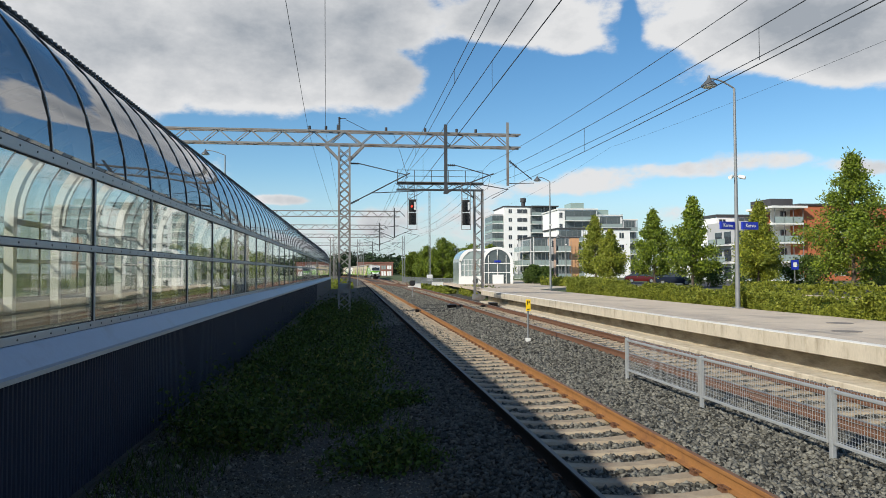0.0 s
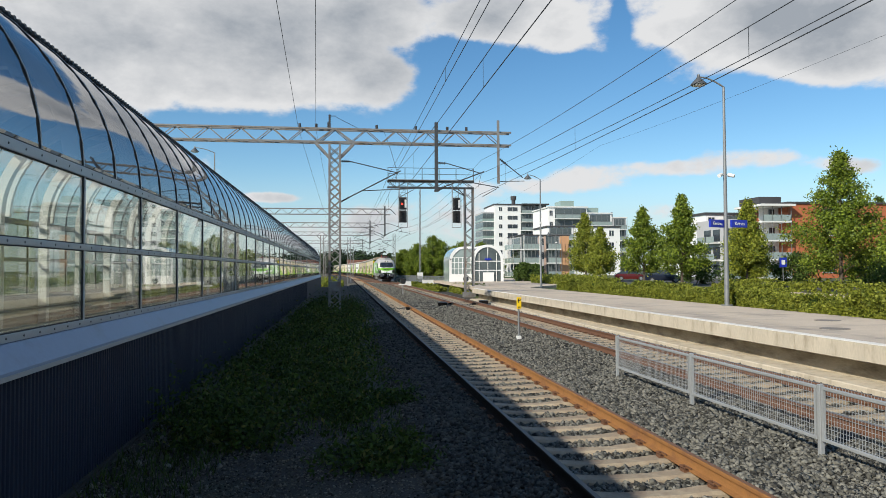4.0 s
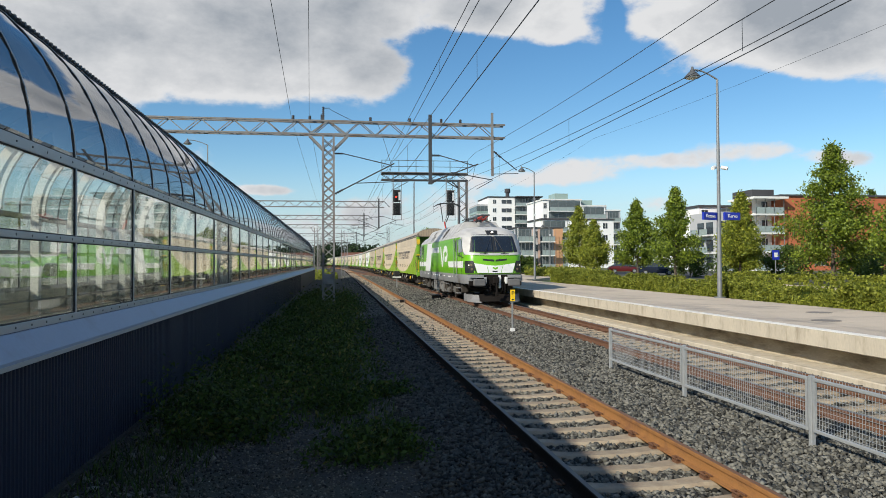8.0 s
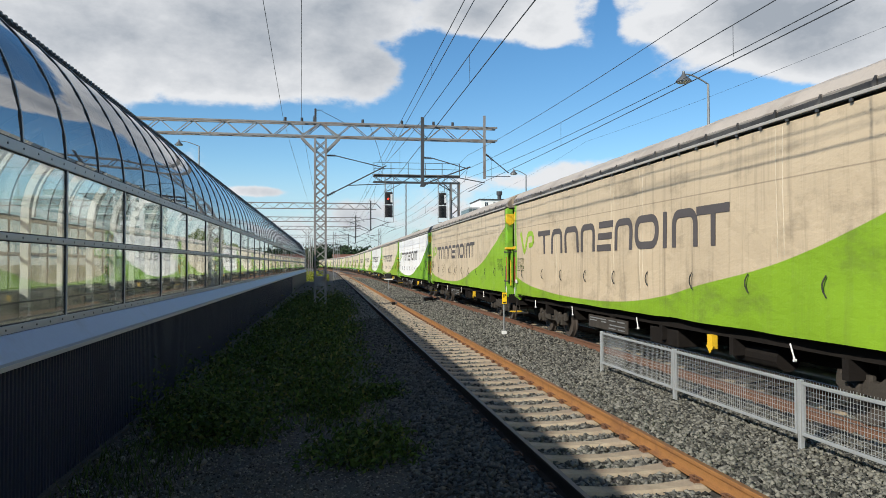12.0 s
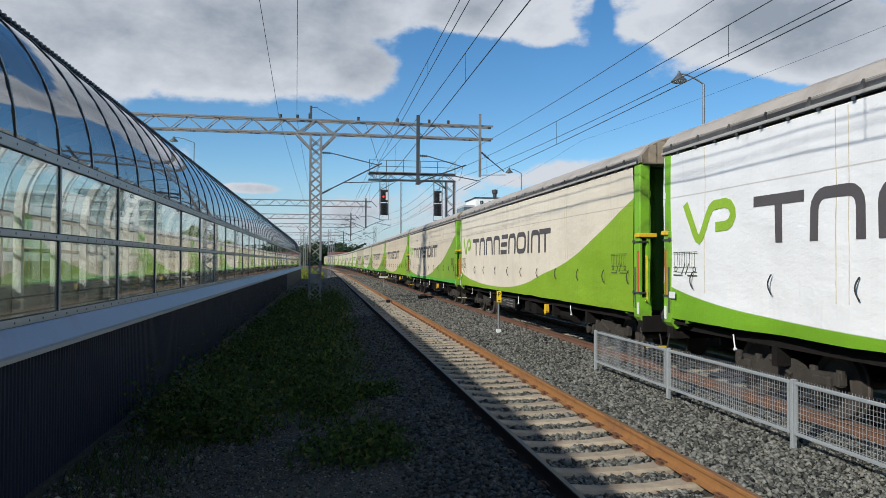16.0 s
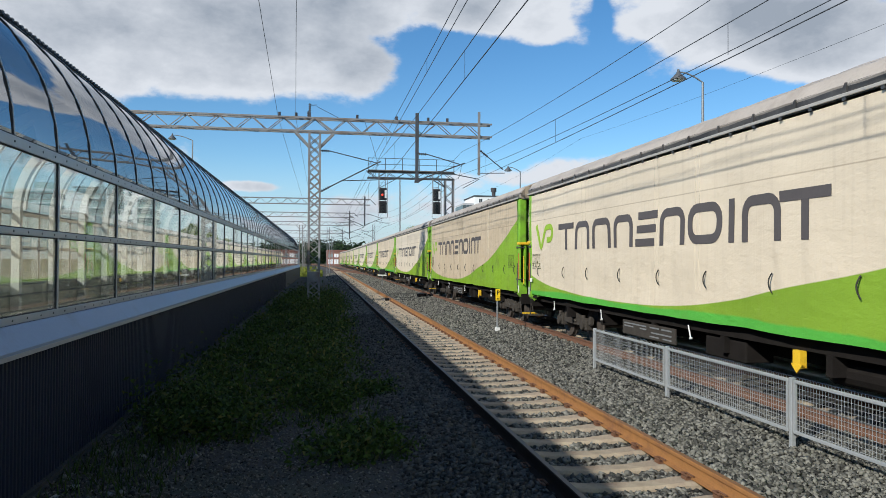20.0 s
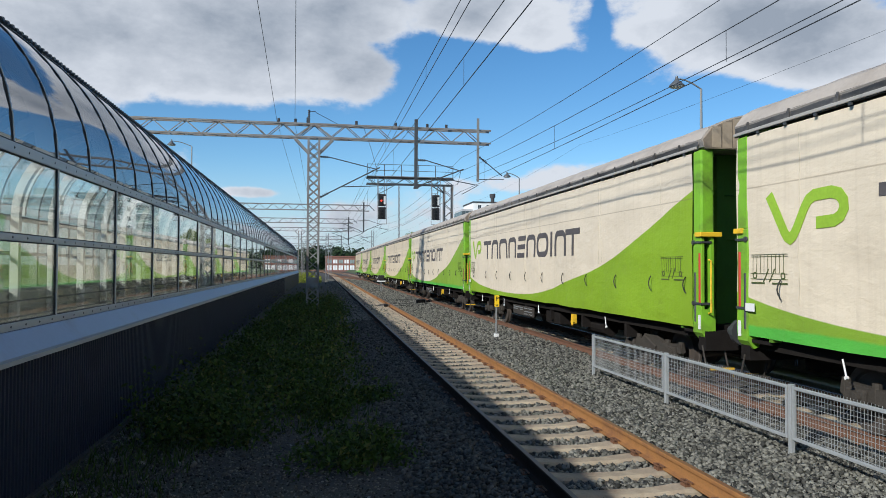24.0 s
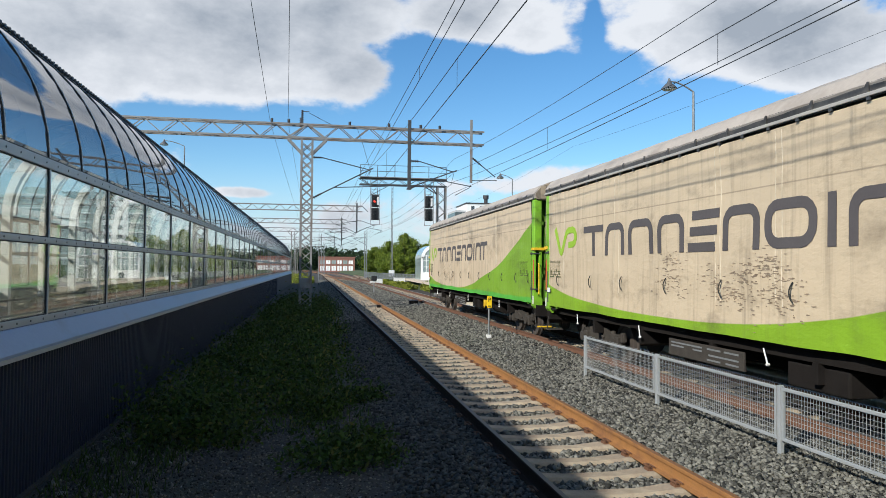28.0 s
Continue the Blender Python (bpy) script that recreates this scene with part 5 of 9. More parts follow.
M_SPRAY = node_material("grey_spray_paint", (0.26, 0.20, 0.14), 0.6, spread=0.3, scale=3, fine=20, bump=0.0)
M_LOCO_GREEN = node_material("bright_green_paint", (0.155, 0.44, 0.010), 0.32, spread=0.02, scale=0.8, fine=15, bump=0.02)
M_LOCO_BOGIE = node_material("grey_bogie_paint", (0.12, 0.115, 0.108), 0.7, spread=0.2, scale=4, fine=30, bump=0.15, dirt=(0.05, 0.045, 0.04), dirt_amount=0.4, dirt_scale=2.0)
M_LOCO_BOX = node_material("grimy_grey_box_paint", (0.19, 0.185, 0.175), 0.65, spread=0.2, scale=4, fine=30, bump=0.1, dirt=(0.05, 0.045, 0.04), dirt_amount=0.45, dirt_scale=2.5)
M_BUFFER = node_material("worn_dark_grey_paint", (0.12, 0.12, 0.12), 0.6, spread=0.15, scale=3, fine=30, bump=0.08)
M_PLOUGH = node_material("worn_plough_paint", (0.17, 0.172, 0.175), 0.6, spread=0.2, scale=3, fine=30, bump=0.1, dirt=(0.08, 0.075, 0.07), dirt_amount=0.4, dirt_scale=2.0)
M_LOCO_WHITE = node_material("white_paint", (0.80, 0.81, 0.80), 0.35, spread=0.02, scale=0.8, fine=15, bump=0.02)
M_LOCO_ROOF = node_material("light_grey_roof_paint", (0.50, 0.49, 0.47), 0.5, spread=0.06, scale=1.0, fine=20, bump=0.04, dirt=(0.36, 0.34, 0.31), dirt_amount=0.25, dirt_scale=0.8)
M_LOCO_SOLE = node_material("grey_solebar_paint", (0.25, 0.255, 0.26), 0.5, spread=0.08, scale=2, fine=20, bump=0.05, dirt=(0.13, 0.12, 0.10), dirt_amount=0.25, dirt_scale=1.2)
M_LOCO_DARK = node_material("black_trim", (0.02, 0.021, 0.022), 0.35, spread=0.05, bump=0.0)
M_GRILLE = node_material("dark_grille", (0.10, 0.095, 0.085), 0.6, spread=0.1)
M_CAB_GLASS = pane_material("cab_glass", (0.42, 0.45, 0.47), haze=(0.10, 0.11, 0.12), haze_amount=0.12, coat=0.10)
M_GREY_GLASS = node_material("grey_side_window", (0.24, 0.28, 0.31), 0.15, spread=0.03, bump=0.0)
M_HEADLIGHT = lamp_glow("headlight", (1.0, 0.92, 0.75), 0.55)
M_LENS = node_material("lamp_lens", (0.16, 0.13, 0.09), 0.08, spread=0.05, bump=0.0)


REAR = 2.2  # how far the rear end lies beyond the mirrored front


def build_locomotive():
    e = thing("electric_locomotive", "bright green and white electric locomotive with a light grey roof", "locomotive")

    def outline(a, b, c, z, rake=0.0):
        """A plan outline: half-length a, half-width b, corner cut c."""
        pts = []
        for sy in (-1, 1):
            q = [(-b, sy * (a - c * 1.9)), (-b + c * 0.12, sy * (a - c * 1.1)), (-b + c * 0.45, sy * (a - c * 0.42)), (-b + c * 1.05, sy * (a - c * 0.08)), (0, sy * a),
                 (b - c * 1.05, sy * (a - c * 0.08)), (b - c * 0.45, sy * (a - c * 0.42)), (b - c * 0.12, sy * (a - c * 1.1)), (b, sy * (a - c * 1.9))]
            pts += q if sy < 0 else [(x, y + REAR) for x, y in q[::-1]]
        return [(x, y, z) for x, y in pts]

    body = [(8.88, 1.46, 0.45, 1.48), (8.95, 1.495, 0.45, 1.54), (8.95, 1.50, 0.45, 1.9), (8.90, 1.50, 0.45, 2.3), (8.82, 1.50, 0.46, 2.5)]
    part("body", Geo().loft([outline(a, b, c, z) for a, b, c, z in body]), M_LOCO_GREEN, e, smooth=True)
    upper = [(8.818, 1.499, 0.46, 2.502), (8.60, 1.49, 0.5, 2.95), (8.40, 1.475, 0.52, 3.33)]
    shell = Geo().loft([outline(a, b, c, z) for a, b, c, z in upper])
    part("upper_body", shell, M_LOCO_GREEN, e, smooth=True)
    cap = [(8.42, 1.485, 0.54, 3.335), (8.38, 1.47, 0.56, 3.40), (8.10, 1.25, 0.6, 3.66), (7.6, 1.0, 0.6, 3.80), (7.3, 0.8, 0.5, 3.83)]
    part("cab_roof", Geo().loft([outline(a, b, c, z) for a, b, c, z in cap]), M_LOCO_ROOF, e, "light grey roof", smooth=True)
    g = Geo()
    for y0, y1 in ((-5.35, -1.0), (-0.98, 2.2), (2.22, 5.6), (5.62, 7.65)):
        g.loft([[(-1.49, y, 3.36), (-0.88, y, 4.18), (-0.78, y, 4.22), (0.78, y, 4.22), (0.88, y, 4.18), (1.49, y, 3.36)] for y in (y0, y1)])
    part("roof_hood", g, M_LOCO_ROOF, e, "light grey sloping roof panels")
    for y0, y1, f0, f1 in ((-1.3, -0.55, 0.15, 0.8), (4.35, 4.7, 0.5, 0.85), (3.35, 3.65, 0.1, 0.45), (4.1, 4.4, 0.1, 0.45)):
        k = int((f1 - f0) * 26)
        for s in (-1, 1):
            g = Geo()
            for i in range(k):
                f = f0 + (f1 - f0) * i / k
                x, z = -1.49 + 0.61 * f, 3.36 + 0.82 * f
                d = 0.012
                g.add([(s * -(x * -1 - 0), y0, z), (s * x * -1 * -1, y1, z), (s * (x + 0.016), y1, z + 0.022), (s * (x + 0.016), y0, z + 0.022),
                       (s * (x - d * 1.2), y0, z + d), (s * (x - d * 1.2), y1, z + d)], [(0, 1, 5, 4), (4, 5, 2, 3)])
            part("grille", g, M_GRILLE, e)
    # joints and hinged flaps of the roof panels
    for y in (-4.55, -3.3, -2.2, -0.2, 0.9, 3.9, 4.8, 6.6):
        for s in (-1, 1):
            g = Geo()
            g.add([(s * 1.492, y, 3.365), (s * 1.492, y + 0.025, 3.365), (s * 0.885, y + 0.025, 4.185), (s * 0.885, y, 4.185)], [(0, 1, 2, 3)])
            g.add([(s * 1.50, y + 0.025, 3.37), (s * 1.50, y + 0.055, 3.37), (s * 0.893, y + 0.055, 4.19), (s * 0.893, y + 0.025, 4.19)], [(0, 1, 2, 3)])
            part("panel_joint", g, M_GRILLE, e)
    # solebar
    sole = [(8.96, 1.46, 0.4, 1.00), (8.98, 1.50, 0.4, 1.06), (8.98, 1.505, 0.42, 1.478)]
    part("solebar", Geo().loft([outline(a, b, c, z) for a, b, c, z in sole]), M_LOCO_SOLE, e, "grey solebar with small markings", smooth=True)
    F = -8.95

    def at(d):
        return F + d

    xs = -1.507
    # white figures along the side
    g = Geo()
    plate(g, [(at(0.66), 1.82), (at(5.32), 1.82), (at(5.53), 2.15), (at(0.66), 2.15)], xs)
    part("white_stripe", g, M_LOCO_WHITE, e, "white side stripe")
    g = Geo()
    plate(g, [(at(15.66), 1.82), (at(19.4), 1.82), (at(19.4), 2.15), (at(15.42), 2.15)], xs)
    part("white_stripe", g, M_LOCO_WHITE, e, "white side stripe")
    g = Geo()
    plate(g, [(at(13.25), 1.51), (at(15.84), 1.51), (at(14.68), 3.31), (at(12.20), 3.31)], xs)
    plate(g, [(at(12.552), 2.69), (at(8.97), 2.69), (at(9.20), 3.01), (at(12.366), 3.01)], xs)
    part("side_figure", g, M_LOCO_WHITE, e, "large white angular side figure")
    g = Geo()
    plate(g, [(at(8.74), 3.02), (at(8.22), 3.02), (at(7.72), 2.22), (at(7.48), 1.86), (at(7.62), 1.81), (at(7.86), 1.82)], xs)
    part("side_emblem", g, M_LOCO_WHITE, e, "large white emblem as plain shapes")
    g = Geo()
    stroke(g, [(at(d), z) for d, z in ((7.66, 1.90), (7.42, 2.24), (7.22, 2.56), (7.02, 2.76), (6.75, 2.86), (6.4, 2.87), (6.12, 2.84), (5.92, 2.72), (5.86, 2.56), (5.94, 2.40), (6.12, 2.30), (6.4, 2.28), (6.8, 2.28))], 0.32, xs - 0.001)
    part("side_emblem", g, M_LOCO_WHITE, e, "large white emblem as plain shapes")
    # doors, rails, windows at both ends
    for s in (-1, 1):
        before = set(e.children)

        def yy(d):
            return s * (8.95 - d)

        for sx in (-1, 1):
            def xx(o):
                return sx * o
            g = Geo()
            for d in (2.36, 3.20):
                g.box(*sorted((xx(1.502), xx(1.512))), *sorted((yy(d), yy(d + 0.02))), 1.49, 3.33)
            g.box(*sorted((xx(1.502), xx(1.512))), *sorted((yy(2.36), yy(3.2))), 1.485, 1.50)
            door = part("cab_door", g, M_LOCO_DARK, e)
            g = Geo()
            y0, y1, z0, z1, r = yy(2.57), yy(2.99), 2.62, 3.18, 0.09
            lo, hi = min(y0, y1), max(y0, y1)
            pts = [(lo + r, z0), (hi - r, z0), (hi, z0 + r), (hi, z1 - r), (hi - r, z1), (lo + r, z1), (lo, z1 - r), (lo, z0 + r)]
            g.prism(pts, *sorted((xx(1.503), xx(1.514))), "x")
            part("window", g, M_LOCO_DARK, door, "dark door window")
            g = Geo()
            for d in (2.33, 3.23):
                g.tube((xx(1.55), yy(d), 1.3), (xx(1.55), yy(d), 3.25), 0.018, 8)
                for z in (1.4, 3.2):
                    g.tube((xx(1.5), yy(d), z), (xx(1.55), yy(d), z), 0.015, 6)
            part("handrail", g, M_GALV, door)
            g = Geo().box(*sorted((xx(1.505), xx(1.55))), *sorted((yy(2.42), yy(2.55))), 2.36, 2.40)
            part("door_handle", g, M_LABEL_WHITE, door)
            g = Geo()
            pts = [(yy(2.05), 2.60), (yy(2.05), 3.18), (yy(1.95), 3.22), (yy(1.42), 3.26), (yy(1.15), 3.12), (yy(0.95), 2.85), (yy(0.86), 2.62), (yy(1.3), 2.60)]
            g.prism(pts, *sorted((xx(1.497), xx(1.506))), "x")
            part("side_window", g, M_GREY_GLASS, e, "grey cab side window")
            g = Geo()
            g.path([(xx(1.53), yy(2.1), 2.44), (xx(1.55), yy(1.6), 2.46), (xx(1.55), yy(1.1), 2.42), (xx(1.50), yy(0.7), 2.33)], 0.02, 8)
            g.prism([(yy(1.6), 2.5), (yy(1.72), 2.5), (yy(1.64), 2.58)], *sorted((xx(1.51), xx(1.56))), "x")
            part("mirror_rail", g, M_LOCO_DARK, e)
            g = Geo().box(*sorted((xx(1.501), xx(1.509))), *sorted((yy(1.12), yy(1.135))), 1.49, 3.33)
            part("panel_seam", g, M_LOCO_DARK, e)
        # front: windscreen, lamps, grille
        levels = [(1.48, 8.88, 0.45, 1.46), (1.54, 8.95, 0.45, 1.495), (1.9, 8.95, 0.45, 1.50), (2.3, 8.90, 0.45, 1.50), (2.5, 8.82, 0.46, 1.50), (2.95, 8.60, 0.50, 1.49), (3.33, 8.40, 0.52, 1.475), (3.40, 8.38, 0.56, 1.47), (3.66, 8.10, 0.60, 1.25)]
        lz, la, lc, lb = zip(*levels)

        def skin_at(x, z, off):
            """A point of the rounded front at width x and height z, lifted off it."""
            a, c, b = np.interp(z, lz, la), np.interp(z, lz, lc), np.interp(z, lz, lb)
            back = np.interp(abs(x), [0, b - c * 1.05, b - c * 0.45, b - c * 0.12, b], [0, c * 0.08, c * 0.42, c * 1.1, c * 1.9])
            side = 1.0 if x > 0 else -1.0
            bulge = max(0.0, abs(x) - 1.0)
            return (x + side * bulge * off * 1.6, s * (float(a - back) + off), z)

        def skin(name, low, high, material, label="", off=0.012, parent=e, nu=16, nv=5):
            """A sheet over the rounded front between a lower and an upper edge, both lists of (x, z)."""
            def along(pts, f):
                t_ = f * (len(pts) - 1)
                k_ = min(int(t_), len(pts) - 2)
                w_ = t_ - k_
                return (pts[k_][0] * (1 - w_) + pts[k_ + 1][0] * w_, pts[k_][1] * (1 - w_) + pts[k_ + 1][1] * w_)

            rings = []
            for i_ in range(nu + 1):
                (xa, za), (xb, zb) = along(low, i_ / nu), along(high, i_ / nu)
                col = [(xa + (xb - xa) * k_ / nv, za + (zb - za) * k_ / nv) for k_ in range(nv + 1)]
                rings.append([skin_at(x, z, off) for x, z in col] + [skin_at(x, z, off - 0.03) for x, z in reversed(col)])
            return part(name, Geo().loft(rings), material, parent, label, smooth=True)

        skin("screen_surround", [(-1.24, 2.60), (-0.62, 2.58), (0.0, 2.575), (0.62, 2.58), (1.24, 2.60)], [(-1.07, 3.42), (-0.53, 3.43), (0, 3.43), (0.53, 3.43), (1.07, 3.42)], M_LOCO_DARK, "black windscreen surround", 0.014)
        for d in (-1, 1):
            skin("windscreen", sorted([(d * 1.18, 2.66), (d * 0.6, 2.645), (d * 0.045, 2.64)]), sorted([(d * 1.02, 3.36), (d * 0.55, 3.37), (d * 0.045, 3.375)]), M_CAB_GLASS, "dark windscreen", 0.022)
            skin("wiper_ledge", sorted([(d * 1.25, 2.47), (d * 0.7, 2.45), (d * 0.0, 2.44)]), sorted([(d * 1.23, 2.585), (d * 0.7, 2.565), (0.0, 2.56)]), M_LOCO_ROOF, "light grey ledge under the windscreen", 0.016)
            skin("ledge_slot", sorted([(d * 0.30, 2.49), (d * 0.75, 2.50)]), sorted([(d * 0.32, 2.53), (d * 0.73, 2.535)]), M_LOCO_DARK, "", 0.020)
            skin("white_nose", sorted([(d * 0.90, 1.565), (d * 0.33, 1.555)]), sorted([(d * 1.05, 2.05), (d * 0.43, 1.96)]), M_LOCO_WHITE, "white lower nose panel", 0.008)
            skin("nose_grille", sorted([(d * 0.62, 2.185), (d * 0.04, 2.125)]), sorted([(d * 0.62, 2.275), (d * 0.04, 2.225)]), M_LOCO_DARK, "", 0.010)
            skin("nose_seam", sorted([(d * 1.2, 2.425), (0.0, 2.40)]), sorted([(d * 1.2, 2.437), (0.0, 2.412)]), M_LOCO_DARK, "", 0.006)
            skin("nose_seam", sorted([(d * 1.02, 1.515), (0.0, 1.50)]), sorted([(d * 1.02, 1.527), (0.0, 1.512)]), M_LOCO_DARK, "", 0.006)
            # the pale pillar beside the windscreen, its edge sweeping round the side window
            rings = []
            for k_ in range(13):
                z = 2.475 + (3.345 - 2.475) * k_ / 12
                a, c, b = np.interp(z, lz, la), np.interp(z, lz, lc), np.interp(z, lz, lb)
                cut = 8.95 - float(np.interp(z, [2.47, 2.55, 2.62, 2.8, 3.0, 3.12, 3.22, 3.29, 3.35], [0.42, 0.58, 0.72, 0.85, 0.97, 1.08, 1.25, 1.5, 1.9]))
                inner = 1.215 - 0.17 * (z - 2.6) / 0.8
                line = [(b, cut), (b, max(cut, float(a - c * 1.9))), (b - c * 0.12, float(a - c * 1.1)), (b - c * 0.45, float(a - c * 0.42)), (inner, float(a - np.interp(inner, [b - c * 1.05, b - c * 0.45], [c * 0.08, c * 0.42])))]
                rings.append([(d * (x + 0.007), s * (y + 0.006), z) for x, y in line])
            part("windscreen_pillar", Geo().loft(rings, caps=False, closed=False), M_LOCO_ROOF, e, "light grey pillar beside the windscreen", smooth=True)
        skin("brow", [(-1.13, 3.425), (0, 3.435), (1.13, 3.425)], [(-1.02, 3.58), (0, 3.62), (1.02, 3.58)], M_LOCO_ROOF, "", 0.012)
        skin("nose_centre", [(-0.30, 1.555), (0.0, 1.55), (0.30, 1.555)], [(-0.40, 1.945), (0.0, 1.92), (0.40, 1.945)], M_LOCO_WHITE, "pale centre nose panel", 0.006)
        skin("nose_emblem", [(-0.13, 1.80), (0.0, 1.72), (0.15, 1.77)], [(-0.10, 1.85), (0.0, 1.82), (0.15, 1.85)], M_LOCO_GREEN, "small green emblem as a plain shape", 0.010)
        skin("number_bar", [(-0.13, 1.60), (0.13, 1.60)], [(-0.13, 1.665), (0.13, 1.665)], M_LOCO_DARK, "", 0.010)
        head = skin("top_light", [(-0.27, 3.43), (0.27, 3.43)], [(-0.34, 3.63), (0.30, 3.63)], M_LOCO_DARK, "black panel round the top lamp", 0.020)
        fy = skin_at(0.0, 3.52, 0.0)[1]
        g = Geo().tube((0.0, fy, 3.53), (0.0, fy + s * 0.045, 3.53), 0.07, 16)
        part("lamp", g, M_HEADLIGHT, head)
        for sx in (-1, 1):
            rings = []
            for z, xi, ye in ((1.56, 0.93, 8.55), (1.70, 0.965, 8.47), (1.86, 1.00, 8.42), (2.05, 1.04, 8.40), (2.17, 1.09, 8.44)):
                a, c, b = np.interp(z, lz, la), np.interp(z, lz, lc), np.interp(z, lz, lb)
                line = [(xi, float(a - np.interp(xi, [0, b - c * 1.05, b - c * 0.45], [0, c * 0.08, c * 0.42]))), (1.16, float(a - np.interp(1.16, [b - c * 1.05, b - c * 0.45], [c * 0.08, c * 0.42]))), (b - c * 0.45, float(a - c * 0.42)), (b - c * 0.25, float(a - c * 0.78)), (b - c * 0.12, ye)]
                rings.append([(sx * (x + 0.012), s * (y + 0.016), z) for x, y in line])
            lamp = part("headlamp_unit", Geo().loft(rings, caps=False, closed=False), M_LOCO_DARK, e, "black headlamp unit", smooth=True)
            for z, x, r, m in ((1.96, 1.18, 0.062, M_LENS), (1.75, 1.16, 0.062, M_LENS), (1.95, 1.30, 0.035, M_HEADLIGHT), (1.82, 1.29, 0.03, M_LENS)):
                p_ = skin_at(sx * x, z, 0.0)
                g = Geo().tube((p_[0], p_[1], z), (p_[0] + sx * 0.012, p_[1] + s * 0.032, z), r, 16)
                part("lamp", g, m, lamp)
            g = Geo()
            q = [skin_at(sx * x, z, 0.05) for x, z in ((0.55, 2.50), (0.40, 2.72), (0.10, 3.30))]
            g.path(q, 0.014, 5)
            q2 = [skin_at(sx * x, z, 0.045) for x, z in ((0.47, 2.52), (0.33, 2.74))]
            g.path(q2, 0.012, 5)
            part("wiper_arm", g, M_LOCO_DARK, e)
            q = [skin_at(sx * x, z, 0.04) for x, z in ((0.02 + 0.10, 2.70), (0.10, 3.30))]
            part("wiper_blade", Geo().path(q, 0.018, 5), M_LOCO_DARK, e)
            # buffers
            g = Geo().tube((sx * 0.875, s * 8.95, 1.09), (sx * 0.875, s * 9.28, 1.09), 0.13, 14)
            stem = part("buffer", g, M_UNDER, e, "dark rectangular buffer")
            g = Geo().box(*sorted((sx * 0.56, sx * 1.19)), *sorted((s * 9.28, s * 9.40)), 0.91, 1.27, 0, 0.06)
            part("buffer_head", g, M_BUFFER, stem)
            g = Geo().box(*sorted((sx * 0.62, sx * 1.30)), *sorted((s * 8.9, s * 9.16)), 1.31, 1.455, 0, 0.015)
            part("step_plate", g, M_LOCO_SOLE, e)
            g = Geo()
            g.box(*sorted((sx * 0.46, sx * 0.60)), *sorted((s * 8.98, s * 9.16)), 1.02, 1.36, 0, 0.03)
            part("socket_box", g, M_LOCO_SOLE if sx < 0 else M_LABEL_WHITE, e)
            for x in (0.30, 0.44):
                g = Geo().path([(sx * x, s * 9.0, 1.12), (sx * x, s * 9.2, 1.0), (sx * x, s * 9.22, 0.72), (sx * x * 0.8, s * 9.08, 0.56)], 0.028, 6)
                part("brake_hose", g, M_UNDER, e)
            # snow plough wings
            rings = []
            for z, k_ in ((0.50, -0.16), (0.38, -0.10), (0.24, -0.02), (0.12, 0.10)):
                rings.append([(sx * 1.44, s * (8.15 + k_ * 0.4), z + 0.04), (sx * 1.34, s * (8.55 + k_), z), (sx * 1.05, s * (8.82 + k_), z - 0.03), (sx * 0.72, s * (8.98 + k_), z - 0.05)])
            part("snow_plough", Geo().loft(rings, caps=False, closed=False), M_PLOUGH, e, "worn pale grey snow plough wing", smooth=True)
        g = Geo().box(-1.34, 1.34, *sorted((s * 8.86, s * 9.02)), 0.92, 1.47, 0, 0.03)
        part("buffer_beam", g, M_UNDER, e, "dark buffer beam")
        for x in (-1.16, 1.16):
            part("beam_end", Geo().box(x - 0.22, x + 0.22, *sorted((s * 8.9, s * 9.035)), 1.16, 1.46, 0, 0.02), M_LOCO_SOLE, e, "grey beam end")
        g = Geo()
        g.box(-0.13, 0.13, *sorted((s * 9.0, s * 9.32)), 1.05, 1.35, 0, 0.02)
        g.tube((0, s * 9.28, 1.05), (0, s * 9.34, 0.55), 0.05, 8)
        g.box(-0.09, 0.09, *sorted((s * 9.25, s * 9.36)), 0.42, 0.6, 0, 0.02)
        part("coupler", g, M_UNDER, e)
        g = Geo().box(0.15, 0.27, *sorted((s * 9.02, s * 9.12)), 0.8, 1.44, 0, 0.02)
        part("cable_post", g, M_LABEL_WHITE, e, "cream cable holder")
        g = Geo().loft([[(-0.8, s * (8.9 + k_), z), (0, s * (9.0 + k_), z), (0.8, s * (8.9 + k_), z)] for z, k_ in ((0.5, -0.1), (0.3, 0.0), (0.14, 0.1))], caps=False, closed=False)
        part("plough_centre", g, M_UNDER, e)
        if s > 0:
            for ob in set(e.children) - before:
                ob.location.y += REAR
    for d in (5.4, 14.75):
        build_bogie(e, at(d), 3.0, 0.60, out=1.18, material=M_LOCO_BOGIE)
    # equipment between the bogies, dampers
    for k, (a, b, z0) in enumerate(((-1.1, -0.25, 0.32), (-0.1, 0.75, 0.42), (0.9, 2.0, 0.28), (2.15, 3.2, 0.35))):
        for sx in (-1, 1):
            g = Geo().box(*sorted((sx * 1.42, sx * 0.7)), a, b, z0, 1.01, 0, 0.03)
            g.box(*sorted((sx * 1.43, sx * 1.425)), a + 0.3, b - 0.3, z0 + 0.15, z0 + 0.4, 0, 0.0)
            part("equipment_box", g, M_LOCO_BOX, e)
            for f in (0.25, 0.75):
                g = Geo().box(*sorted((sx * 1.42, sx * 1.46)), a + (b - a) * f - 0.05, a + (b - a) * f + 0.05, z0 + 0.45, z0 + 0.5)
                part("latch", g, M_DARK_STEEL, e)
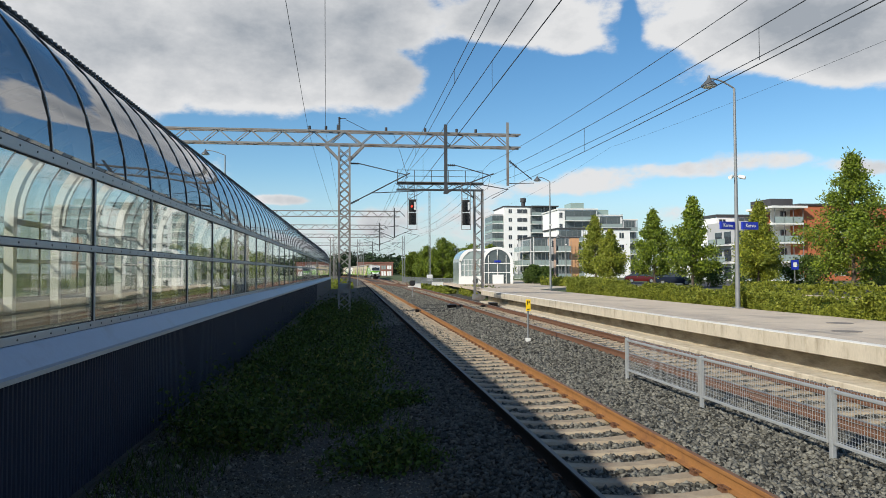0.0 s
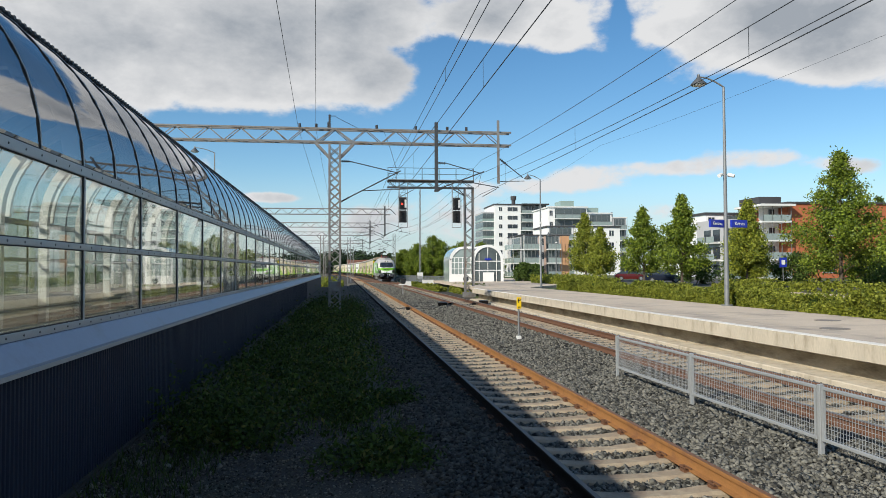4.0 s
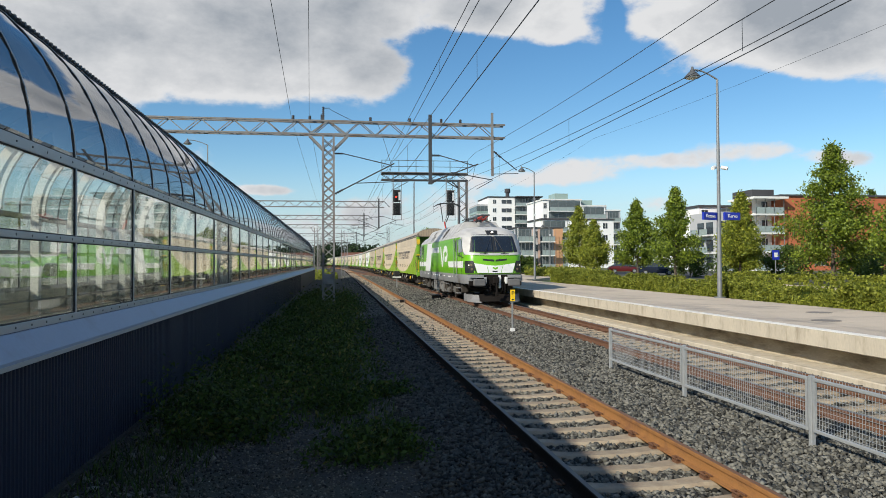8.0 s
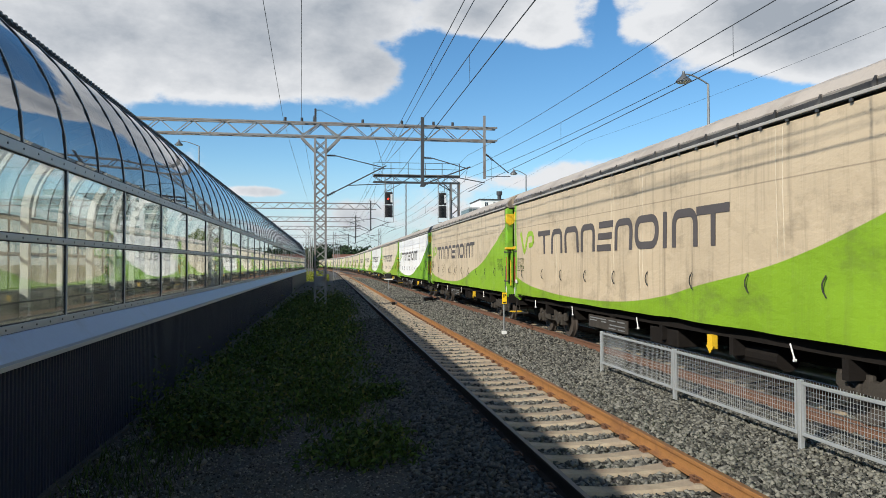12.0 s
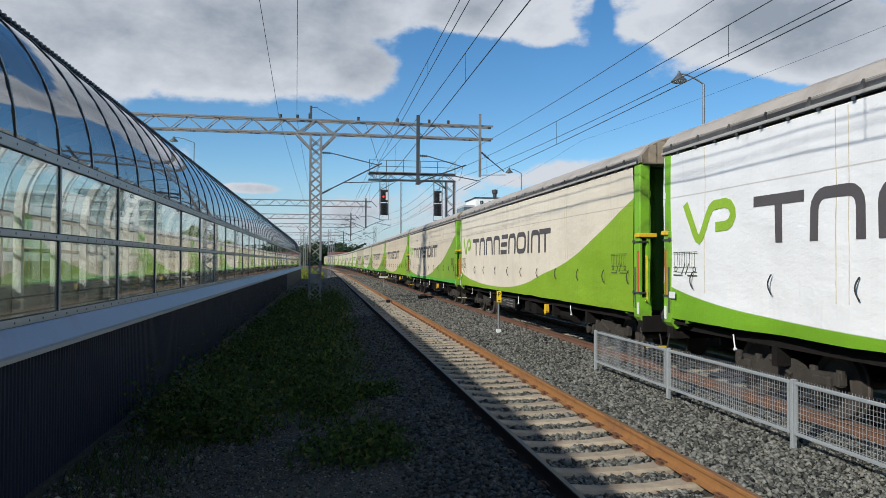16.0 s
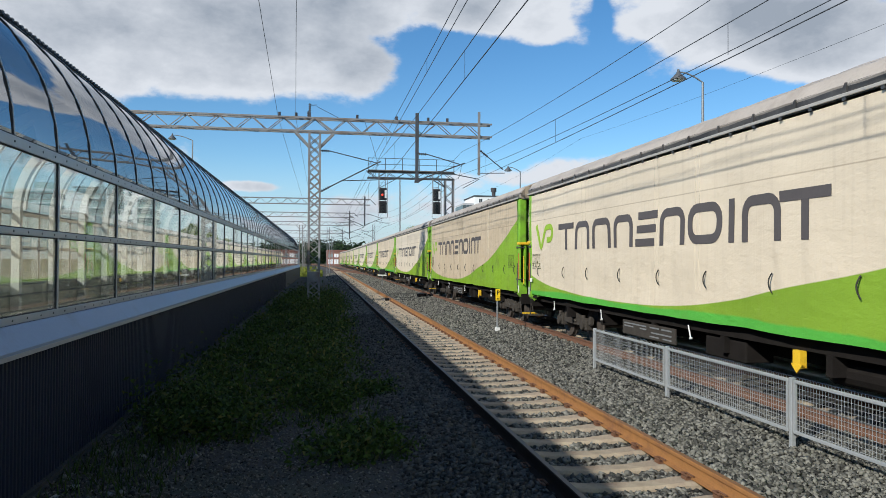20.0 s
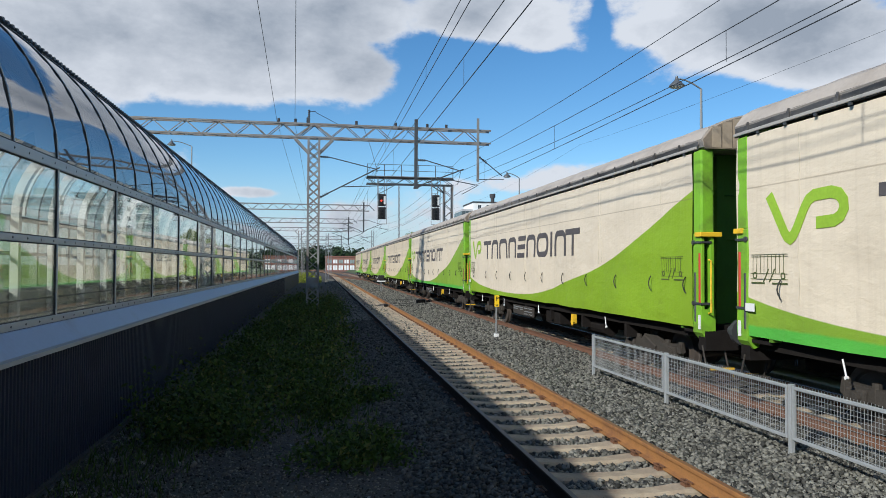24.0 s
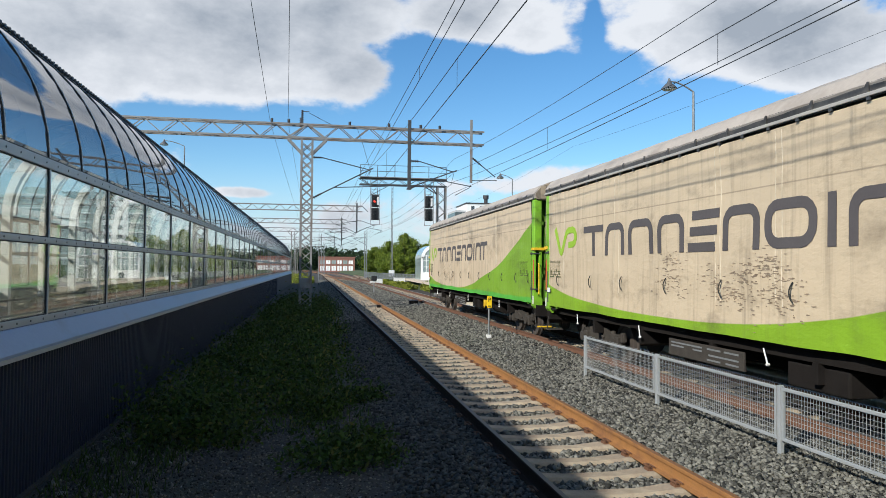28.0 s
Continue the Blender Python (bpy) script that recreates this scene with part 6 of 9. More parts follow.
    for sx in (-1, 1):
        for y in (-7.0, -5.9, -1.35, 3.5, 8.2, 9.3):
            g = Geo().box(*sorted((sx * 1.05, sx * 1.36)), y - 0.13, y + 0.13, 0.52, 1.02, 0, 0.02)
            part("sand_box", g, M_BOGIE, e)
            part("sand_pipe", Geo().path([(sx * 1.2, y, 0.45), (sx * 1.0, y + 0.1, 0.2), (sx * 0.85, y + 0.15, 0.08)], 0.025, 6), M_UNDER, e)
        for z in (0.45, 0.72):
            for y in (-6.28, 8.48):
                g = Geo().box(*sorted((sx * 1.28, sx * 1.5)), y - 0.26, y + 0.26, z, z + 0.035)
                part("step", g, M_LOCO_SOLE, e)
        part("air_pipe", Geo().path([(sx * 1.38, -3.2, 0.84), (sx * 1.4, 0.0, 0.87), (sx * 1.38, 3.2, 0.84)], 0.025, 6), M_BUFFER, e)
    for sx in (-1, 1):
        for y in (-5.3, -3.55, -1.8, 4.05, 5.8, 7.55):
            g = Geo()
            g.tube((sx * 1.3, y, 0.42), (sx * 1.3, y, 1.03), 0.075, 10)
            g.tube((sx * 1.25, y + 0.2, 0.6), (sx * 1.25, y + 0.8, 0.5), 0.05, 8)
            part("damper", g, M_BOGIE, e)
    # small marks along the solebar, as plain bars
    g = Geo()
    for d, w_, z in ((15.9, 0.2, 1.33), (13.9, 0.6, 1.33), (11.2, 0.55, 1.32), (9.5, 1.5, 1.31), (8.6, 0.5, 1.31), (6.6, 0.6, 1.31), (4.6, 0.9, 1.31), (3.9, 0.12, 1.34)):
        y = at(d)
        k = 0.0
        while k < w_:
            g.box(-1.5135, -1.508, y + k, y + k + 0.032, z - 0.03, z + 0.03)
            k += 0.058
    for d in (10.6, 10.3, 9.9, 9.6):
        g.box(-1.5135, -1.508, at(d), at(d) + 0.07, 1.14, 1.20)
    part("markings", g, M_LABEL_WHITE, e, "small white markings as plain bars")
    for d in (12.45, 8.45, 7.95):
        g = Geo().tube((-1.50, at(d), 1.32), (-1.52, at(d), 1.32), 0.075, 14)
        part("filler_cap", g, M_LOCO_DARK, e)
    # roof gear: the rear current collector up, the front one folded
    g = Geo()
    rng = random.Random(3)
    for y in np.arange(-5.6, -3.3, 0.30):
        x = rng.uniform(-0.5, 0.5)
        for q in range(4):
            g.tube((x, y, 4.18 + 0.06 * q), (x, y, 4.215 + 0.06 * q), 0.075, 8)
        g.tube((x, y, 4.15), (x, y, 4.46), 0.035, 6)
    for x in (-0.45, 0.45):
        g.tube((x, -5.9, 4.24), (x, -3.2, 4.28), 0.03, 8)
    g.path([(-0.4, -5.9, 4.2), (0.2, -5.0, 4.34), (-0.3, -4.2, 4.30), (0.5, -3.0, 4.24)], 0.022, 6)
    part("roof_equipment", g, M_DARK_STEEL, e, "dark insulators and cables")
    g = Geo()
    for x in (-0.26, 0.26):
        g.tube((x, at(4.5), 4.27), (x * 0.5, at(2.25), 4.47), 0.05, 8)
    g.tube((-0.3, at(3.4), 4.36), (0.3, at(3.4), 4.36), 0.03, 8)
    part("folded_collector", g, M_RED, e, "red folded current collector")
    g = Geo()
    for x in (-0.2, 0.2):
        g.tube((x * 0.6, at(2.25), 4.52), (x * 1.6, at(5.2), 4.46), 0.03, 8)
    g.tube((-0.22, at(2.22), 4.50), (0.22, at(2.22), 4.50), 0.05, 8)
    part("folded_arm", g, M_DARK_STEEL, e)
    g = Geo()
    for d in (5.1, 5.4):
        g.path([(-0.7, at(d), 4.38), (-0.5, at(d), 4.48), (0.5, at(d), 4.48), (0.7, at(d), 4.38)], 0.03, 6)
    part("folded_head", g, M_DARK_STEEL, e)
    lower = Geo().tube((0, at(15.7), 4.2), (0, at(16.5), 4.98), 0.06, 8)
    part("collector_arm", lower, M_RED, e, "red lower arm")
    g = Geo()
    for x in (-0.12, 0.12):
        g.tube((x, at(16.5), 4.98), (x * 4, at(15.3), 6.28), 0.032, 8)
    g.tube((0, at(16.45), 5.02), (0.3, at(15.0), 6.2), 0.018, 6)
    g.tube((0, at(15.3), 4.2), (0, at(16.4), 4.92), 0.02, 6)
    for d in (15.15, 15.5):
        g.path([(-0.98, at(d), 6.05), (-0.72, at(d), 6.20), (-0.5, at(d), 6.30), (0.5, at(d), 6.30), (0.72, at(d), 6.20), (0.98, at(d), 6.05)], 0.03, 6)
    for x in (-0.62, 0.62):
        g.box(x - 0.1, x + 0.1, at(15.1), at(15.55), 6.2, 6.26)
    part("collector_head", g, M_DARK_STEEL, e, "raised current collector head")
    # the cab and roof stand taller than the drawn sections above the waist
    for ob in e.children_recursive:
        if ob.type == "MESH":
            for v in ob.data.vertices:
                v.co.z += float(np.interp(v.co.z, [2.5, 3.85, 4.5, 6.2], [0.0, 0.11, 0.10, 0.0]))
    return e


loco = build_locomotive()
wagon = build_wagon()
wagons = [wagon] + [copy_thing(wagon, Matrix()) for _ in range(WAGON_COUNT - 1)]
for k, (ob, kind) in enumerate(zip(wagons, CONSIST)):
    words = TARP_WORDS[kind.split("_")[0]]
    extra = " and bright green hem" if "band" in kind else ""
    tagged(ob, "freight wagon with " + words + extra)
    for child in list(ob.children_recursive):
        base = child.name.split(".")[0]
        if base == "yellow_marking" and k > 4:
            bpy.data.objects.remove(child)
            continue
        if base in ("tarpaulin", "far_tarpaulin"):
            slot = child.material_slots[0]
            slot.link = "OBJECT"
            slot.material = TARPS[kind]
build_stains(wagons[20], 8, 1.4, -0.6, 1.45, 2.3, 420)
build_stains(wagons[20], 15, 2.8, 1.9, 1.75, 2.3, 130)
build_stains(wagons[3], 4, 5.5, 0.5, 1.55, 2.2, 260)
build_stains(wagons[21], 9, 6.8, 2.6, 1.55, 2.25, 260)

# ---- lineside: overhead line, signals, fence, lamps ----
M_INSULATOR = node_material("dark_insulator", (0.035, 0.03, 0.03), 0.4, spread=0.1)
M_SIGNAL_BLACK = node_material("signal_black", (0.012, 0.012, 0.013), 0.6, spread=0.05)
M_RED_LIGHT = lamp_glow("red_signal_light", (1.0, 0.06, 0.03), 1.6)
M_BLUE_SIGN = node_material("blue_sign_enamel", (0.012, 0.03, 0.36), 0.35, spread=0.03, bump=0.0)
M_SIGN_YELLOW = node_material("yellow_sign", (0.85, 0.56, 0.01), 0.45, spread=0.03, bump=0.0)
M_SIGN_BLACK = node_material("sign_black", (0.01, 0.01, 0.01), 0.5, spread=0.02, bump=0.0)
M_LAMP_SHADE = node_material("grey_lamp_shade", (0.11, 0.115, 0.12), 0.4, metal=0.3, spread=0.05)


def lattice_mast(g, x, y, z0, z1, w, d, step=0.55, leg=0.045, crossed=False):
    for sx in (-1, 1):
        for sy in (-1, 1):
            g.box(x + sx * w / 2 - leg, x + sx * w / 2 + leg, y + sy * d / 2 - leg, y + sy * d / 2 + leg, z0, z1)
    z, k = z0 + 0.3, 0
    while z + step < z1:
        s = 1 if k % 2 else -1
        for sy in (-1, 1):
            g.bar((x - s * w / 2, y + sy * d / 2, z), (x + s * w / 2, y + sy * d / 2, z + step), 0.03, 0.05)
            if crossed:
                g.bar((x + s * w / 2, y + sy * d / 2, z), (x - s * w / 2, y + sy * d / 2, z + step), 0.025, 0.045)
        for sx in (-1, 1):
            g.bar((x + sx * w / 2, y - s * d / 2, z), (x + sx * w / 2, y + s * d / 2, z + step), 0.03, 0.05)
        z += step
        k += 1


def lattice_beam(g, x0, x1, y, z0, z1, d, step=0.85, leg=0.045):
    for z in (z0, z1):
        for sy in (-1, 1):
            g.box(x0, x1, y + sy * d / 2 - leg, y + sy * d / 2 + leg, z - leg, z + leg)
    x, k = x0, 0
    while x + step <= x1 + 0.01:
        a, b = (z0, z1) if k % 2 else (z1, z0)
        for sy in (-1, 1):
            g.bar((x, y + sy * d / 2, a), (x + step, y + sy * d / 2, b), 0.03, 0.045)
        for z in (z0, z1):
            s = 1 if k % 2 else -1
            g.bar((x, y - s * d / 2, z), (x + step, y + s * d / 2, z), 0.03, 0.03)
        x += step
        k += 1


def insulator(g, p, q, mat=1):
    p, q = Vector(p), Vector(q)
    g.tube(p, q, 0.035, 8, mat=mat)
    n = 5
    for k in range(n):
        c = p.lerp(q, (k + 0.5) / n)
        d = (q - p).normalized() * 0.02
        g.tube(c - d, c + d, 0.075, 10, mat=mat)


def cantilever(parent, x, y, z_top, z_low, wire_x, wire_z, carrier_z):
    """The hinged bracket that holds the wires: tie, strut, steady arm."""
    s = 1 if wire_x > x else -1
    g = Geo()
    reach = wire_x + s * 0.25
    insulator(g, (x, y, z_top), (x + s * 0.55, y, z_top - 0.01))
    g.tube((x + s * 0.55, y, z_top), (wire_x - s * 0.1, y, carrier_z + 0.15), 0.028, 8)
    insulator(g, (x, y, z_low), (x + s * 0.55, y, z_low + 0.30))
    g.tube((x + s * 0.55, y, z_low + 0.30), (wire_x + s * 0.1, y, carrier_z + 0.25), 0.036, 8)
    mid = Vector((x + s * 1.2, y, z_low + 0.66))
    g.tube(mid, (reach + s * 0.7, y, wire_z + 0.55), 0.026, 8)
    g.tube((reach + s * 0.6, y, wire_z + 0.5), (wire_x, y, wire_z + 0.03), 0.018, 6)
    g.tube((wire_x - s * 0.05, y, carrier_z + 0.2), (wire_x - s * 0.25, y, wire_z + 0.55), 0.012, 5)
    part("cantilever", g, [M_DARK_STEEL, M_INSULATOR], parent, "bracket with dark insulators")


def build_portal(y, x_mast=-0.42, x_end=9.55, x_left=-14.0, detail=True, lift=0.0):
    p = thing("catenary_portal", "galvanised lattice portal carrying the overhead wires", "portal", (0, 0, 0), group="catenary portals")
    g = Geo()
    lattice_mast(g, x_mast, y, -0.35, 9.12 + lift, 0.58, 0.56, 0.5, 0.055, detail)
    g.box(x_mast - 0.42, x_mast + 0.42, y - 0.4, y + 0.4, -0.5, -0.12)
    part("mast", g, M_FRAME_STEEL, p, "lattice mast")
    g = Geo()
    lattice_beam(g, x_left, x_end, y, 9.19 + lift, 9.92 + lift, 0.5)
    part("beam", g, M_FRAME_STEEL, p, "lattice crossbeam")
    for s in (-1, 1):
        for d in (-0.25, 0.25):
            g = Geo().bar((x_mast + s * 0.25, y + d, 8.3 + lift), (x_mast + s * 1.05, y + d, 9.14 + lift), 0.07, 0.12)
            part("knee_brace", g, M_FRAME_STEEL, p)
        g = Geo().bar((x_mast, y - 0.27, 9.92 + lift), (x_mast + s * 1.0, y - 0.27, 9.19 + lift), 0.05, 0.09)
        part("top_brace", g, M_FRAME_STEEL, p)
    if not detail:
        part("hanging_post", Geo().box(x_end - 0.8, x_end - 0.62, y - 0.35, y - 0.2, 6.4 + lift, 10.3 + lift), M_DARK_STEEL, p, "dark hanging post")
        part("end_stay", Geo().bar((x_end, y - 0.2, 9.92 + lift), (x_end + 0.7, y - 0.2, 9.2 + lift), 0.06, 0.08), M_DARK_STEEL, p)
        cantilever(p, x_end - 0.7, y - 0.3, 8.1, 6.6, x_end + 1.6, 6.3, 7.4)
        cantilever(p, x_end - 0.8, y - 0.3, 8.0, 6.5, x_end - 3.4, 6.3, 7.4)
        return p
    g = Geo()
    g.box(x_mast - 0.34, x_mast - 0.22, y - 0.1, y + 0.1, 9.8, 10.2)
    insulator(g, (x_mast - 0.28, y, 10.2), (x_mast - 0.28, y, 10.75))
    insulator(g, (x_mast - 0.36, y + 0.15, 9.85), (x_mast - 0.36, y + 0.15, 10.35))
    g.tube((x_mast - 0.28, y, 10.66), (x_mast + 0.1, y, 10.68), 0.02, 6)
    part("top_insulator", g, [M_DARK_STEEL, M_INSULATOR], p)
    for x in (-2.33, -1.43, 1.9, 4.1, 5.9, 7.0):
        g = Geo()
        insulator(g, (x, y, 9.97), (x, y, 10.22))
        part("insulator", g, [M_DARK_STEEL, M_INSULATOR], p)
    g = Geo()
    g.box(5.13, 5.31, y - 0.42, y - 0.26, 6.52, 10.38)
    g.box(5.10, 5.34, y - 0.45, y - 0.22, 6.48, 6.58)
    part("hanging_post", g, M_DARK_STEEL, p, "dark hanging post")
    g = Geo()
    g.box(8.71, 8.84, y - 0.40, y - 0.28, 6.98, 10.58)
    part("hanging_post", g, M_FRAME_STEEL, p, "slim grey hanging post")
    g = Geo()
    insulator(g, (8.86, y - 0.3, 8.4), (9.3, y - 0.3, 8.05))
    g.tube((9.3, y - 0.3, 8.05), (10.2, y - 0.3, 7.35), 0.03, 6)
    g.tube((8.7, y - 0.3, 7.1), (10.3, y - 0.3, 7.15), 0.02, 6)
    part("side_stay", g, [M_DARK_STEEL, M_INSULATOR], p)
    cantilever(p, x_mast + 0.25, y - 0.1, 8.15, 5.85, TRACK_1, 6.12, 7.4)
    cantilever(p, 5.2, y - 0.35, 8.1, 6.5, TRACK_2, 6.2, 7.4)
    g = Geo()
    g.box(x_mast - 0.3, x_mast + 0.3, y - 0.55, y - 0.28, 0.95, 1.5, 0, 0.02)
    part("switch_box", g, M_FRAME_STEEL, p, "grey switch box")
    g = Geo()
    pts = [(x_mast + 0.1, y, 10.6), (0.9, y, 10.0), (1.6, y, 9.85), (2.3, y, 9.95)]
    g.path(pts, 0.015, 5)
    g.path([(2.3, y, 9.9), (2.7, y, 8.8), (3.1, y, 7.4)], 0.012, 5)
    part("jumper_cable", g, M_WIRE, p)
    return p


def build_wires():
    spans = [(-20.0, 39.5), (39.5, 92.0), (92.0, 140.0), (140.0, 190.0), (190.0, 245.0), (245.0, 300.0)]

    def line(name, x0, z_top, z_mid, r, label, x_near=None, droppers=None, at=()):
        """A wire along the track from portal to portal; z at the portals and at mid-span. droppers: height of the wire below."""
        o = thing(name, label, "overhead wire", group="overhead wires")

        def height(y, a, b):
            f = (y - a) / (b - a)
            return z_top + (z_mid - z_top) * 4 * f * (1 - f)

        pts = []
        for a, b in spans:
            n = 24 if a == spans[0][0] else 8
            for k in range(0 if a == spans[0][0] else 1, n + 1):
                y = a + (b - a) * k / n
                x = x0 + (0 if x_near is None or y > 39.5 else (39.5 - y) * x_near)
                pts.append((x + bend(y), y, height(y, a, b)))
        g = Geo().loft([[(x + r * math.cos(q * 1.2566), y, z + r * math.sin(q * 1.2566)) for q in range(5)] for x, y, z in pts])
        part("wire", g, M_WIRE, o)
        if droppers is not None:
            for a, b in spans[:3]:
                ys = at if a == spans[0][0] else [a + (b - a) * k / 6 for k in range(1, 6)]
                for y in ys:
                    part("dropper", Geo().tube((x0, y, droppers), (x0, y, height(y, a, b)), 0.006, 4), M_WIRE, o)
        return o

    line("contact_wire", TRACK_1, 6.20, 6.18, 0.011, "thin dark contact wire above the track")
    line("carrier_wire", TRACK_1, 7.75, 6.80, 0.010, "thin dark carrier wire with droppers", droppers=6.18, at=(-6.0, 5.0, 15.45, 31.0))
    line("contact_wire", 2.60, 6.88, 6.92, 0.009, "thin dark contact wire of the overlapping span")
    line("carrier_wire", 2.60, 7.50, 7.26, 0.009, "thin dark carrier wire of the overlapping span", droppers=6.92, at=(-4.0, 7.0, 17.74, 29.0))
    line("contact_wire", TRACK_2, 6.42, 6.12, 0.011, "thin dark contact wire above the track")
    line("carrier_wire", TRACK_2, 7.58, 6.82, 0.010, "thin dark carrier wire with droppers", droppers=6.20, at=(-8.0, 2.3, 12.7, 23.1, 33.5))
    line("feeder_wire", TRACK_2, 8.35, 7.51, 0.009, "thin dark feeder wire above the track")
    line("feeder_wire", TRACK_2, 7.05, 6.25, 0.009, "thin dark feeder wire above the track")
    line("feeder_wire", -2.41, 9.98, 9.88, 0.010, "thin dark feeder wire beside the portal mast", x_near=0.0275)
    line("feeder_wire", -1.46, 9.98, 9.88, 0.010, "thin dark feeder wire beside the portal mast", x_near=0.036)
    line("lamp_cable", 15.0, 9.35, 8.55, 0.005, "thin cable strung above the platform")


def build_signal_gantry():
    y = 62.0
    s = thing("signal_gantry", "lattice signal gantry with a walkway and two hanging signals", "signal gantry")
    g = Geo()
    lattice_mast(g, 11.18, y, -0.4, 9.3, 0.72, 0.6, 0.6, 0.06)
    g.box(10.65, 11.7, y - 0.45, y + 0.45, -0.5, 0.1)
    part("mast", g, M_FRAME_STEEL, s, "lattice mast")
    g = Geo()
    lattice_beam(g, 3.9, 11.6, y, 9.36, 9.90, 0.7, 0.85, 0.05)
    for x in (9.7, 10.2):
        g.bar((x, y, 9.3), (10.9, y, 8.6), 0.06, 0.08)
    part("beam", g, M_DARK_STEEL, s, "dark lattice beam")
    g = Geo().box(3.9, 11.5, y - 0.9, y - 0.36, 9.92, 9.97)
    part("walkway", g, M_FRAME_STEEL, s)
    for x in (4.4, 5.3, 6.2, 7.1, 8.0, 8.9, 9.8):
        part("cross_tie", Geo().bar((x, y - 0.88, 9.94), (x, y + 0.35, 9.94), 0.05, 0.06), M_DARK_STEEL, s)
    for x in (5.20, 9.92):
        for d in (-0.25, 0.25):
            part("ladder_rail", Geo().box(x + d - 0.02, x + d + 0.02, y - 0.42, y - 0.38, 6.2, 9.9), M_FRAME_STEEL, s)
        for q in range(11):
            part("rung", Geo().tube((x - 0.25, y - 0.40, 6.5 + 0.3 * q), (x + 0.25, y - 0.40, 6.5 + 0.3 * q), 0.014, 5), M_FRAME_STEEL, s)
    for x in (3.92, 5.4, 6.9, 8.4, 9.9, 11.45):
        g = Geo().box(x - 0.025, x + 0.025, y - 0.9, y - 0.85, 9.95, 11.0)
        part("railing_post", g, M_DARK_STEEL, s)
    g = Geo()
    for z in (10.45, 10.98):
        g.tube((3.92, y - 0.88, z), (11.45, y - 0.88, z), 0.022, 6)
    part("railing", g, M_DARK_STEEL, s)
    for x, lit in ((5.20, True), (9.92, False)):
        sig = part("signal", Geo().box(x - 0.33, x + 0.33, y - 1.0, y - 0.94, 7.32, 8.38, 0, 0.06).box(x - 0.33, x + 0.33, y - 1.0, y - 0.94, 6.20, 7.26, 0, 0.06), M_SIGNAL_BLACK, s, "black signal head")
        for z in (8.1, 7.8, 7.55, 7.0, 6.7, 6.4):
            glow = lit and z == 7.8
            g = Geo().tube((x - 0.06, y - 1.03, z), (x - 0.06, y - 1.0, z), 0.085, 14)
            part("lamp", g, M_RED_LIGHT if glow else M_LOCO_DARK, sig)
            g = Geo()
            g.loft([[(x - 0.06 + 0.11 * math.cos(a), yy, z + 0.11 * math.sin(a)) for a in [math.pi * i / 8 for i in range(9)]] for yy in (y - 1.0, y - 1.22)], caps=False, closed=False)
            part("hood", g, M_SIGNAL_BLACK, sig)
        g = Geo().box(x + 0.14, x + 0.31, y - 1.012, y - 1.002, 7.5, 8.2)
        part("side_board", g, M_LABEL_WHITE, sig)
        g = Geo()
        for d in (-0.4, 0.4):
            g.box(x + d - 0.02, x + d + 0.02, y - 0.95, y - 0.91, 5.8, 9.9)
        for z in (5.8, 6.25, 8.4):
            g.box(x - 0.4, x + 0.4, y - 0.95, y - 0.91, z - 0.02, z + 0.02)
        part("hanger", g, M_FRAME_STEEL, s)


def build_fence():
    f = thing("mesh_fence", "low galvanised mesh fence between the tracks", "fence")
    x, z0, z1, step = 5.85, -0.02, 0.66, 3.27
    posts = [14.60 - step * k for k in range(5)]
    for k, y in enumerate(posts):
        g = Geo().box(x - 0.03, x + 0.03, y - 0.03, y + 0.03, -0.4, z1 + 0.01, 0, 0.006)
        part("post", g, M_FENCE, f)
        if k == len(posts) - 1:
            break
        a, b = y - 0.05, y - step + 0.05
        g = Geo()
        xx = x - 0.01
        for z in (z0 + 0.02, z1 - 0.03):
            g.box(xx - 0.02, xx + 0.02, b, a, z - 0.02, z + 0.02, 0, 0.005)
        for yy in (a - 0.02, b + 0.02):
            g.box(xx - 0.018, xx + 0.018, yy - 0.018, yy + 0.018, z0 + 0.02, z1 - 0.03)
        panel = part("panel_frame", g, M_FENCE, f)
        g = Geo()
        n = 62
        for i in range(1, n):
            yy = b + (a - b) * i / n
            g.tube((xx, yy, z0 + 0.02), (xx, yy, z1 + 0.02), 0.0028, 4, caps=False)
        for i in range(1, 12):
            z = z0 + (z1 - z0) * i / 12
            g.tube((xx + 0.005, b, z), (xx + 0.005, a, z), 0.0028, 4, caps=False)
        tagged(part("wire_mesh", g, M_FENCE, panel), kind="stuff")


def text_mesh(words, size, depth=0.004):
    c = bpy.data.curves.new("lettering", "FONT")
    c.body, c.size, c.extrude, c.align_x, c.align_y = words, size, depth, "CENTER", "CENTER"
    ob = bpy.data.objects.new("lettering", c)
    me = bpy.data.meshes.new_from_object(ob)
    bpy.data.objects.remove(ob)
    return me


def lettering(words, size, material, parent, m):
    me = text_mesh(words, size)
    me.materials.clear()
    me.materials.append(material)
    ob = new("lettering", me)
    ob.parent = parent
    ob.matrix_basis = m
    return ob


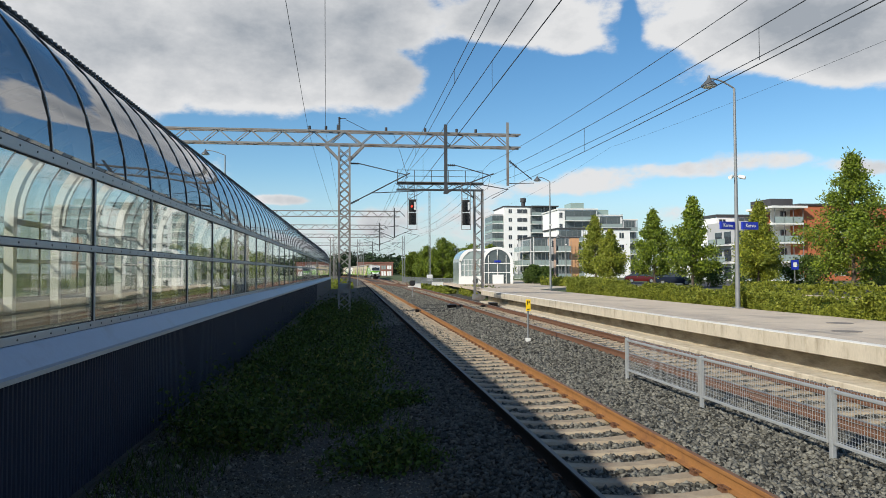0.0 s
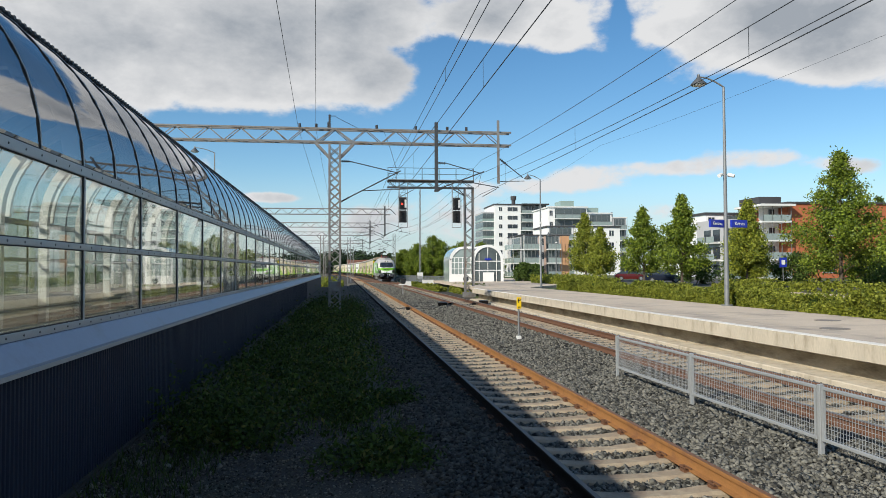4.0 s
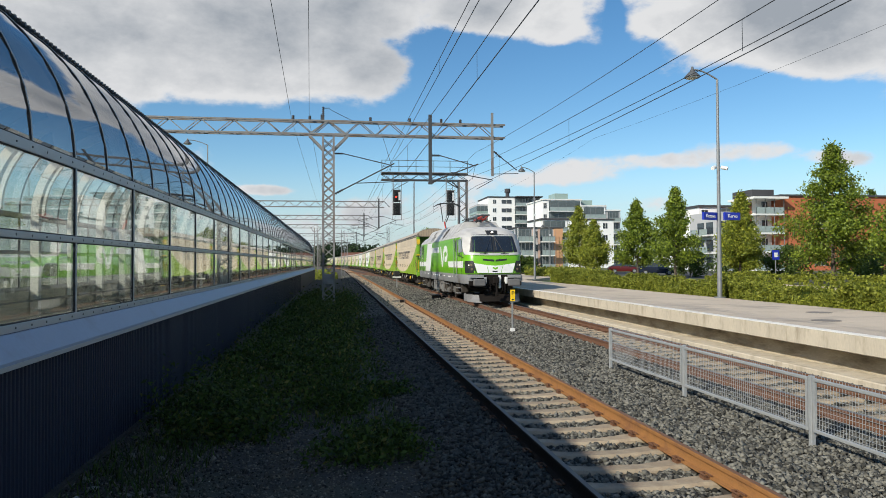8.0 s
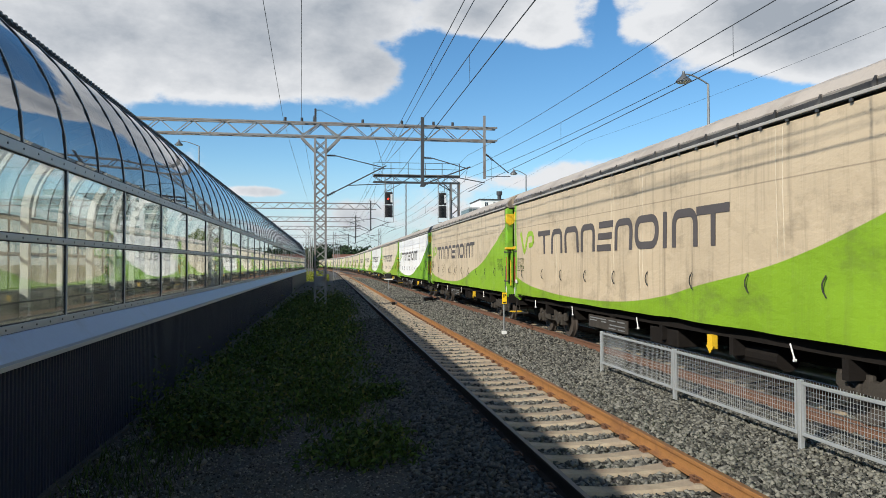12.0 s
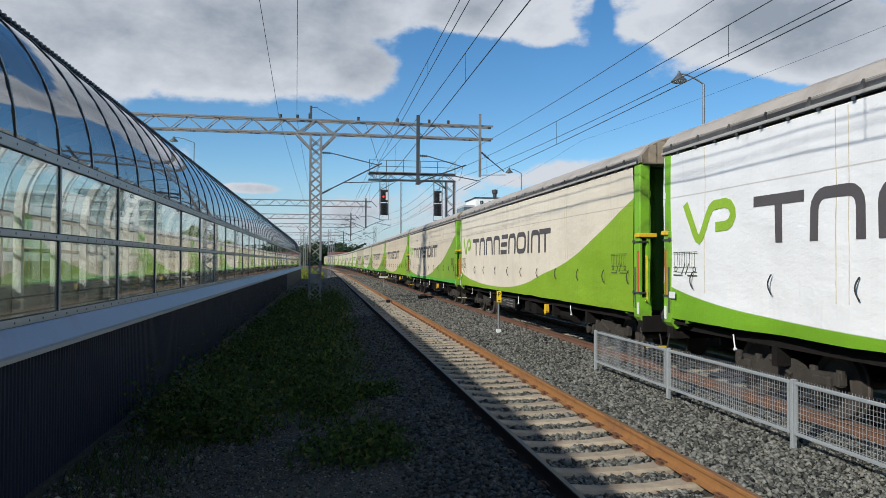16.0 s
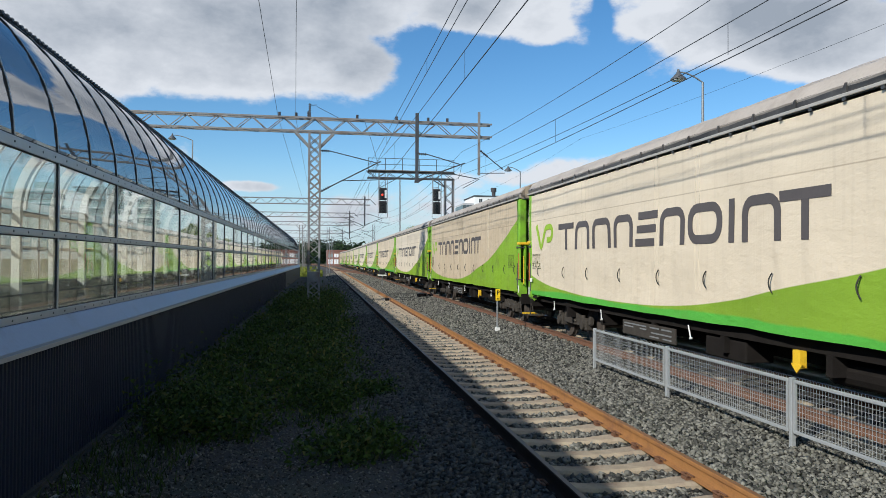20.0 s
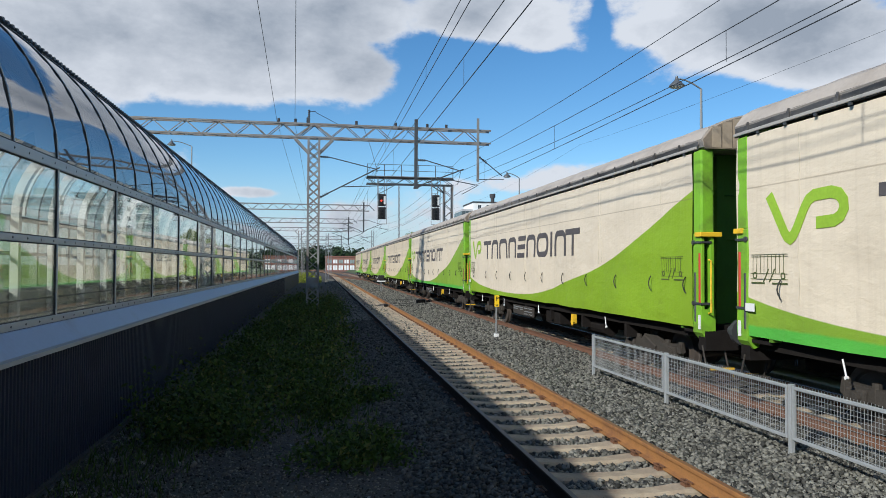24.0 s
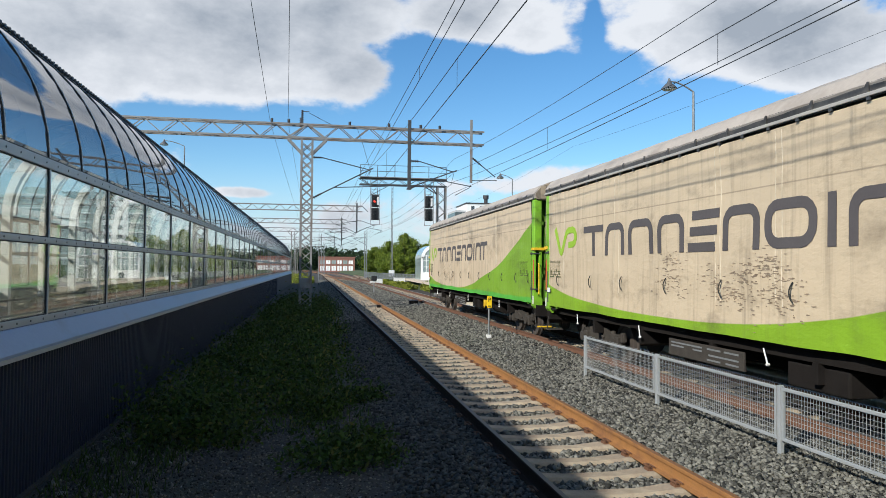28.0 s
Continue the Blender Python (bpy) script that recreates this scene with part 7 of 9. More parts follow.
def build_p_sign():
    s = thing("marker_sign", "yellow P marker on a slim grey post in the ballast", "sign", (5.80, 23.0, 0))
    g = Geo().box(-0.07, 0.07, -0.07, 0.07, -0.45, -0.10)
    part("foot", g, M_LABEL_WHITE, s)
    g = Geo().tube((0, 0, -0.2), (0, 0, 1.16), 0.032, 10)
    part("post", g, M_GALV, s)
    board = part("board", Geo().box(-0.075, 0.085, -0.05, -0.035, 0.80, 1.18, 0, 0.004), M_SIGN_YELLOW, s, "yellow board")
    lettering("P", 0.20, M_SIGN_BLACK, board, pose(0.005, -0.056, 1.06, 90, 0, 0))
    part("bar", Geo().box(-0.04, 0.05, -0.0555, -0.051, 0.84, 0.87), M_SIGN_BLACK, board)


def build_shunt_signal():
    s = thing("ground_signal", "small dwarf signal with a white plate beside the points", "signal", (5.6, 66.0, 0))
    part("post", Geo().tube((0, 0, -0.4), (0, 0, 0.75), 0.05, 8), M_GALV, s)
    part("plate", Geo().box(-0.4, 0.4, -0.05, 0.05, 0.68, 0.80), M_LABEL_WHITE, s)
    part("head", Geo().box(-0.25, 0.25, -0.15, 0.15, 0.85, 1.3, 0, 0.05), M_SIGNAL_BLACK, s)


def build_lamp(x, y, z, height, arm=-1.0, signs=False):
    s = thing("street_lamp", "tall grey platform lamp with a conical shade", "street lamp", (x, y, z), group="platform lamps")
    if signs:
        tagged(s, "tall grey platform lamp carrying station signs and cameras")
    g = Geo()
    g.tube((0, 0, 0), (0, 0, 0.05), 0.22, 16)
    g.tube((0, 0, 0.05), (0, 0, 1.2), 0.095, 14)
    g.tube((0, 0, 1.2), (0, 0, height), 0.085, 14, 0.045)
    part("pole", g, M_GALV, s, smooth=True)
    g = Geo()
    pts = [(0, 0, height - 0.1)] + [(arm * k * 0.105, 0, height + 0.36 * math.sin(k / 10 * 1.7)) for k in range(11)]
    g.path(pts, 0.032, 8)
    part("arm", g, M_GALV, s)
    hx, hz = pts[-1][0], pts[-1][2]
    g = Geo()
    prof = [(0.04, 0.12), (0.06, 0.02), (0.10, -0.06), (0.30, -0.26), (0.31, -0.30)]
    g.loft([[(hx + r * math.cos(2 * math.pi * i / 20), r * math.sin(2 * math.pi * i / 20), hz + dz) for i in range(20)] for r, dz in prof])
    part("shade", g, M_LAMP_SHADE, s, "conical grey shade", smooth=True)
    g = Geo().tube((hx, 0, hz - 0.30), (hx, 0, hz - 0.34), 0.25, 18)
    part("diffuser", g, M_LABEL_WHITE, s)
    if signs:
        for sx, words, turn in ((-1, "Kerava", -22), (1, "Kervo", 14)):
            g = Geo().box(-0.40, 0.40, -0.045, 0.045, -0.15, 0.15, 0, 0.01)
            b = part("station_sign", g, M_BLUE_SIGN, s, "blue station sign")
            b.matrix_basis = pose(sx * (0.10 + 0.40 * math.cos(radians(turn))), -0.02 - 0.35 * abs(math.sin(radians(turn))), 3.22, 0, 0, turn if sx > 0 else -turn)
            lettering(words, 0.20, M_LABEL_WHITE, b, pose(0, -0.05, 0, 90, 0, 0))
        for sx in (-1, 1):
            g = Geo()
            g.tube((0, 0, 5.15), (sx * 0.2, -0.03, 5.2), 0.02, 6)
            g.tube((sx * 0.14, 0.02, 5.17), (sx * 0.32, -0.14, 5.10), 0.075, 12)
            part("camera_housing", g, M_LABEL_WHITE, s, "white camera housing")
    else:
        g = Geo().box(-0.12, 0.12, -0.12, -0.06, 5.2, 5.35)
        part("bracket_box", g, M_LABEL_WHITE, s)
    return s


build_portal(39.5)
for yy, dx, lf in ((92.0, -3.3, 0.1), (118.0, -4.2, 0.0), (150.0, -3.0, 0.2), (195.0, -3.0, 0.2), (250.0, -5.0, 0.0)):
    build_portal(yy, (-12.0 if yy < 120 else -4.2) + bend(yy), 9.48 + dx + bend(yy), -40.0, False, lf)
build_wires()
build_signal_gantry()
build_fence()
build_p_sign()
build_shunt_signal()
build_lamp(14.95, 25.95, 0.64, 8.65, signs=True)
build_lamp(16.13, 56.3, 0.64, 8.85)
build_lamp(28.5, 92.0, 0.42, 6.2)
build_lamp(-9.72, 56.0, -0.33, 11.5, -1.4)
for yy, xx, hh in ((150.0, 10.9, 9.7), (128.0, 1.2, 8.0), (190.0, 2.8, 8.6)):
    m = thing("catenary_mast", "slim galvanised lattice mast beside the line", "mast", group="distant masts")
    g = Geo()
    lattice_mast(g, xx, yy, -0.4, hh, 0.45, 0.45, 0.8, 0.05)
    part("mast", g, M_GALV, m)
    g = Geo()
    g.tube((xx, yy, hh - 1.2), (xx - 2.6, yy, hh - 1.6), 0.04, 6)
    g.tube((xx, yy, hh - 2.8), (xx - 2.6, yy, hh - 1.6), 0.04, 6)
    part("bracket", g, M_DARK_STEEL, m)


pole = thing("radio_mast", "tall slim grey lattice mast behind the railing", "mast")
g = Geo()
lattice_mast(g, 14.04, 128.0, -0.4, 17.0, 0.24, 0.24, 0.6, 0.03)
part("mast", g, M_GALV, pole)
part("base_cabinet", Geo().box(13.5, 14.5, 127.4, 128.0, -0.4, 1.6, 0, 0.03), M_LABEL_WHITE, pole, "white cabinet at its foot")


def curved_rails(name, pts, label):
    """Two rails with sleepers along a bent line of (x, y) points."""
    t = thing(name, label, "railway track", kind="structure")

    def spot(f):
        k = min(int(f * (len(pts) - 1)), len(pts) - 2)
        u = f * (len(pts) - 1) - k
        return (pts[k][0] * (1 - u) + pts[k + 1][0] * u, pts[k][1] * (1 - u) + pts[k + 1][1] * u)

    for s in (-1, 1):
        rings = []
        for i in range(25):
            x, y = spot(i / 24)
            rings.append([(a, y, b - 0.003) for a, b in rail_outline(x + s * GAUGE_HALF)])
        rail = part("rail", Geo().loft(rings), M_RAIL_DARK, t, smooth=True)
    g = Geo()
    n = int((pts[-1][1] - pts[0][1]) / 0.62)
    for i in range(n):
        x, y = spot(i / n)
        g.box(x - 1.3, x + 1.3, y - 0.13, y + 0.13, -0.3, -0.186)
    tagged(part("sleepers", g, M_SLEEPER, t), kind="stuff")


curved_rails("crossover_track", [(7.85, 104), (7.5, 114), (6.6, 126), (5.0, 144), (3.9, 158), (3.3, 170), (3.12, 180)], "crossover between the two tracks with brown rails")
curved_rails("branch_track", [(7.85, 98), (8.1, 110), (9.0, 128), (10.4, 148), (11.6, 170), (12.4, 200)], "brown branch track leaving the second track")


def build_track_fittings():
    for x in (TRACK_2 - GAUGE_HALF, TRACK_2 + GAUGE_HALF, TRACK_1 + GAUGE_HALF):
        y = 45.3 if x > 5 else 40.8
        j = thing("rail_joint", "dark insulated rail joint with bolted plates", "rail joint", (x, y, 0), group="rail joints")
        for s in (-1, 1):
            part("fishplate", Geo().box(min(s * 0.018, s * 0.055), max(s * 0.018, s * 0.055), -0.5, 0.5, -0.14, -0.045, 0, 0.008), M_DARK_STEEL, j)
        part("bond_box", Geo().box(-0.28, -0.08, -0.2, 0.2, -0.24, -0.06, 0, 0.02), M_UNDER, j)
        for d in (-0.36, -0.12, 0.12, 0.36):
            part("bolt", Geo().tube((-0.07, d, -0.09), (0.07, d, -0.09), 0.018, 6), M_RAIL_DARK, j)
    pts = [(4.0, 40.8, -0.15), (4.5, 41.0, -0.14), (5.0, 41.5, -0.19), (5.65, 41.7, -0.21), (6.2, 42.6, -0.17), (6.7, 43.8, -0.15), (6.95, 45.0, -0.16)]
    c = thing("ballast_cable", "black cable lying across the ballast", "cable")
    part("sheath", Geo().path(pts, 0.035, 6), M_BLACK_RUBBER, c)
    for x, y in ((6.3, 44.6), (9.35, 46.5)):
        b = thing("track_box", "low dark trackside junction box", "track box", (x, y, -0.25), group="trackside boxes")
        part("body", Geo().box(-0.25, 0.25, -0.4, 0.4, 0, 0.26, 0, 0.03), M_UNDER, b)
        part("lid", Geo().box(-0.27, 0.27, -0.42, 0.42, 0.26, 0.30, 0, 0.01), M_DARK_STEEL, b)


build_track_fittings()

# ---- the far side: kiosk, buildings, cars, boxes ----
M_RENDER_WHITE = node_material("white_render", (0.80, 0.80, 0.79), 0.8, spread=0.04, scale=0.3, fine=5, bump=0.05)
M_RENDER_GREY = node_material("grey_render", (0.42, 0.42, 0.43), 0.8, spread=0.05, scale=0.3, fine=5, bump=0.05)
M_BRICK_RED = node_material("orange_red_brick", (0.42, 0.125, 0.055), 0.85, spread=0.08, scale=1.0, fine=14, bump=0.2, bump_scale=14)
M_BRICK_ORANGE = node_material("pale_orange_brick", (0.55, 0.30, 0.16), 0.85, spread=0.08, scale=1.0, fine=14, bump=0.2, bump_scale=14)
M_BRICK_DULL = node_material("dull_red_brick", (0.25, 0.115, 0.085), 0.85, spread=0.1, scale=1.0, fine=14, bump=0.2)
M_BRICK_PINK = node_material("pale_brick", (0.46, 0.33, 0.27), 0.85, spread=0.08, scale=1.0, fine=14, bump=0.2)
M_WINDOW = node_material("dark_window_glass", (0.035, 0.045, 0.055), 0.06, spread=0.1, scale=0.4, fine=2, bump=0.0, spec=0.8)
M_BALCONY_GLASS = node_material("balcony_glass", (0.27, 0.33, 0.32), 0.12, spread=0.15, scale=0.5, fine=3, bump=0.0, spec=0.7)
M_LOGGIA = node_material("shaded_loggia_glass", (0.085, 0.105, 0.11), 0.15, spread=0.3, scale=0.35, fine=2, bump=0.0, spec=0.6)
M_ROOF_DARK = node_material("dark_roof_felt", (0.05, 0.05, 0.055), 0.8, spread=0.1)
M_CAR_DARK = node_material("dark_blue_car_paint", (0.015, 0.02, 0.035), 0.2, spread=0.02, bump=0.0)
M_CAR_RED = node_material("dark_red_car_paint", (0.09, 0.014, 0.013), 0.25, spread=0.02, bump=0.0)
M_PANEL_GREEN = node_material("green_tinted_glass", (0.25, 0.33, 0.30), 0.1, spread=0.1, bump=0.0, spec=0.7)


def build_kiosk():
    k = thing("stair_kiosk", "white barrel-roofed glass kiosk over stairs on the platform", "kiosk")
    x0, x1, y0, y1, zb, ze = 15.55, 19.4, 84.0, 94.0, 0.64, 3.2
    cx, r = (x0 + x1) / 2, (x1 - x0) / 2

    def arcp(rad, n=16):
        return [(cx + rad * math.cos(math.pi * i / n), ze + rad * math.sin(math.pi * i / n)) for i in range(n + 1)]

    g = Geo()
    outer, inner = arcp(r), arcp(r - 0.32)
    v = [(x, y, z) for y in (y0, y0 + 0.35) for x, z in outer + inner]
    n = len(outer)
    f = []
    for i in range(n - 1):
        f += [(i, i + 1, n + i + 1, n + i), (2 * n + i, 2 * n + i + 1, 3 * n + i + 1, 3 * n + i), (i, i + 1, 2 * n + i + 1, 2 * n + i), (n + i, n + i + 1, 3 * n + i + 1, 3 * n + i)]
    g.add(v, f)
    g.box(x0, x0 + 0.32, y0, y0 + 0.35, zb, ze)
    g.box(x1 - 0.32, x1, y0, y0 + 0.35, zb, ze)
    part("front_arch", g, M_RENDER_WHITE, k, "white front arch")
    g = Geo()
    g.loft([[(x, y, z) for x, z in arcp(r - 0.05)] for y in (y0 + 0.3, y1)], caps=False, closed=False)
    part("vault", g, M_RENDER_WHITE, k, "white barrel roof", smooth=True)
    g = Geo()
    g.prism([(x0 + 0.3, zb + 0.02)] + [(x0 + 0.3, ze)] + arcp(r - 0.33)[::-1] + [(x1 - 0.3, zb + 0.02)], y0 + 0.12, y0 + 0.15)
    part("front_glazing", g, M_LOGGIA, k, "dark glazed front")
    g = Geo()
    for x in (x0 + 0.85, cx, x1 - 0.85):
        g.box(x - 0.03, x + 0.03, y0 + 0.05, y0 + 0.2, zb, ze + 0.9)
    for z in (ze - 0.1, ze - 1.2):
        g.box(x0 + 0.3, x1 - 0.3, y0 + 0.05, y0 + 0.2, z - 0.05, z + 0.05)
    g.box(cx - 0.05, cx + 0.05, y0 + 0.05, y0 + 0.2, ze, ze + r - 0.3)
    part("mullions", g, M_RENDER_WHITE, k)
    g = Geo().box(cx - 0.6, x1 - 1.2, y0 - 0.05, y0 + 0.1, zb, zb + 1.1)
    part("parapet", g, M_RENDER_WHITE, k)
    g = Geo().box(cx - 0.4, cx + 0.4, y0 - 0.06, y0 + 0.04, ze + 0.02, ze + 0.26, 0, 0.02)
    part("sign", g, M_BLUE_SIGN, k, "small blue sign")
    # the side wing with its rounded eave
    prof = [(12.9, 0.1), (12.9, 3.25)] + [(14.55 - 1.65 * math.cos(a), 3.25 + 1.65 * math.sin(a)) for a in (0.25, 0.5, 0.75, 1.0, 1.25, 1.57)] + [(16.0, 4.95), (16.0, 0.1)]
    wing = part("side_wing", Geo().prism(prof, y0 + 1.0, y0 + 6.0), M_BALCONY_GLASS, k, "glazed rounded side wing in a white frame")
    g = Geo().box(12.87, 16.0, y0 + 0.93, y0 + 1.02, 0.1, 1.55)
    part("low_wall", g, M_RENDER_WHITE, wing, "white low wall")
    rim = [(x, z) for x, z in prof[1:-1]]
    g = Geo()
    g.loft([[(x, y_, z), (x + 0.28 * (1 if x < 13.9 else 0.4), y_, z - (0.0 if z < 3.6 else 0.28))] for x, z in rim for y_ in (y0 + 0.92,)], caps=False, closed=False)
    g.box(12.89, 13.17, y0 + 0.92, y0 + 1.02, 1.5, 3.4)
    part("rim", g, M_RENDER_WHITE, wing, "white rounded frame")
    for x in np.arange(13.55, 15.9, 0.48):
        part("mullion", Geo().box(x - 0.03, x + 0.03, y0 + 0.94, y0 + 1.02, 1.55, 3.6), M_RENDER_WHITE, wing)
    for z in (2.2, 2.95, 3.55):
        part("mullion", Geo().box(13.1, 15.9, y0 + 0.945, y0 + 1.02, z - 0.03, z + 0.03), M_RENDER_WHITE, wing)
    g = Geo().tube((14.9, y0 + 0.90, 0.95), (14.9, y0 + 1.06, 0.95), 0.34, 20)
    part("round_opening", g, M_WINDOW, wing, "dark round opening")
    g = Geo()
    for x in (15.6, 16.5, 17.4):
        g.tube((x, y0 + 1.5, 5.0), (x, y0 + 1.5, 5.55), 0.03, 6)
    g.tube((15.4, y0 + 1.5, 5.5), (17.8, y0 + 1.5, 5.5), 0.03, 6)
    part("roof_railing", g, M_DARK_STEEL, k)


def build_house(name, label, x0, x1, y0, y1, z0, storeys, wall, roof, windows=(), balconies=(), side_windows=(), storey=3.0, base=0.42, parapet=0.4):
    """A block of flats. windows: (x from the left, width, sill, height) on each storey of the front; balconies: (x, width)."""
    h = thing(name, label, "apartment building")
    top = base + storeys * storey
    part("wall", Geo().box(x0, x1, y0, y1, base - 0.6, top), wall, h)
    part("roof", Geo().box(x0 - 0.25, x1 + 0.25, y0 - 0.25, y1 + 0.25, top, top + parapet), roof, h)
    for s in range(storeys):
        z = base + s * storey
        for x, w, sill, hh in windows:
            win = part("window", Geo().box(x0 + x, x0 + x + w, y0 - 0.05, y0 + 0.02, z + sill, z + sill + hh), M_WINDOW, h)
            g = Geo()
            g.box(x0 + x - 0.06, x0 + x + w + 0.06, y0 - 0.08, y0 - 0.01, z + sill - 0.08, z + sill)
            g.box(x0 + x + w / 2 - 0.03, x0 + x + w / 2 + 0.03, y0 - 0.08, y0 - 0.02, z + sill, z + sill + hh)
            part("frame", g, M_LABEL_WHITE, win)
        for y, w, sill, hh in side_windows:
            part("window", Geo().box(x0 - 0.05, x0 + 0.02, y0 + y, y0 + y + w, z + sill, z + sill + hh), M_WINDOW, h)
        for x, w, d in balconies:
            b = part("balcony", Geo().box(x0 + x, x0 + x + w, y0 - d, y0, z - 0.12, z + 0.10), M_LABEL_WHITE, h)
            part("recess", Geo().box(x0 + x + 0.1, x0 + x + w - 0.1, y0 - 0.07, y0 - 0.01, z + 0.1, z + storey - 0.25), M_LOGGIA, b)
            g = Geo()
            g.box(x0 + x, x0 + x + w, y0 - d, y0 - d + 0.04, z + 0.1, z + 1.15)
            part("glass_front", g, M_BALCONY_GLASS, b)
            for i in range(5):
                xx = x0 + x + w * i / 4
                part("balcony_post", Geo().box(xx - 0.035, xx + 0.035, y0 - d - 0.02, y0 - d + 0.05, z + 0.1, z + storey - 0.13), M_GALV, b)
            part("handrail", Geo().box(x0 + x, x0 + x + w, y0 - d - 0.025, y0 - d + 0.055, z + 1.15, z + 1.22), M_GALV, b)
    return h, top


def build_buildings():
    h, top = build_house("apartment_building", "tall white apartment block with glazed balconies and a flue", 54.5, 64.3, 250, 268, 0, 8, M_RENDER_WHITE, M_ROOF_DARK,
                         windows=((1.7, 1.2, 0.9, 1.4), (4.9, 3.7, 0.9, 1.4)), balconies=((9.8, 4.8, 1.8), (14.7, 4.8, 1.8)), storey=3.13)
    bay = part("glazed_bay", Geo().box(50.6, 54.5, 251.0, 266.0, 0, top - 2.4), M_RENDER_GREY, h, "glazed corner bay with green-tinted panes")
    for q in range(7):
        z = 0.5 + q * 3.13
        part("slab_edge", Geo().box(50.4, 54.5, 250.6, 251.0, z, z + 0.3), M_LABEL_WHITE, bay)
        for k in range(5):
            part("pane", Geo().box(50.42, 50.52, 251.2 + 2.9 * k, 253.95 + 2.9 * k, z + 0.32, z + 1.2), M_PANEL_GREEN, bay)
            part("pane", Geo().box(50.44, 50.52, 251.2 + 2.9 * k, 253.95 + 2.9 * k, z + 1.26, z + 3.1), M_LOGGIA, bay)
        for k in range(3):
            part("pane", Geo().box(50.5 + 1.33 * k, 51.75 + 1.33 * k, 250.7, 250.8, z + 0.32, z + 1.2), M_PANEL_GREEN, bay)
            part("pane", Geo().box(50.5 + 1.33 * k, 51.75 + 1.33 * k, 250.72, 250.8, z + 1.26, z + 3.1), M_LOGGIA, bay)
    part("balcony_core", Geo().box(64.3, 74.0, 250.2, 268, 0, top), M_RENDER_GREY, h)
    part("balcony_roof", Geo().box(64.3, 74.3, 247.8, 268.2, top, top + 0.4), M_ROOF_DARK, h)
    g = Geo().tube((62.6, 254, top), (62.6, 254, top + 3.0), 0.7, 12)
    g.tube((62.6, 254, top + 2.2), (62.6, 254, top + 3.6), 1.05, 12)
    part("chimney", g, M_ROOF_DARK, h, "dark flue")
    h, top = build_house("apartment_building", "white apartment block with stepped terraces and glass railings", 59.2, 70.8, 198, 215, 0, 6, M_RENDER_WHITE, M_LABEL_WHITE,
                         windows=((0.3, 0.9, 0.9, 1.5),), balconies=((1.8, 9.6, 1.6),), storey=3.25)
    part("roof_screen", Geo().box(63.5, 67.5, 200, 206, top + 0.4, top + 2.2), M_PANEL_GREEN, h)
    h, top = build_house("apartment_building", "lower white terrace block beside the stepped flats", 71.2, 78.3, 198, 215, 0, 5, M_RENDER_WHITE, M_LABEL_WHITE, balconies=((0.3, 6.4, 1.6),), storey=3.55)
    part("roof_screen", Geo().box(71.5, 75.0, 200, 206, top + 0.4, top + 2.0), M_PANEL_GREEN, h)
    h, top = build_house("apartment_building", "low grey wing of the stepped flats", 78.6, 82.8, 198, 215, 0, 5, M_RENDER_GREY, M_LABEL_WHITE, balconies=((0.3, 3.5, 1.6),), storey=3.3)
    part("vent", Geo().tube((79.5, 201, top + 0.3), (79.5, 201, top + 2.0), 0.3, 10), M_ROOF_DARK, h)
    h, top = build_house("apartment_building", "pale apartment block with brick piers and projecting glazed balconies", 38.6, 49.4, 150, 162, 0, 3, M_RENDER_GREY, M_ROOF_DARK,
                         windows=((4.2, 0.9, 0.9, 1.5),), balconies=((0.0, 3.7, 1.8), (5.6, 2.9, 1.8)), storey=3.0, parapet=0.25)
    for x, w_, m_ in ((42.5, 0.35, M_BRICK_PINK), (43.7, 0.5, M_BRICK_PINK), (47.3, 2.1, M_BRICK_ORANGE)):
        part("brick_pier", Geo().box(x, x + w_, 149.85, 150.0, -0.2, top), m_, h, "brick pier between the balconies")
    for q in range(3):
        z = 0.42 + q * 3.0
        b = part("balcony", Geo().box(36.9, 38.6, 150.4, 158.6, z - 0.12, z + 0.1), M_LABEL_WHITE, h)
        part("recess", Geo().box(38.52, 38.58, 150.8, 158.2, z + 0.1, z + 2.6), M_LOGGIA, b)
        part("glass_front", Geo().box(36.9, 36.95, 150.4, 158.6, z + 0.1, z + 1.15), M_BALCONY_GLASS, b)
        part("glass_end", Geo().box(36.95, 38.5, 150.4, 150.45, z + 0.1, z + 1.15), M_BALCONY_GLASS, b)
        for y in (150.4, 153.1, 155.8, 158.5):
            part("balcony_post", Geo().box(36.88, 36.97, y, y + 0.09, z + 0.1, z + 2.88), M_LABEL_WHITE, b)
    for x in (38.7, 42.2):
        part("corner_post", Geo().box(x, x + 0.16, 148.1, 148.26, -0.2, top), M_LABEL_WHITE, h)
    build_house("apartment_building", "plain white apartment block with small windows", 52.0, 71.4, 175, 188, 0, 4, M_RENDER_WHITE, M_ROOF_DARK,
                windows=((9.0, 1.8, 0.9, 1.4), (13.0, 1.2, 0.9, 1.4), (16.5, 1.2, 0.9, 1.4)), balconies=((0.4, 6.0, 1.6),), storey=3.1)
    h, top = build_house("apartment_building", "orange-red brick apartment block with corner balconies", 72.0, 92.0, 106, 120, 0, 4, M_BRICK_RED, M_ROOF_DARK,
                         windows=((6.0, 2.2, 0.9, 1.4),), storey=3.05, parapet=0.3)
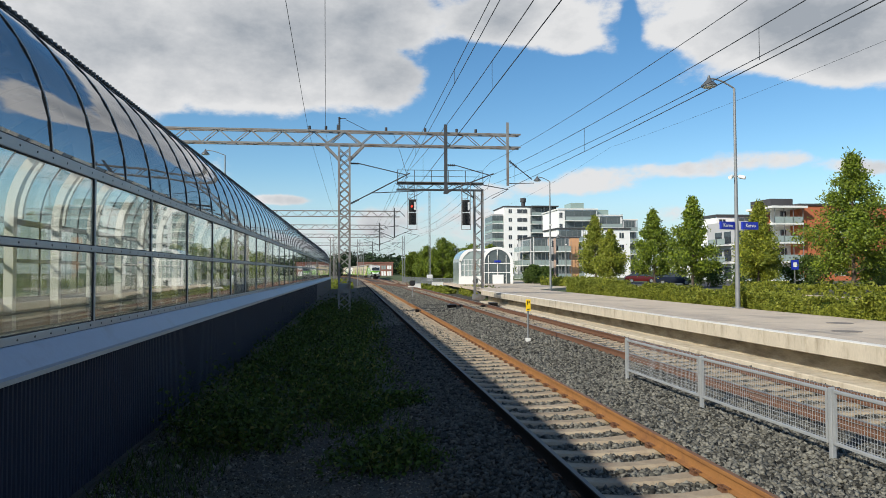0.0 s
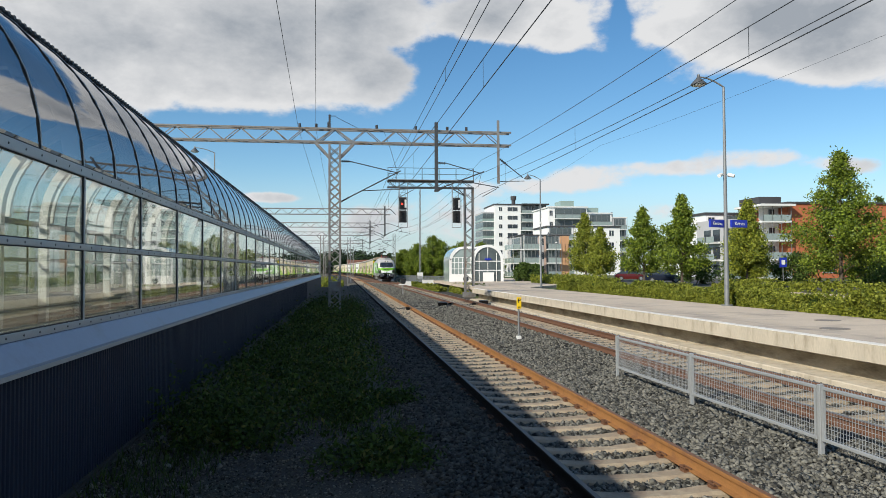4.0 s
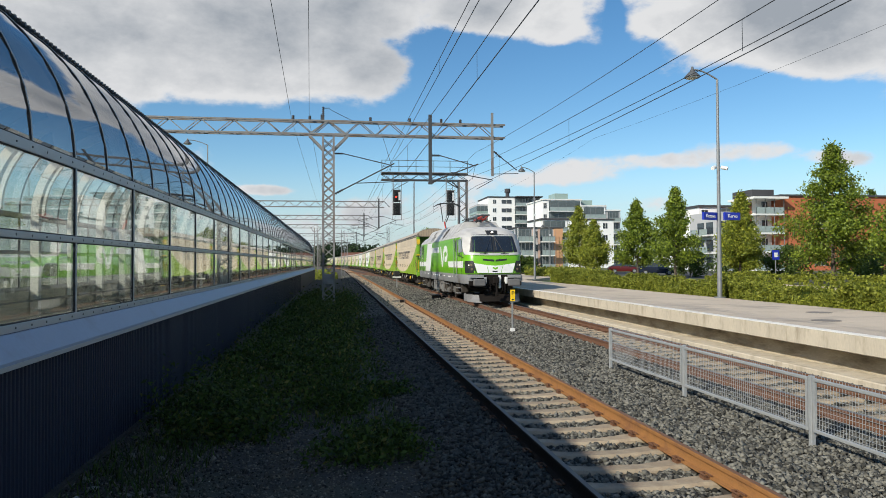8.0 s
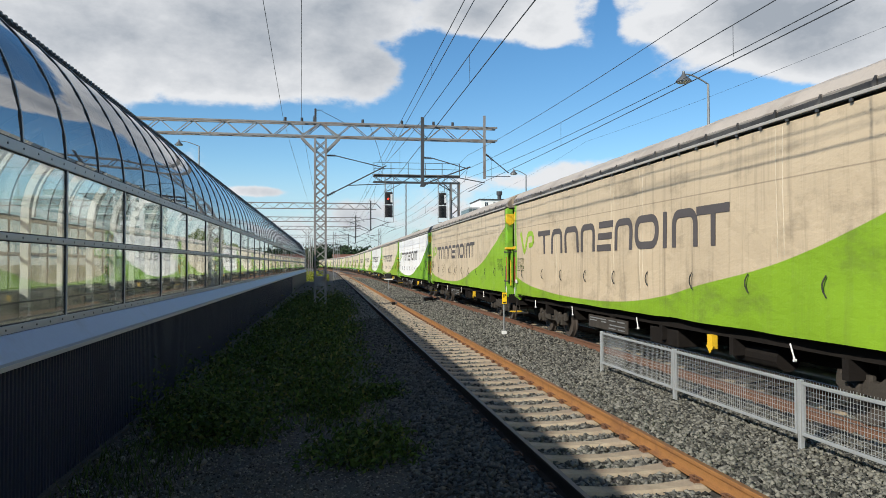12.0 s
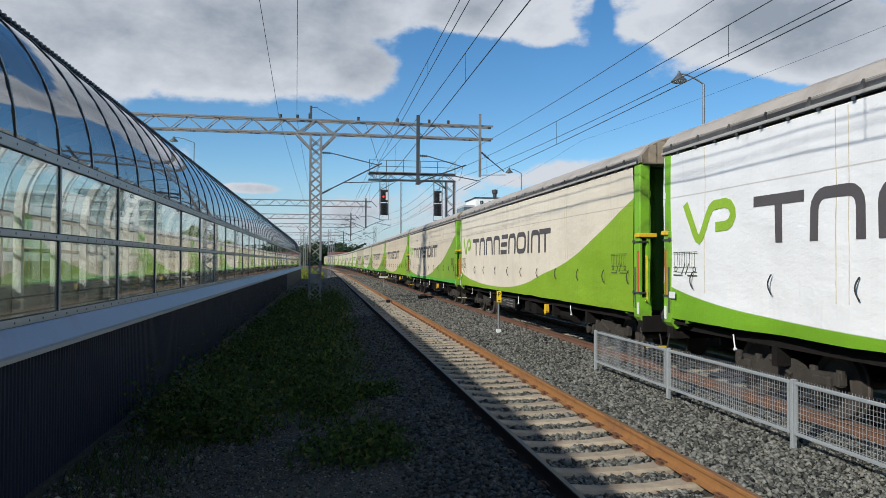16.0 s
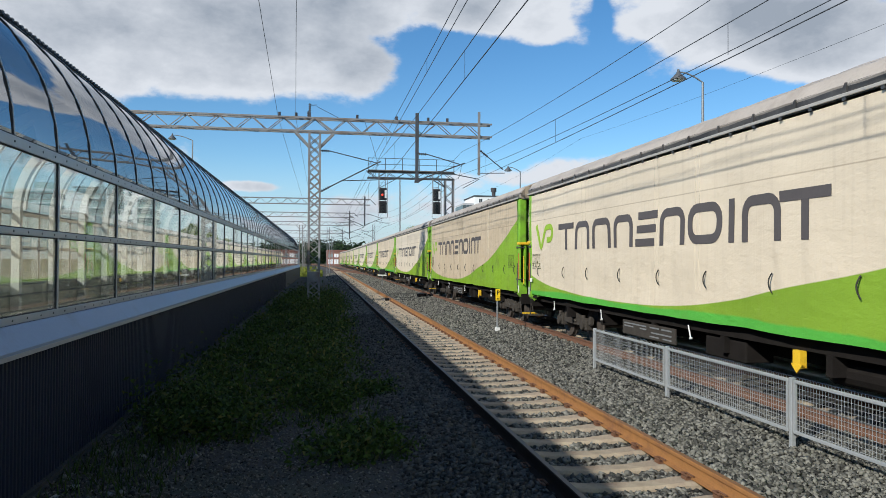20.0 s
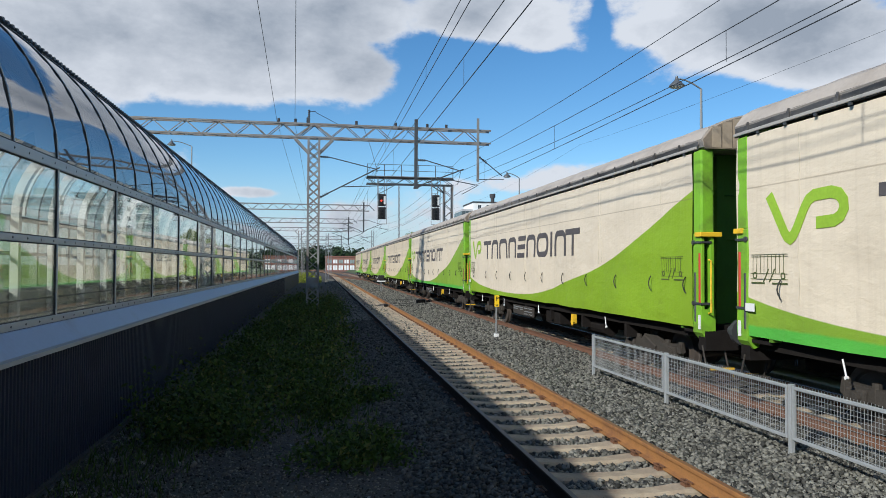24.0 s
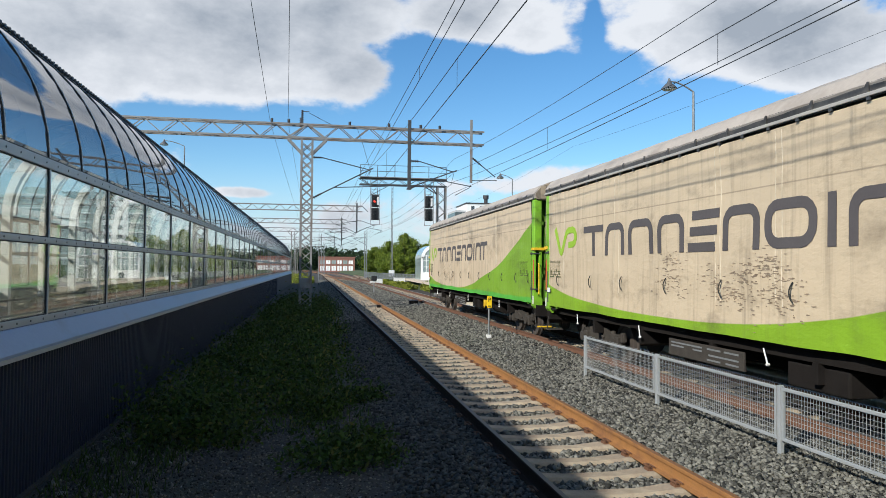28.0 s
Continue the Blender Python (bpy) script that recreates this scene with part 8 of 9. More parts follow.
    for s in range(4):
        z = 0.42 + s * 3.05
        b = part("balcony", Geo().box(67.0, 72.0, 105.0, 111.0, z - 0.12, z + 0.12), M_LABEL_WHITE, h)
        part("recess", Geo().box(68.5, 72.0, 108.5, 108.6, z + 0.1, z + 2.9), M_RENDER_WHITE, b)
        part("door", Geo().box(70.2, 71.2, 108.42, 108.48, z + 0.1, z + 2.3), M_WINDOW, b)
        part("glass_front", Geo().box(67.0, 72.0, 105.0, 105.05, z + 0.12, z + 1.15), M_BALCONY_GLASS, b)
        for x in (67.0, 68.6, 70.2, 71.9):
            part("balcony_post", Geo().box(x, x + 0.08, 105.0, 105.1, z + 0.12, z + 2.95), M_GALV, b)
    part("canopy", Geo().box(66.2, 72.3, 104.3, 112.0, top - 0.55, top - 0.2), M_LABEL_WHITE, h, "white balcony roof")
    wing = part("side_wing", Geo().box(63.5, 66.9, 111.0, 120.0, 0, top - 2.2), M_RENDER_GREY, h, "grey rendered side wing with glass balconies")
    for s in range(3):
        z = 0.42 + s * 3.0
        part("balcony", Geo().box(62.6, 66.4, 109.4, 111.0, z - 0.1, z + 0.1), M_LABEL_WHITE, wing)
        part("glass_front", Geo().box(62.6, 66.4, 109.4, 109.46, z + 0.1, z + 1.1), M_BALCONY_GLASS, wing)
        part("window", Geo().box(63.8, 66.2, 110.9, 110.98, z + 0.2, z + 2.4), M_WINDOW, wing)
        for y in (112.0, 115.0):
            part("window", Geo().box(63.42, 63.48, y, y + 2.2, z + 0.3, z + 2.3), M_WINDOW, wing)
            part("glass_front", Geo().box(62.2, 62.26, y - 0.2, y + 2.4, z + 0.05, z + 1.1), M_BALCONY_GLASS, wing)
            part("balcony", Geo().box(62.2, 63.5, y - 0.2, y + 2.4, z - 0.12, z + 0.05), M_LABEL_WHITE, wing)
    part("penthouse", Geo().box(69.5, 73.5, 110.0, 116.0, top + 0.3, top + 1.5), M_ROOF_DARK, h)
    build_house("apartment_building", "pale apartment block with brick panels and balconies", 66.4, 76.0, 122, 134, 0, 4, M_RENDER_WHITE, M_ROOF_DARK,
                windows=((0.5, 1.2, 0.9, 1.5),), balconies=((3.4, 4.6, 1.5),), storey=2.9)
    # red brick works far down the line
    h, top = build_house("brick_building", "red brick industrial building with pale window fields down the line", 2.4, 19.0, 330, 350, 0, 2, M_BRICK_DULL, M_BRICK_DULL,
                         windows=(), storey=3.3, base=-0.3, parapet=0.5)
    for q, (z, hh) in enumerate(((0.3, 2.2), (3.4, 1.7))):
        for k in range(6):
            win = part("window", Geo().box(3.2 + 2.6 * k, 5.2 + 2.6 * k, 329.9, 330.02, z, z + hh), M_RENDER_WHITE if q == 0 or k % 2 else M_BALCONY_GLASS, h, "pale window field")
            part("frame", Geo().box(4.14 + 2.6 * k, 4.26 + 2.6 * k, 329.86, 329.98, z, z + hh), M_BRICK_DULL, win)


def build_car(x, y, turn, paint, label):
    c = thing("parked_car", label, "car", (x, y, 0.42), turn)
    W = 1.78
    secs = [(-2.2, 0.35, 0.62), (-2.12, 0.28, 0.72), (-1.3, 0.25, 0.92), (-0.75, 0.25, 0.98), (1.35, 0.25, 1.0), (2.0, 0.28, 0.95), (2.2, 0.36, 0.75)]
    body = Geo().loft([[(-W / 2 + 0.06, y_, a), (-W / 2, y_, (a + b) / 2), (-W / 2 + 0.08, y_, b), (W / 2 - 0.08, y_, b), (W / 2, y_, (a + b) / 2), (W / 2 - 0.06, y_, a)] for y_, a, b in secs])
    part("body", body, paint, c, smooth=True)
    roof = [(-1.1, 0.95, 0.97), (-0.35, 0.97, 1.40), (0.3, 0.98, 1.46), (1.1, 0.98, 1.42), (1.95, 0.95, 0.98)]
    cab = Geo().loft([[(-W / 2 + 0.1, y_, a), (-W / 2 + 0.26, y_, b), (W / 2 - 0.26, y_, b), (W / 2 - 0.1, y_, a)] for y_, a, b in roof])
    part("cabin_glass", cab, M_WINDOW, c, smooth=True)
    part("roof", Geo().box(-W / 2 + 0.28, W / 2 - 0.28, -0.3, 1.1, 1.44, 1.475, 0, 0.015), paint, c)
    for sx in (-1, 1):
        for yy in (-1.35, 1.35):
            g = Geo().tube((sx * (W / 2 - 0.2), yy, 0.32), (sx * (W / 2 + 0.01), yy, 0.32), 0.32, 18)
            wheel = part("wheel", g, M_BLACK_RUBBER, c)
            part("rim", Geo().tube((sx * (W / 2 + 0.005), yy, 0.32), (sx * (W / 2 + 0.02), yy, 0.32), 0.2, 14), M_GALV, wheel)
        part("headlight", Geo().box(*sorted((sx * 0.45, sx * 0.8)), -2.2, -2.12, 0.62, 0.76, 0, 0.02), M_LABEL_WHITE, c)


def build_extras():
    for x, y, w_, h_, lab in ((11.6, 96.0, 1.5, 1.1, "white equipment cabinet beside the line"), (13.0, 98.0, 0.8, 1.0, "grey equipment cabinet beside the line"), (9.6, 104.0, 0.9, 0.8, "small white track box")):
        c = thing("equipment_cabinet", lab, "cabinet", (x, y, -0.36))
        part("body", Geo().box(-w_ / 2, w_ / 2, -0.4, 0.4, 0, h_, 0, 0.03), M_LABEL_WHITE if "white" in lab else M_GALV, c)
        part("lid", Geo().box(-w_ / 2 - 0.04, w_ / 2 + 0.04, -0.45, 0.45, h_, h_ + 0.06), M_GALV, c)
    f = thing("railing_fence", "pale steel railing fence along the far ramp", "fence")
    pts = [(10.6, 150.0), (11.5, 128.0), (12.6, 112.0), (15.5, 102.0)]
    for (xa, ya), (xb, yb) in zip(pts, pts[1:]):
        part("rail", Geo().bar((xa, ya, 1.1), (xb, yb, 1.1), 0.05, 0.06).bar((xa, ya, 0.2), (xb, yb, 0.2), 0.05, 0.06), M_GALV, f)
        for k in range(8):
            x, y = xa + (xb - xa) * k / 8, ya + (yb - ya) * k / 8
            part("post", Geo().box(x - 0.04, x + 0.04, y - 0.04, y + 0.04, -0.4, 1.15), M_GALV, f)
        g = Geo()
        for k in range(64):
            x, y = xa + (xb - xa) * k / 64, ya + (yb - ya) * k / 64
            g.tube((x, y, 0.2), (x, y, 1.1), 0.02, 4)
        tagged(part("bars", g, M_GALV, f), kind="stuff")
    build_car(38.0, 80.0, 70, M_CAR_DARK, "dark blue parked car behind the hedge")
    build_car(40.2, 95.0, 75, M_CAR_RED, "dark red parked car behind the hedge")
    part_road = Geo()
    part_road.box(24.0, 31.0, -40, 130, 0.35, 0.432)
    tagged(part("road", part_road, M_PAVING), "pale gravel path between the hedges", "path", kind="structure")
    g = Geo().box(34.5, 62.0, 20, 104, 0.35, 0.436)
    tagged(part("car_park", g, M_ASPHALT), "asphalt car park behind the trees", "car park", kind="structure")
    s = thing("parking_sign", "blue parking sign on a slim post", "sign", (33.8, 50.5, 0.42))
    part("post", Geo().tube((0, 0, 0), (0, 0, 2.5), 0.03, 8), M_GALV, s)
    part("board", Geo().box(-0.3, 0.3, -0.05, -0.03, 1.75, 2.5), M_BLUE_SIGN, s)
    part("symbol", Geo().box(-0.14, 0.14, -0.056, -0.052, 1.95, 2.3), M_LABEL_WHITE, s)


build_kiosk()
build_buildings()
build_extras()

# ---- plants ----
M_LEAF = stuff_material("linden_leaves", (0.045, 0.085, 0.010), (0.31, 0.39, 0.035), 0.5, 0.4, through_light=0.25)
M_LEAF_YELLOW = stuff_material("young_yellow_leaves", (0.08, 0.12, 0.012), (0.44, 0.46, 0.05), 0.5, 0.4, through_light=0.25)
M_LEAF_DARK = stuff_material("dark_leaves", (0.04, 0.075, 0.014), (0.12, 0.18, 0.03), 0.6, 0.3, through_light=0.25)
M_HEDGE = stuff_material("hedge_leaves", (0.09, 0.12, 0.012), (0.40, 0.42, 0.06), 0.6, 0.3, through_light=0.3)
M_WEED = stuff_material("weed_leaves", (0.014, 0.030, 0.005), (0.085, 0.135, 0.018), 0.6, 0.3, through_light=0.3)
M_WEED_PALE = stuff_material("withered_weed_leaves", (0.06, 0.065, 0.012), (0.22, 0.21, 0.06), 0.7, 0.2, through_light=0.3)
WEED_EDGE = WALL_X + 0.14
M_PINE = stuff_material("far_wood_leaves", (0.012, 0.028, 0.012), (0.035, 0.065, 0.022), 0.7, 0.2)
M_BARK = node_material("grey_brown_bark", (0.11, 0.085, 0.065), 0.9, spread=0.2, scale=6, fine=40, bump=0.6, bump_scale=30, stretch=(1, 1, 0.3))


def leaf_soup(centres, sizes, rng, long=1.6, droop=0.0):
    """Leaves as small folded lozenges, turned at random."""
    n = len(centres)
    d = rng.normal(0, 1, (n, 3))
    d[:, 2] -= droop
    d /= np.linalg.norm(d, axis=1)[:, None]
    e = rng.normal(0, 1, (n, 3))
    e -= d * (e * d).sum(1)[:, None]
    e /= np.linalg.norm(e, axis=1)[:, None]
    nrm = np.cross(d, e)
    s = sizes[:, None]
    tip, side = d * s * long / 2, e * s / 2
    fold = nrm * s * 0.18
    v = np.stack([centres - tip, centres + side + fold, centres + tip, centres - side + fold], 1).reshape(-1, 3)
    k = 4 * np.arange(n)[:, None]
    return v, np.concatenate([k + np.array([[0, 1, 2]]), k + np.array([[0, 2, 3]])]).reshape(-1, 3)


def build_tree(x, y, z, height, spread, seed, leaf=M_LEAF, label="young linden tree with an upright leafy crown", leaves=7000, bare=0.12, leaf_size=0.16, point=1.0):
    rng = np.random.default_rng(seed)
    t = thing("tree", label, "tree", (x, y, z), group="trees")
    g = Geo()
    lean = rng.normal(0, 0.02, 2)
    pts = [(lean[0] * h * height, lean[1] * h * height, h * height) for h in (0, 0.06, 0.2, 0.4, 0.6, 0.8, 0.95)]
    rad = [0.020, 0.014, 0.012, 0.010, 0.007, 0.004, 0.0015]
    for (a, ra), (b, rb) in zip(zip(pts, rad), zip(pts[1:], rad[1:])):
        g.tube(a, b, ra * height, 8, rb * height)
    tips, weight = [], []
    n_limb = 46
    for k in range(n_limb):
        h = bare + (0.97 - bare) * ((k + rng.random()) / n_limb)
        u = (h - bare) / (1 - bare)
        prof = (1 - u) ** point * min(1.0, (u + 0.10) / 0.28) ** 0.6 * 1.12
        reach = spread / 2 * max(0.10, prof) * rng.uniform(0.72, 1.12)
        a = k * 2.4 + rng.normal(0, 0.3)
        base = Vector((lean[0] * h * height, lean[1] * h * height, h * height))
        tip = base + Vector((math.cos(a) * reach, math.sin(a) * reach, reach * rng.uniform(0.15, 0.55)))
        g.tube(base - Vector((0, 0, 0.03 * height)), tip, 0.0035 * height, 5, 0.0008 * height, caps=False)
        for f in (0.45, 0.7, 1.0):
            p = base.lerp(tip, f)
            tips.append(tuple(p))
            weight.append(0.35 + reach * f)
    top = Vector((lean[0] * height, lean[1] * height, height * 0.97))
    for q in range(4):
        tips.append((top.x, top.y, height * (0.90 + 0.03 * q)))
        weight.append(0.25)
    part("trunk", g, M_BARK, t)
    tips, weight = np.array(tips), np.array(weight)
    pick = rng.choice(len(tips), leaves, p=weight / weight.sum())
    sig = 0.035 * spread + 0.095 * spread * np.clip(weight[pick] / weight.max(), 0.2, 1)
    c = tips[pick] + rng.normal(0, 1, (leaves, 3)) * (sig * 0.62)[:, None] * np.array([1, 1, 0.85])
    c[:, 2] = np.maximum(c[:, 2], bare * height * 0.75)
    v, f = leaf_soup(c, rng.uniform(0.6, 1.2, leaves) * leaf_size, rng, droop=0.3)
    part("crown", soup("crown", v, f, leaf), None, t, "leafy crown")
    return t


def leafy_bank(name, label, category, material, boxes, seed, density, leaf_size, kind="stuff"):
    """boxes: x0, x1, y0, y1, z0, height: leaves over the sides and top of a ragged body."""
    rng = np.random.default_rng(seed)
    C = []
    for x0, x1, y0, y1, z0, h in boxes:
        n = int(density * (y1 - y0))
        u = rng.uniform(0, 1, n)
        y = y0 + (y1 - y0) * rng.uniform(0, 1, n)
        w = x1 - x0
        bump = 0.16 * np.sin(y * 1.9 + x0) + 0.12 * np.sin(y * 0.77) + 0.13 * np.sin(y * 4.3 + 1.7 * np.sin(y * 0.31)) + 0.06 * np.sin(y * 9.7 + 2.0 * np.sin(y * 0.9))
        front = u < 0.5
        depth = np.abs(rng.normal(0, 0.10, n))
        x = np.where(front, x0 + depth + bump * 0.6, x0 + w * rng.uniform(0, 1, n))
        z = np.where(front, z0 + h * rng.uniform(0.02, 1.0, n) ** 0.8, z0 + h - depth * 0.7)
        z += bump * (z - z0) / h + rng.normal(0, 0.03, n)
        C.append(np.c_[x, y, z])
    c = np.concatenate(C)
    v, f = leaf_soup(c, rng.uniform(0.6, 1.3, len(c)) * leaf_size, rng)
    return tagged(new(name, soup(name, v, f, material)), label, category, kind=kind)


def build_plants():
    row = [(33.0, 93.0, 9.3, 5.0, M_LEAF_YELLOW), (32.4, 86.0, 7.0, 4.6, M_LEAF_YELLOW), (32.5, 73.0, 8.4, 4.9, M_LEAF), (32.3, 64.0, 8.8, 4.8, M_LEAF), (32.3, 53.0, 7.2, 4.0, M_LEAF_YELLOW),
           (33.2, 43.3, 9.6, 6.0, M_LEAF), (35.0, 37.5, 8.0, 6.0, M_LEAF), (33.0, 33.5, 9.0, 6.0, M_LEAF)]
    for k, (x, y, h, w, leaf) in enumerate(row):
        build_tree(x, y, 0.42, h, w, 20 + k, leaf, "young linden tree with a yellowish leafy crown" if leaf is M_LEAF_YELLOW else "young linden tree with an upright green crown",
                   leaves=26000 if y < 60 else 15000, leaf_size=0.115 if y < 60 else 0.15)
    far = [(16.0, 148, 7.6, 6.5), (18.6, 145, 9.4, 5.5), (20.8, 150, 8.4, 6.5), (23.5, 148, 7.2, 6.5), (13.6, 156, 6.6, 6.0), (27.5, 160, 8.6, 7.0), (31.0, 158, 8.4, 7.0), (36, 168, 7.0, 6.0)]
    for k, (x, y, h, w) in enumerate(far):
        build_tree(x, y, -0.2, h, w, 60 + k, M_LEAF, "broad green tree beside the far ramp", leaves=15000, bare=0.04, leaf_size=0.17, point=0.6)
    back = [(82, 122, 15.5, 7), (92, 122, 15.0, 8), (100, 112, 15.5, 8)]
    for k, (x, y, h, w) in enumerate(back):
        build_tree(x, y + 8, 0.4, h, w, 80 + k, M_LEAF_DARK, "tall dark tree behind the flats", leaves=4000, leaf_size=0.3)
    small = [(22.0, 84.0, 2.4, 2.8), (24.5, 88.0, 2.2, 3.0), (36.0, 60.0, 3.2, 4.0), (38.5, 56.0, 2.8, 4.2), (42.0, 52.0, 3.0, 4.4), (37.0, 70.0, 2.6, 4.0), (46.0, 54.0, 3.4, 4.6)]
    for k, (x, y, h, w) in enumerate(small):
        build_tree(x, y, 0.42, h, w, 100 + k, M_LEAF_DARK, "low dark green bush", leaves=4000, bare=0.02, leaf_size=0.14, point=0.6)
    leafy_bank("hedge", "yellow-green clipped hedge along the platform", "hedge", M_HEDGE, [(15.25, 17.0, -12, 40, 0.50, 0.56), (15.4, 17.2, 40, 46, 0.50, 0.66), (15.9, 17.4, 46, 52, 0.50, 0.72)], 3, 3000, 0.065)
    # darker leaves within the hedge give the shade between its outer leaves
    leafy_bank("hedge_core", "hedge core in darker leaves, standing in for inner shade", "hedge", M_LEAF_DARK, [(15.55, 16.9, -12, 46, 0.45, 0.40), (16.2, 17.2, 46, 51.5, 0.45, 0.50)], 4, 500, 0.12)
    leafy_bank("back_hedge", "second low hedge behind the path", "hedge", M_HEDGE, [(31.0, 33.0, 20, 56, 0.42, 0.6)], 5, 260, 0.13)
    leafy_bank("bank_bushes", "low yellow-green bushes at the platform's end", "bushes", M_HEDGE, [(11.6, 13.6, 64, 76, -0.35, 0.75), (20.5, 26, 66, 76, 0.4, 0.9), (10.4, 11.6, 78, 112, -0.4, 0.35)], 6, 300, 0.15)
    leafy_bank("grass_verge", "sunlit rough grass beside the track past the walkway", "grass", M_HEDGE, [(-7.5, 0.2, 103, 150, -0.4, 0.3), (-12.0, -1.5, 150, 230, -0.4, 0.3)], 16, 420, 0.14)
    # weeds beside the walkway
    rng = np.random.default_rng(11)
    spots = []
    for k in range(430):
        y = 9.9 + 40 * rng.random() ** 1.6
        left, right = -2.7 + 0.02 * (y - 8), -0.1 + 1.1 * min(1, (y - 8) / 12)
        x = rng.uniform(left, right)
        if y < 11.8 and x > -0.9 or y < 10.8 and x < -2.2:
            continue
        spots.append((x, y, rng.uniform(0.18, 0.68) ** 1.1 if y > 10 else rng.uniform(0.06, 0.2)))
    for x, y, n_, r_ in ((0.45, 8.9, 26, 0.45), (0.15, 12.2, 22, 0.45), (0.9, 13.2, 16, 0.35), (0.5, 9.5, 14, 0.3)):
        for k in range(n_):
            spots.append((x + rng.normal(0, r_ * 0.6), y + rng.normal(0, r_), rng.uniform(0.10, 0.26)))
    C, S = ([], []), ([], [])
    for x, y, h in spots:
        n = int(55 + 120 * h)
        rr = 0.10 + 0.35 * h
        c = rng.normal(0, 1, (n, 3)) * (rr, rr, 0)
        c[:, 2] = np.abs(rng.normal(0, 0.62, n)) * h
        c += (x, y, -0.30)
        c[:, 0] = np.where(c[:, 0] < WEED_EDGE, 2 * WEED_EDGE - c[:, 0], c[:, 0])
        pale = rng.random(n) < (0.3 if rng.random() < 0.25 else 0.05)
        size = rng.uniform(0.018, 0.05, n) * (1 + 0.02 * (y - 8))
        for bunch, pick in ((0, ~pale), (1, pale)):
            C[bunch].append(c[pick])
            S[bunch].append(size[pick])
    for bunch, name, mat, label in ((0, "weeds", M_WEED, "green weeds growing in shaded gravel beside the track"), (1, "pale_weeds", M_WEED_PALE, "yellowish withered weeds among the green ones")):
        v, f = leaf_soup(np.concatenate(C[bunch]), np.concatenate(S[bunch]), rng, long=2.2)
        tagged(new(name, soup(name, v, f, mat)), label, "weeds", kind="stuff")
    # grass blades among the weeds
    n = 15000
    y = 7.0 + 40 * rng.random(n) ** 1.7
    x = rng.uniform(-2.85, 1.0, n)
    keep = (np.sin(x * 2.1 + y * 0.7) + np.sin(y * 1.3 - x) + rng.normal(0, 0.7, n) > 0.5) & ((y > 10.5) | (x < -1.5))
    x, y = x[keep], y[keep]
    m = len(x)
    h = rng.uniform(0.05, 0.26, m)
    a = rng.uniform(0, 6.28, m)
    w_ = 0.006 + 0.0004 * y
    lean = rng.normal(0, 0.4, (m, 2)) * h[:, None]
    v = np.stack([np.c_[x - np.cos(a) * w_, y - np.sin(a) * w_, np.full(m, -0.33)], np.c_[x + np.cos(a) * w_, y + np.sin(a) * w_, np.full(m, -0.33)], np.c_[x + lean[:, 0], y + lean[:, 1], -0.33 + h]], 1).reshape(-1, 3)
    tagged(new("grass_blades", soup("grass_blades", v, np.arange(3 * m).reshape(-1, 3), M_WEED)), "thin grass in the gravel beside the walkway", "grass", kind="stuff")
    # woods on the skyline
    C, S = [], []
    for k in range(420):
        x, y = rng.uniform(-60, 120), rng.uniform(420, 520)
        h = rng.uniform(7, 13) + 3.0 * math.exp(-((x - 5) / 25) ** 2)
        c = rng.normal(0, 1, (90, 3)) * (2.0, 2.0, 0.25 * h)
        c[:, 2] = np.clip(c[:, 2], -0.45 * h, 0.45 * h)
        C.append(c + (x, y, h * 0.5))
        S.append(rng.uniform(0.8, 1.6, 90))
    v, f = leaf_soup(np.concatenate(C), np.concatenate(S), rng)
    tagged(new("far_woods", soup("far_woods", v, f, M_PINE)), "dark wooded skyline beyond the railway", "woods", kind="stuff")


build_plants()

# ---- loose stones ----
def ballast_height(x, y, rng):
    px = [0.55, 1.15, 1.75, 2.20, 2.36, 3.90, 4.05, 4.5, 5.4, 6.4, 6.95, 7.1, 8.6, 8.75, 9.25, 9.75]
    pz = [-0.40, -0.255, -0.165, -0.155, -0.235, -0.235, -0.155, -0.165, -0.235, -0.185, -0.165, -0.235, -0.235, -0.165, -0.205, -0.29]
    z = np.interp(x, px, pz) + rng.uniform(-0.03, 0.012, len(x))
    phase = np.abs(((y - SLEEPER_FIRST) / SLEEPER_STEP + 0.5) % 1.0 - 0.5) * SLEEPER_STEP
    keep = np.ones(len(x), bool)
    for c in (TRACK_1, TRACK_2):
        on = (np.abs(x - c) < 0.78) & (phase < 0.15)
        keep &= ~on | (rng.random(len(x)) < 0.01)
        keep &= np.abs(np.abs(x - c) - GAUGE_HALF) > 0.08
    return z, keep


def soil_height(x, y, rng):
    return np.full(len(x), -0.315) + rng.uniform(-0.01, 0.012, len(x)), np.ones(len(x), bool)


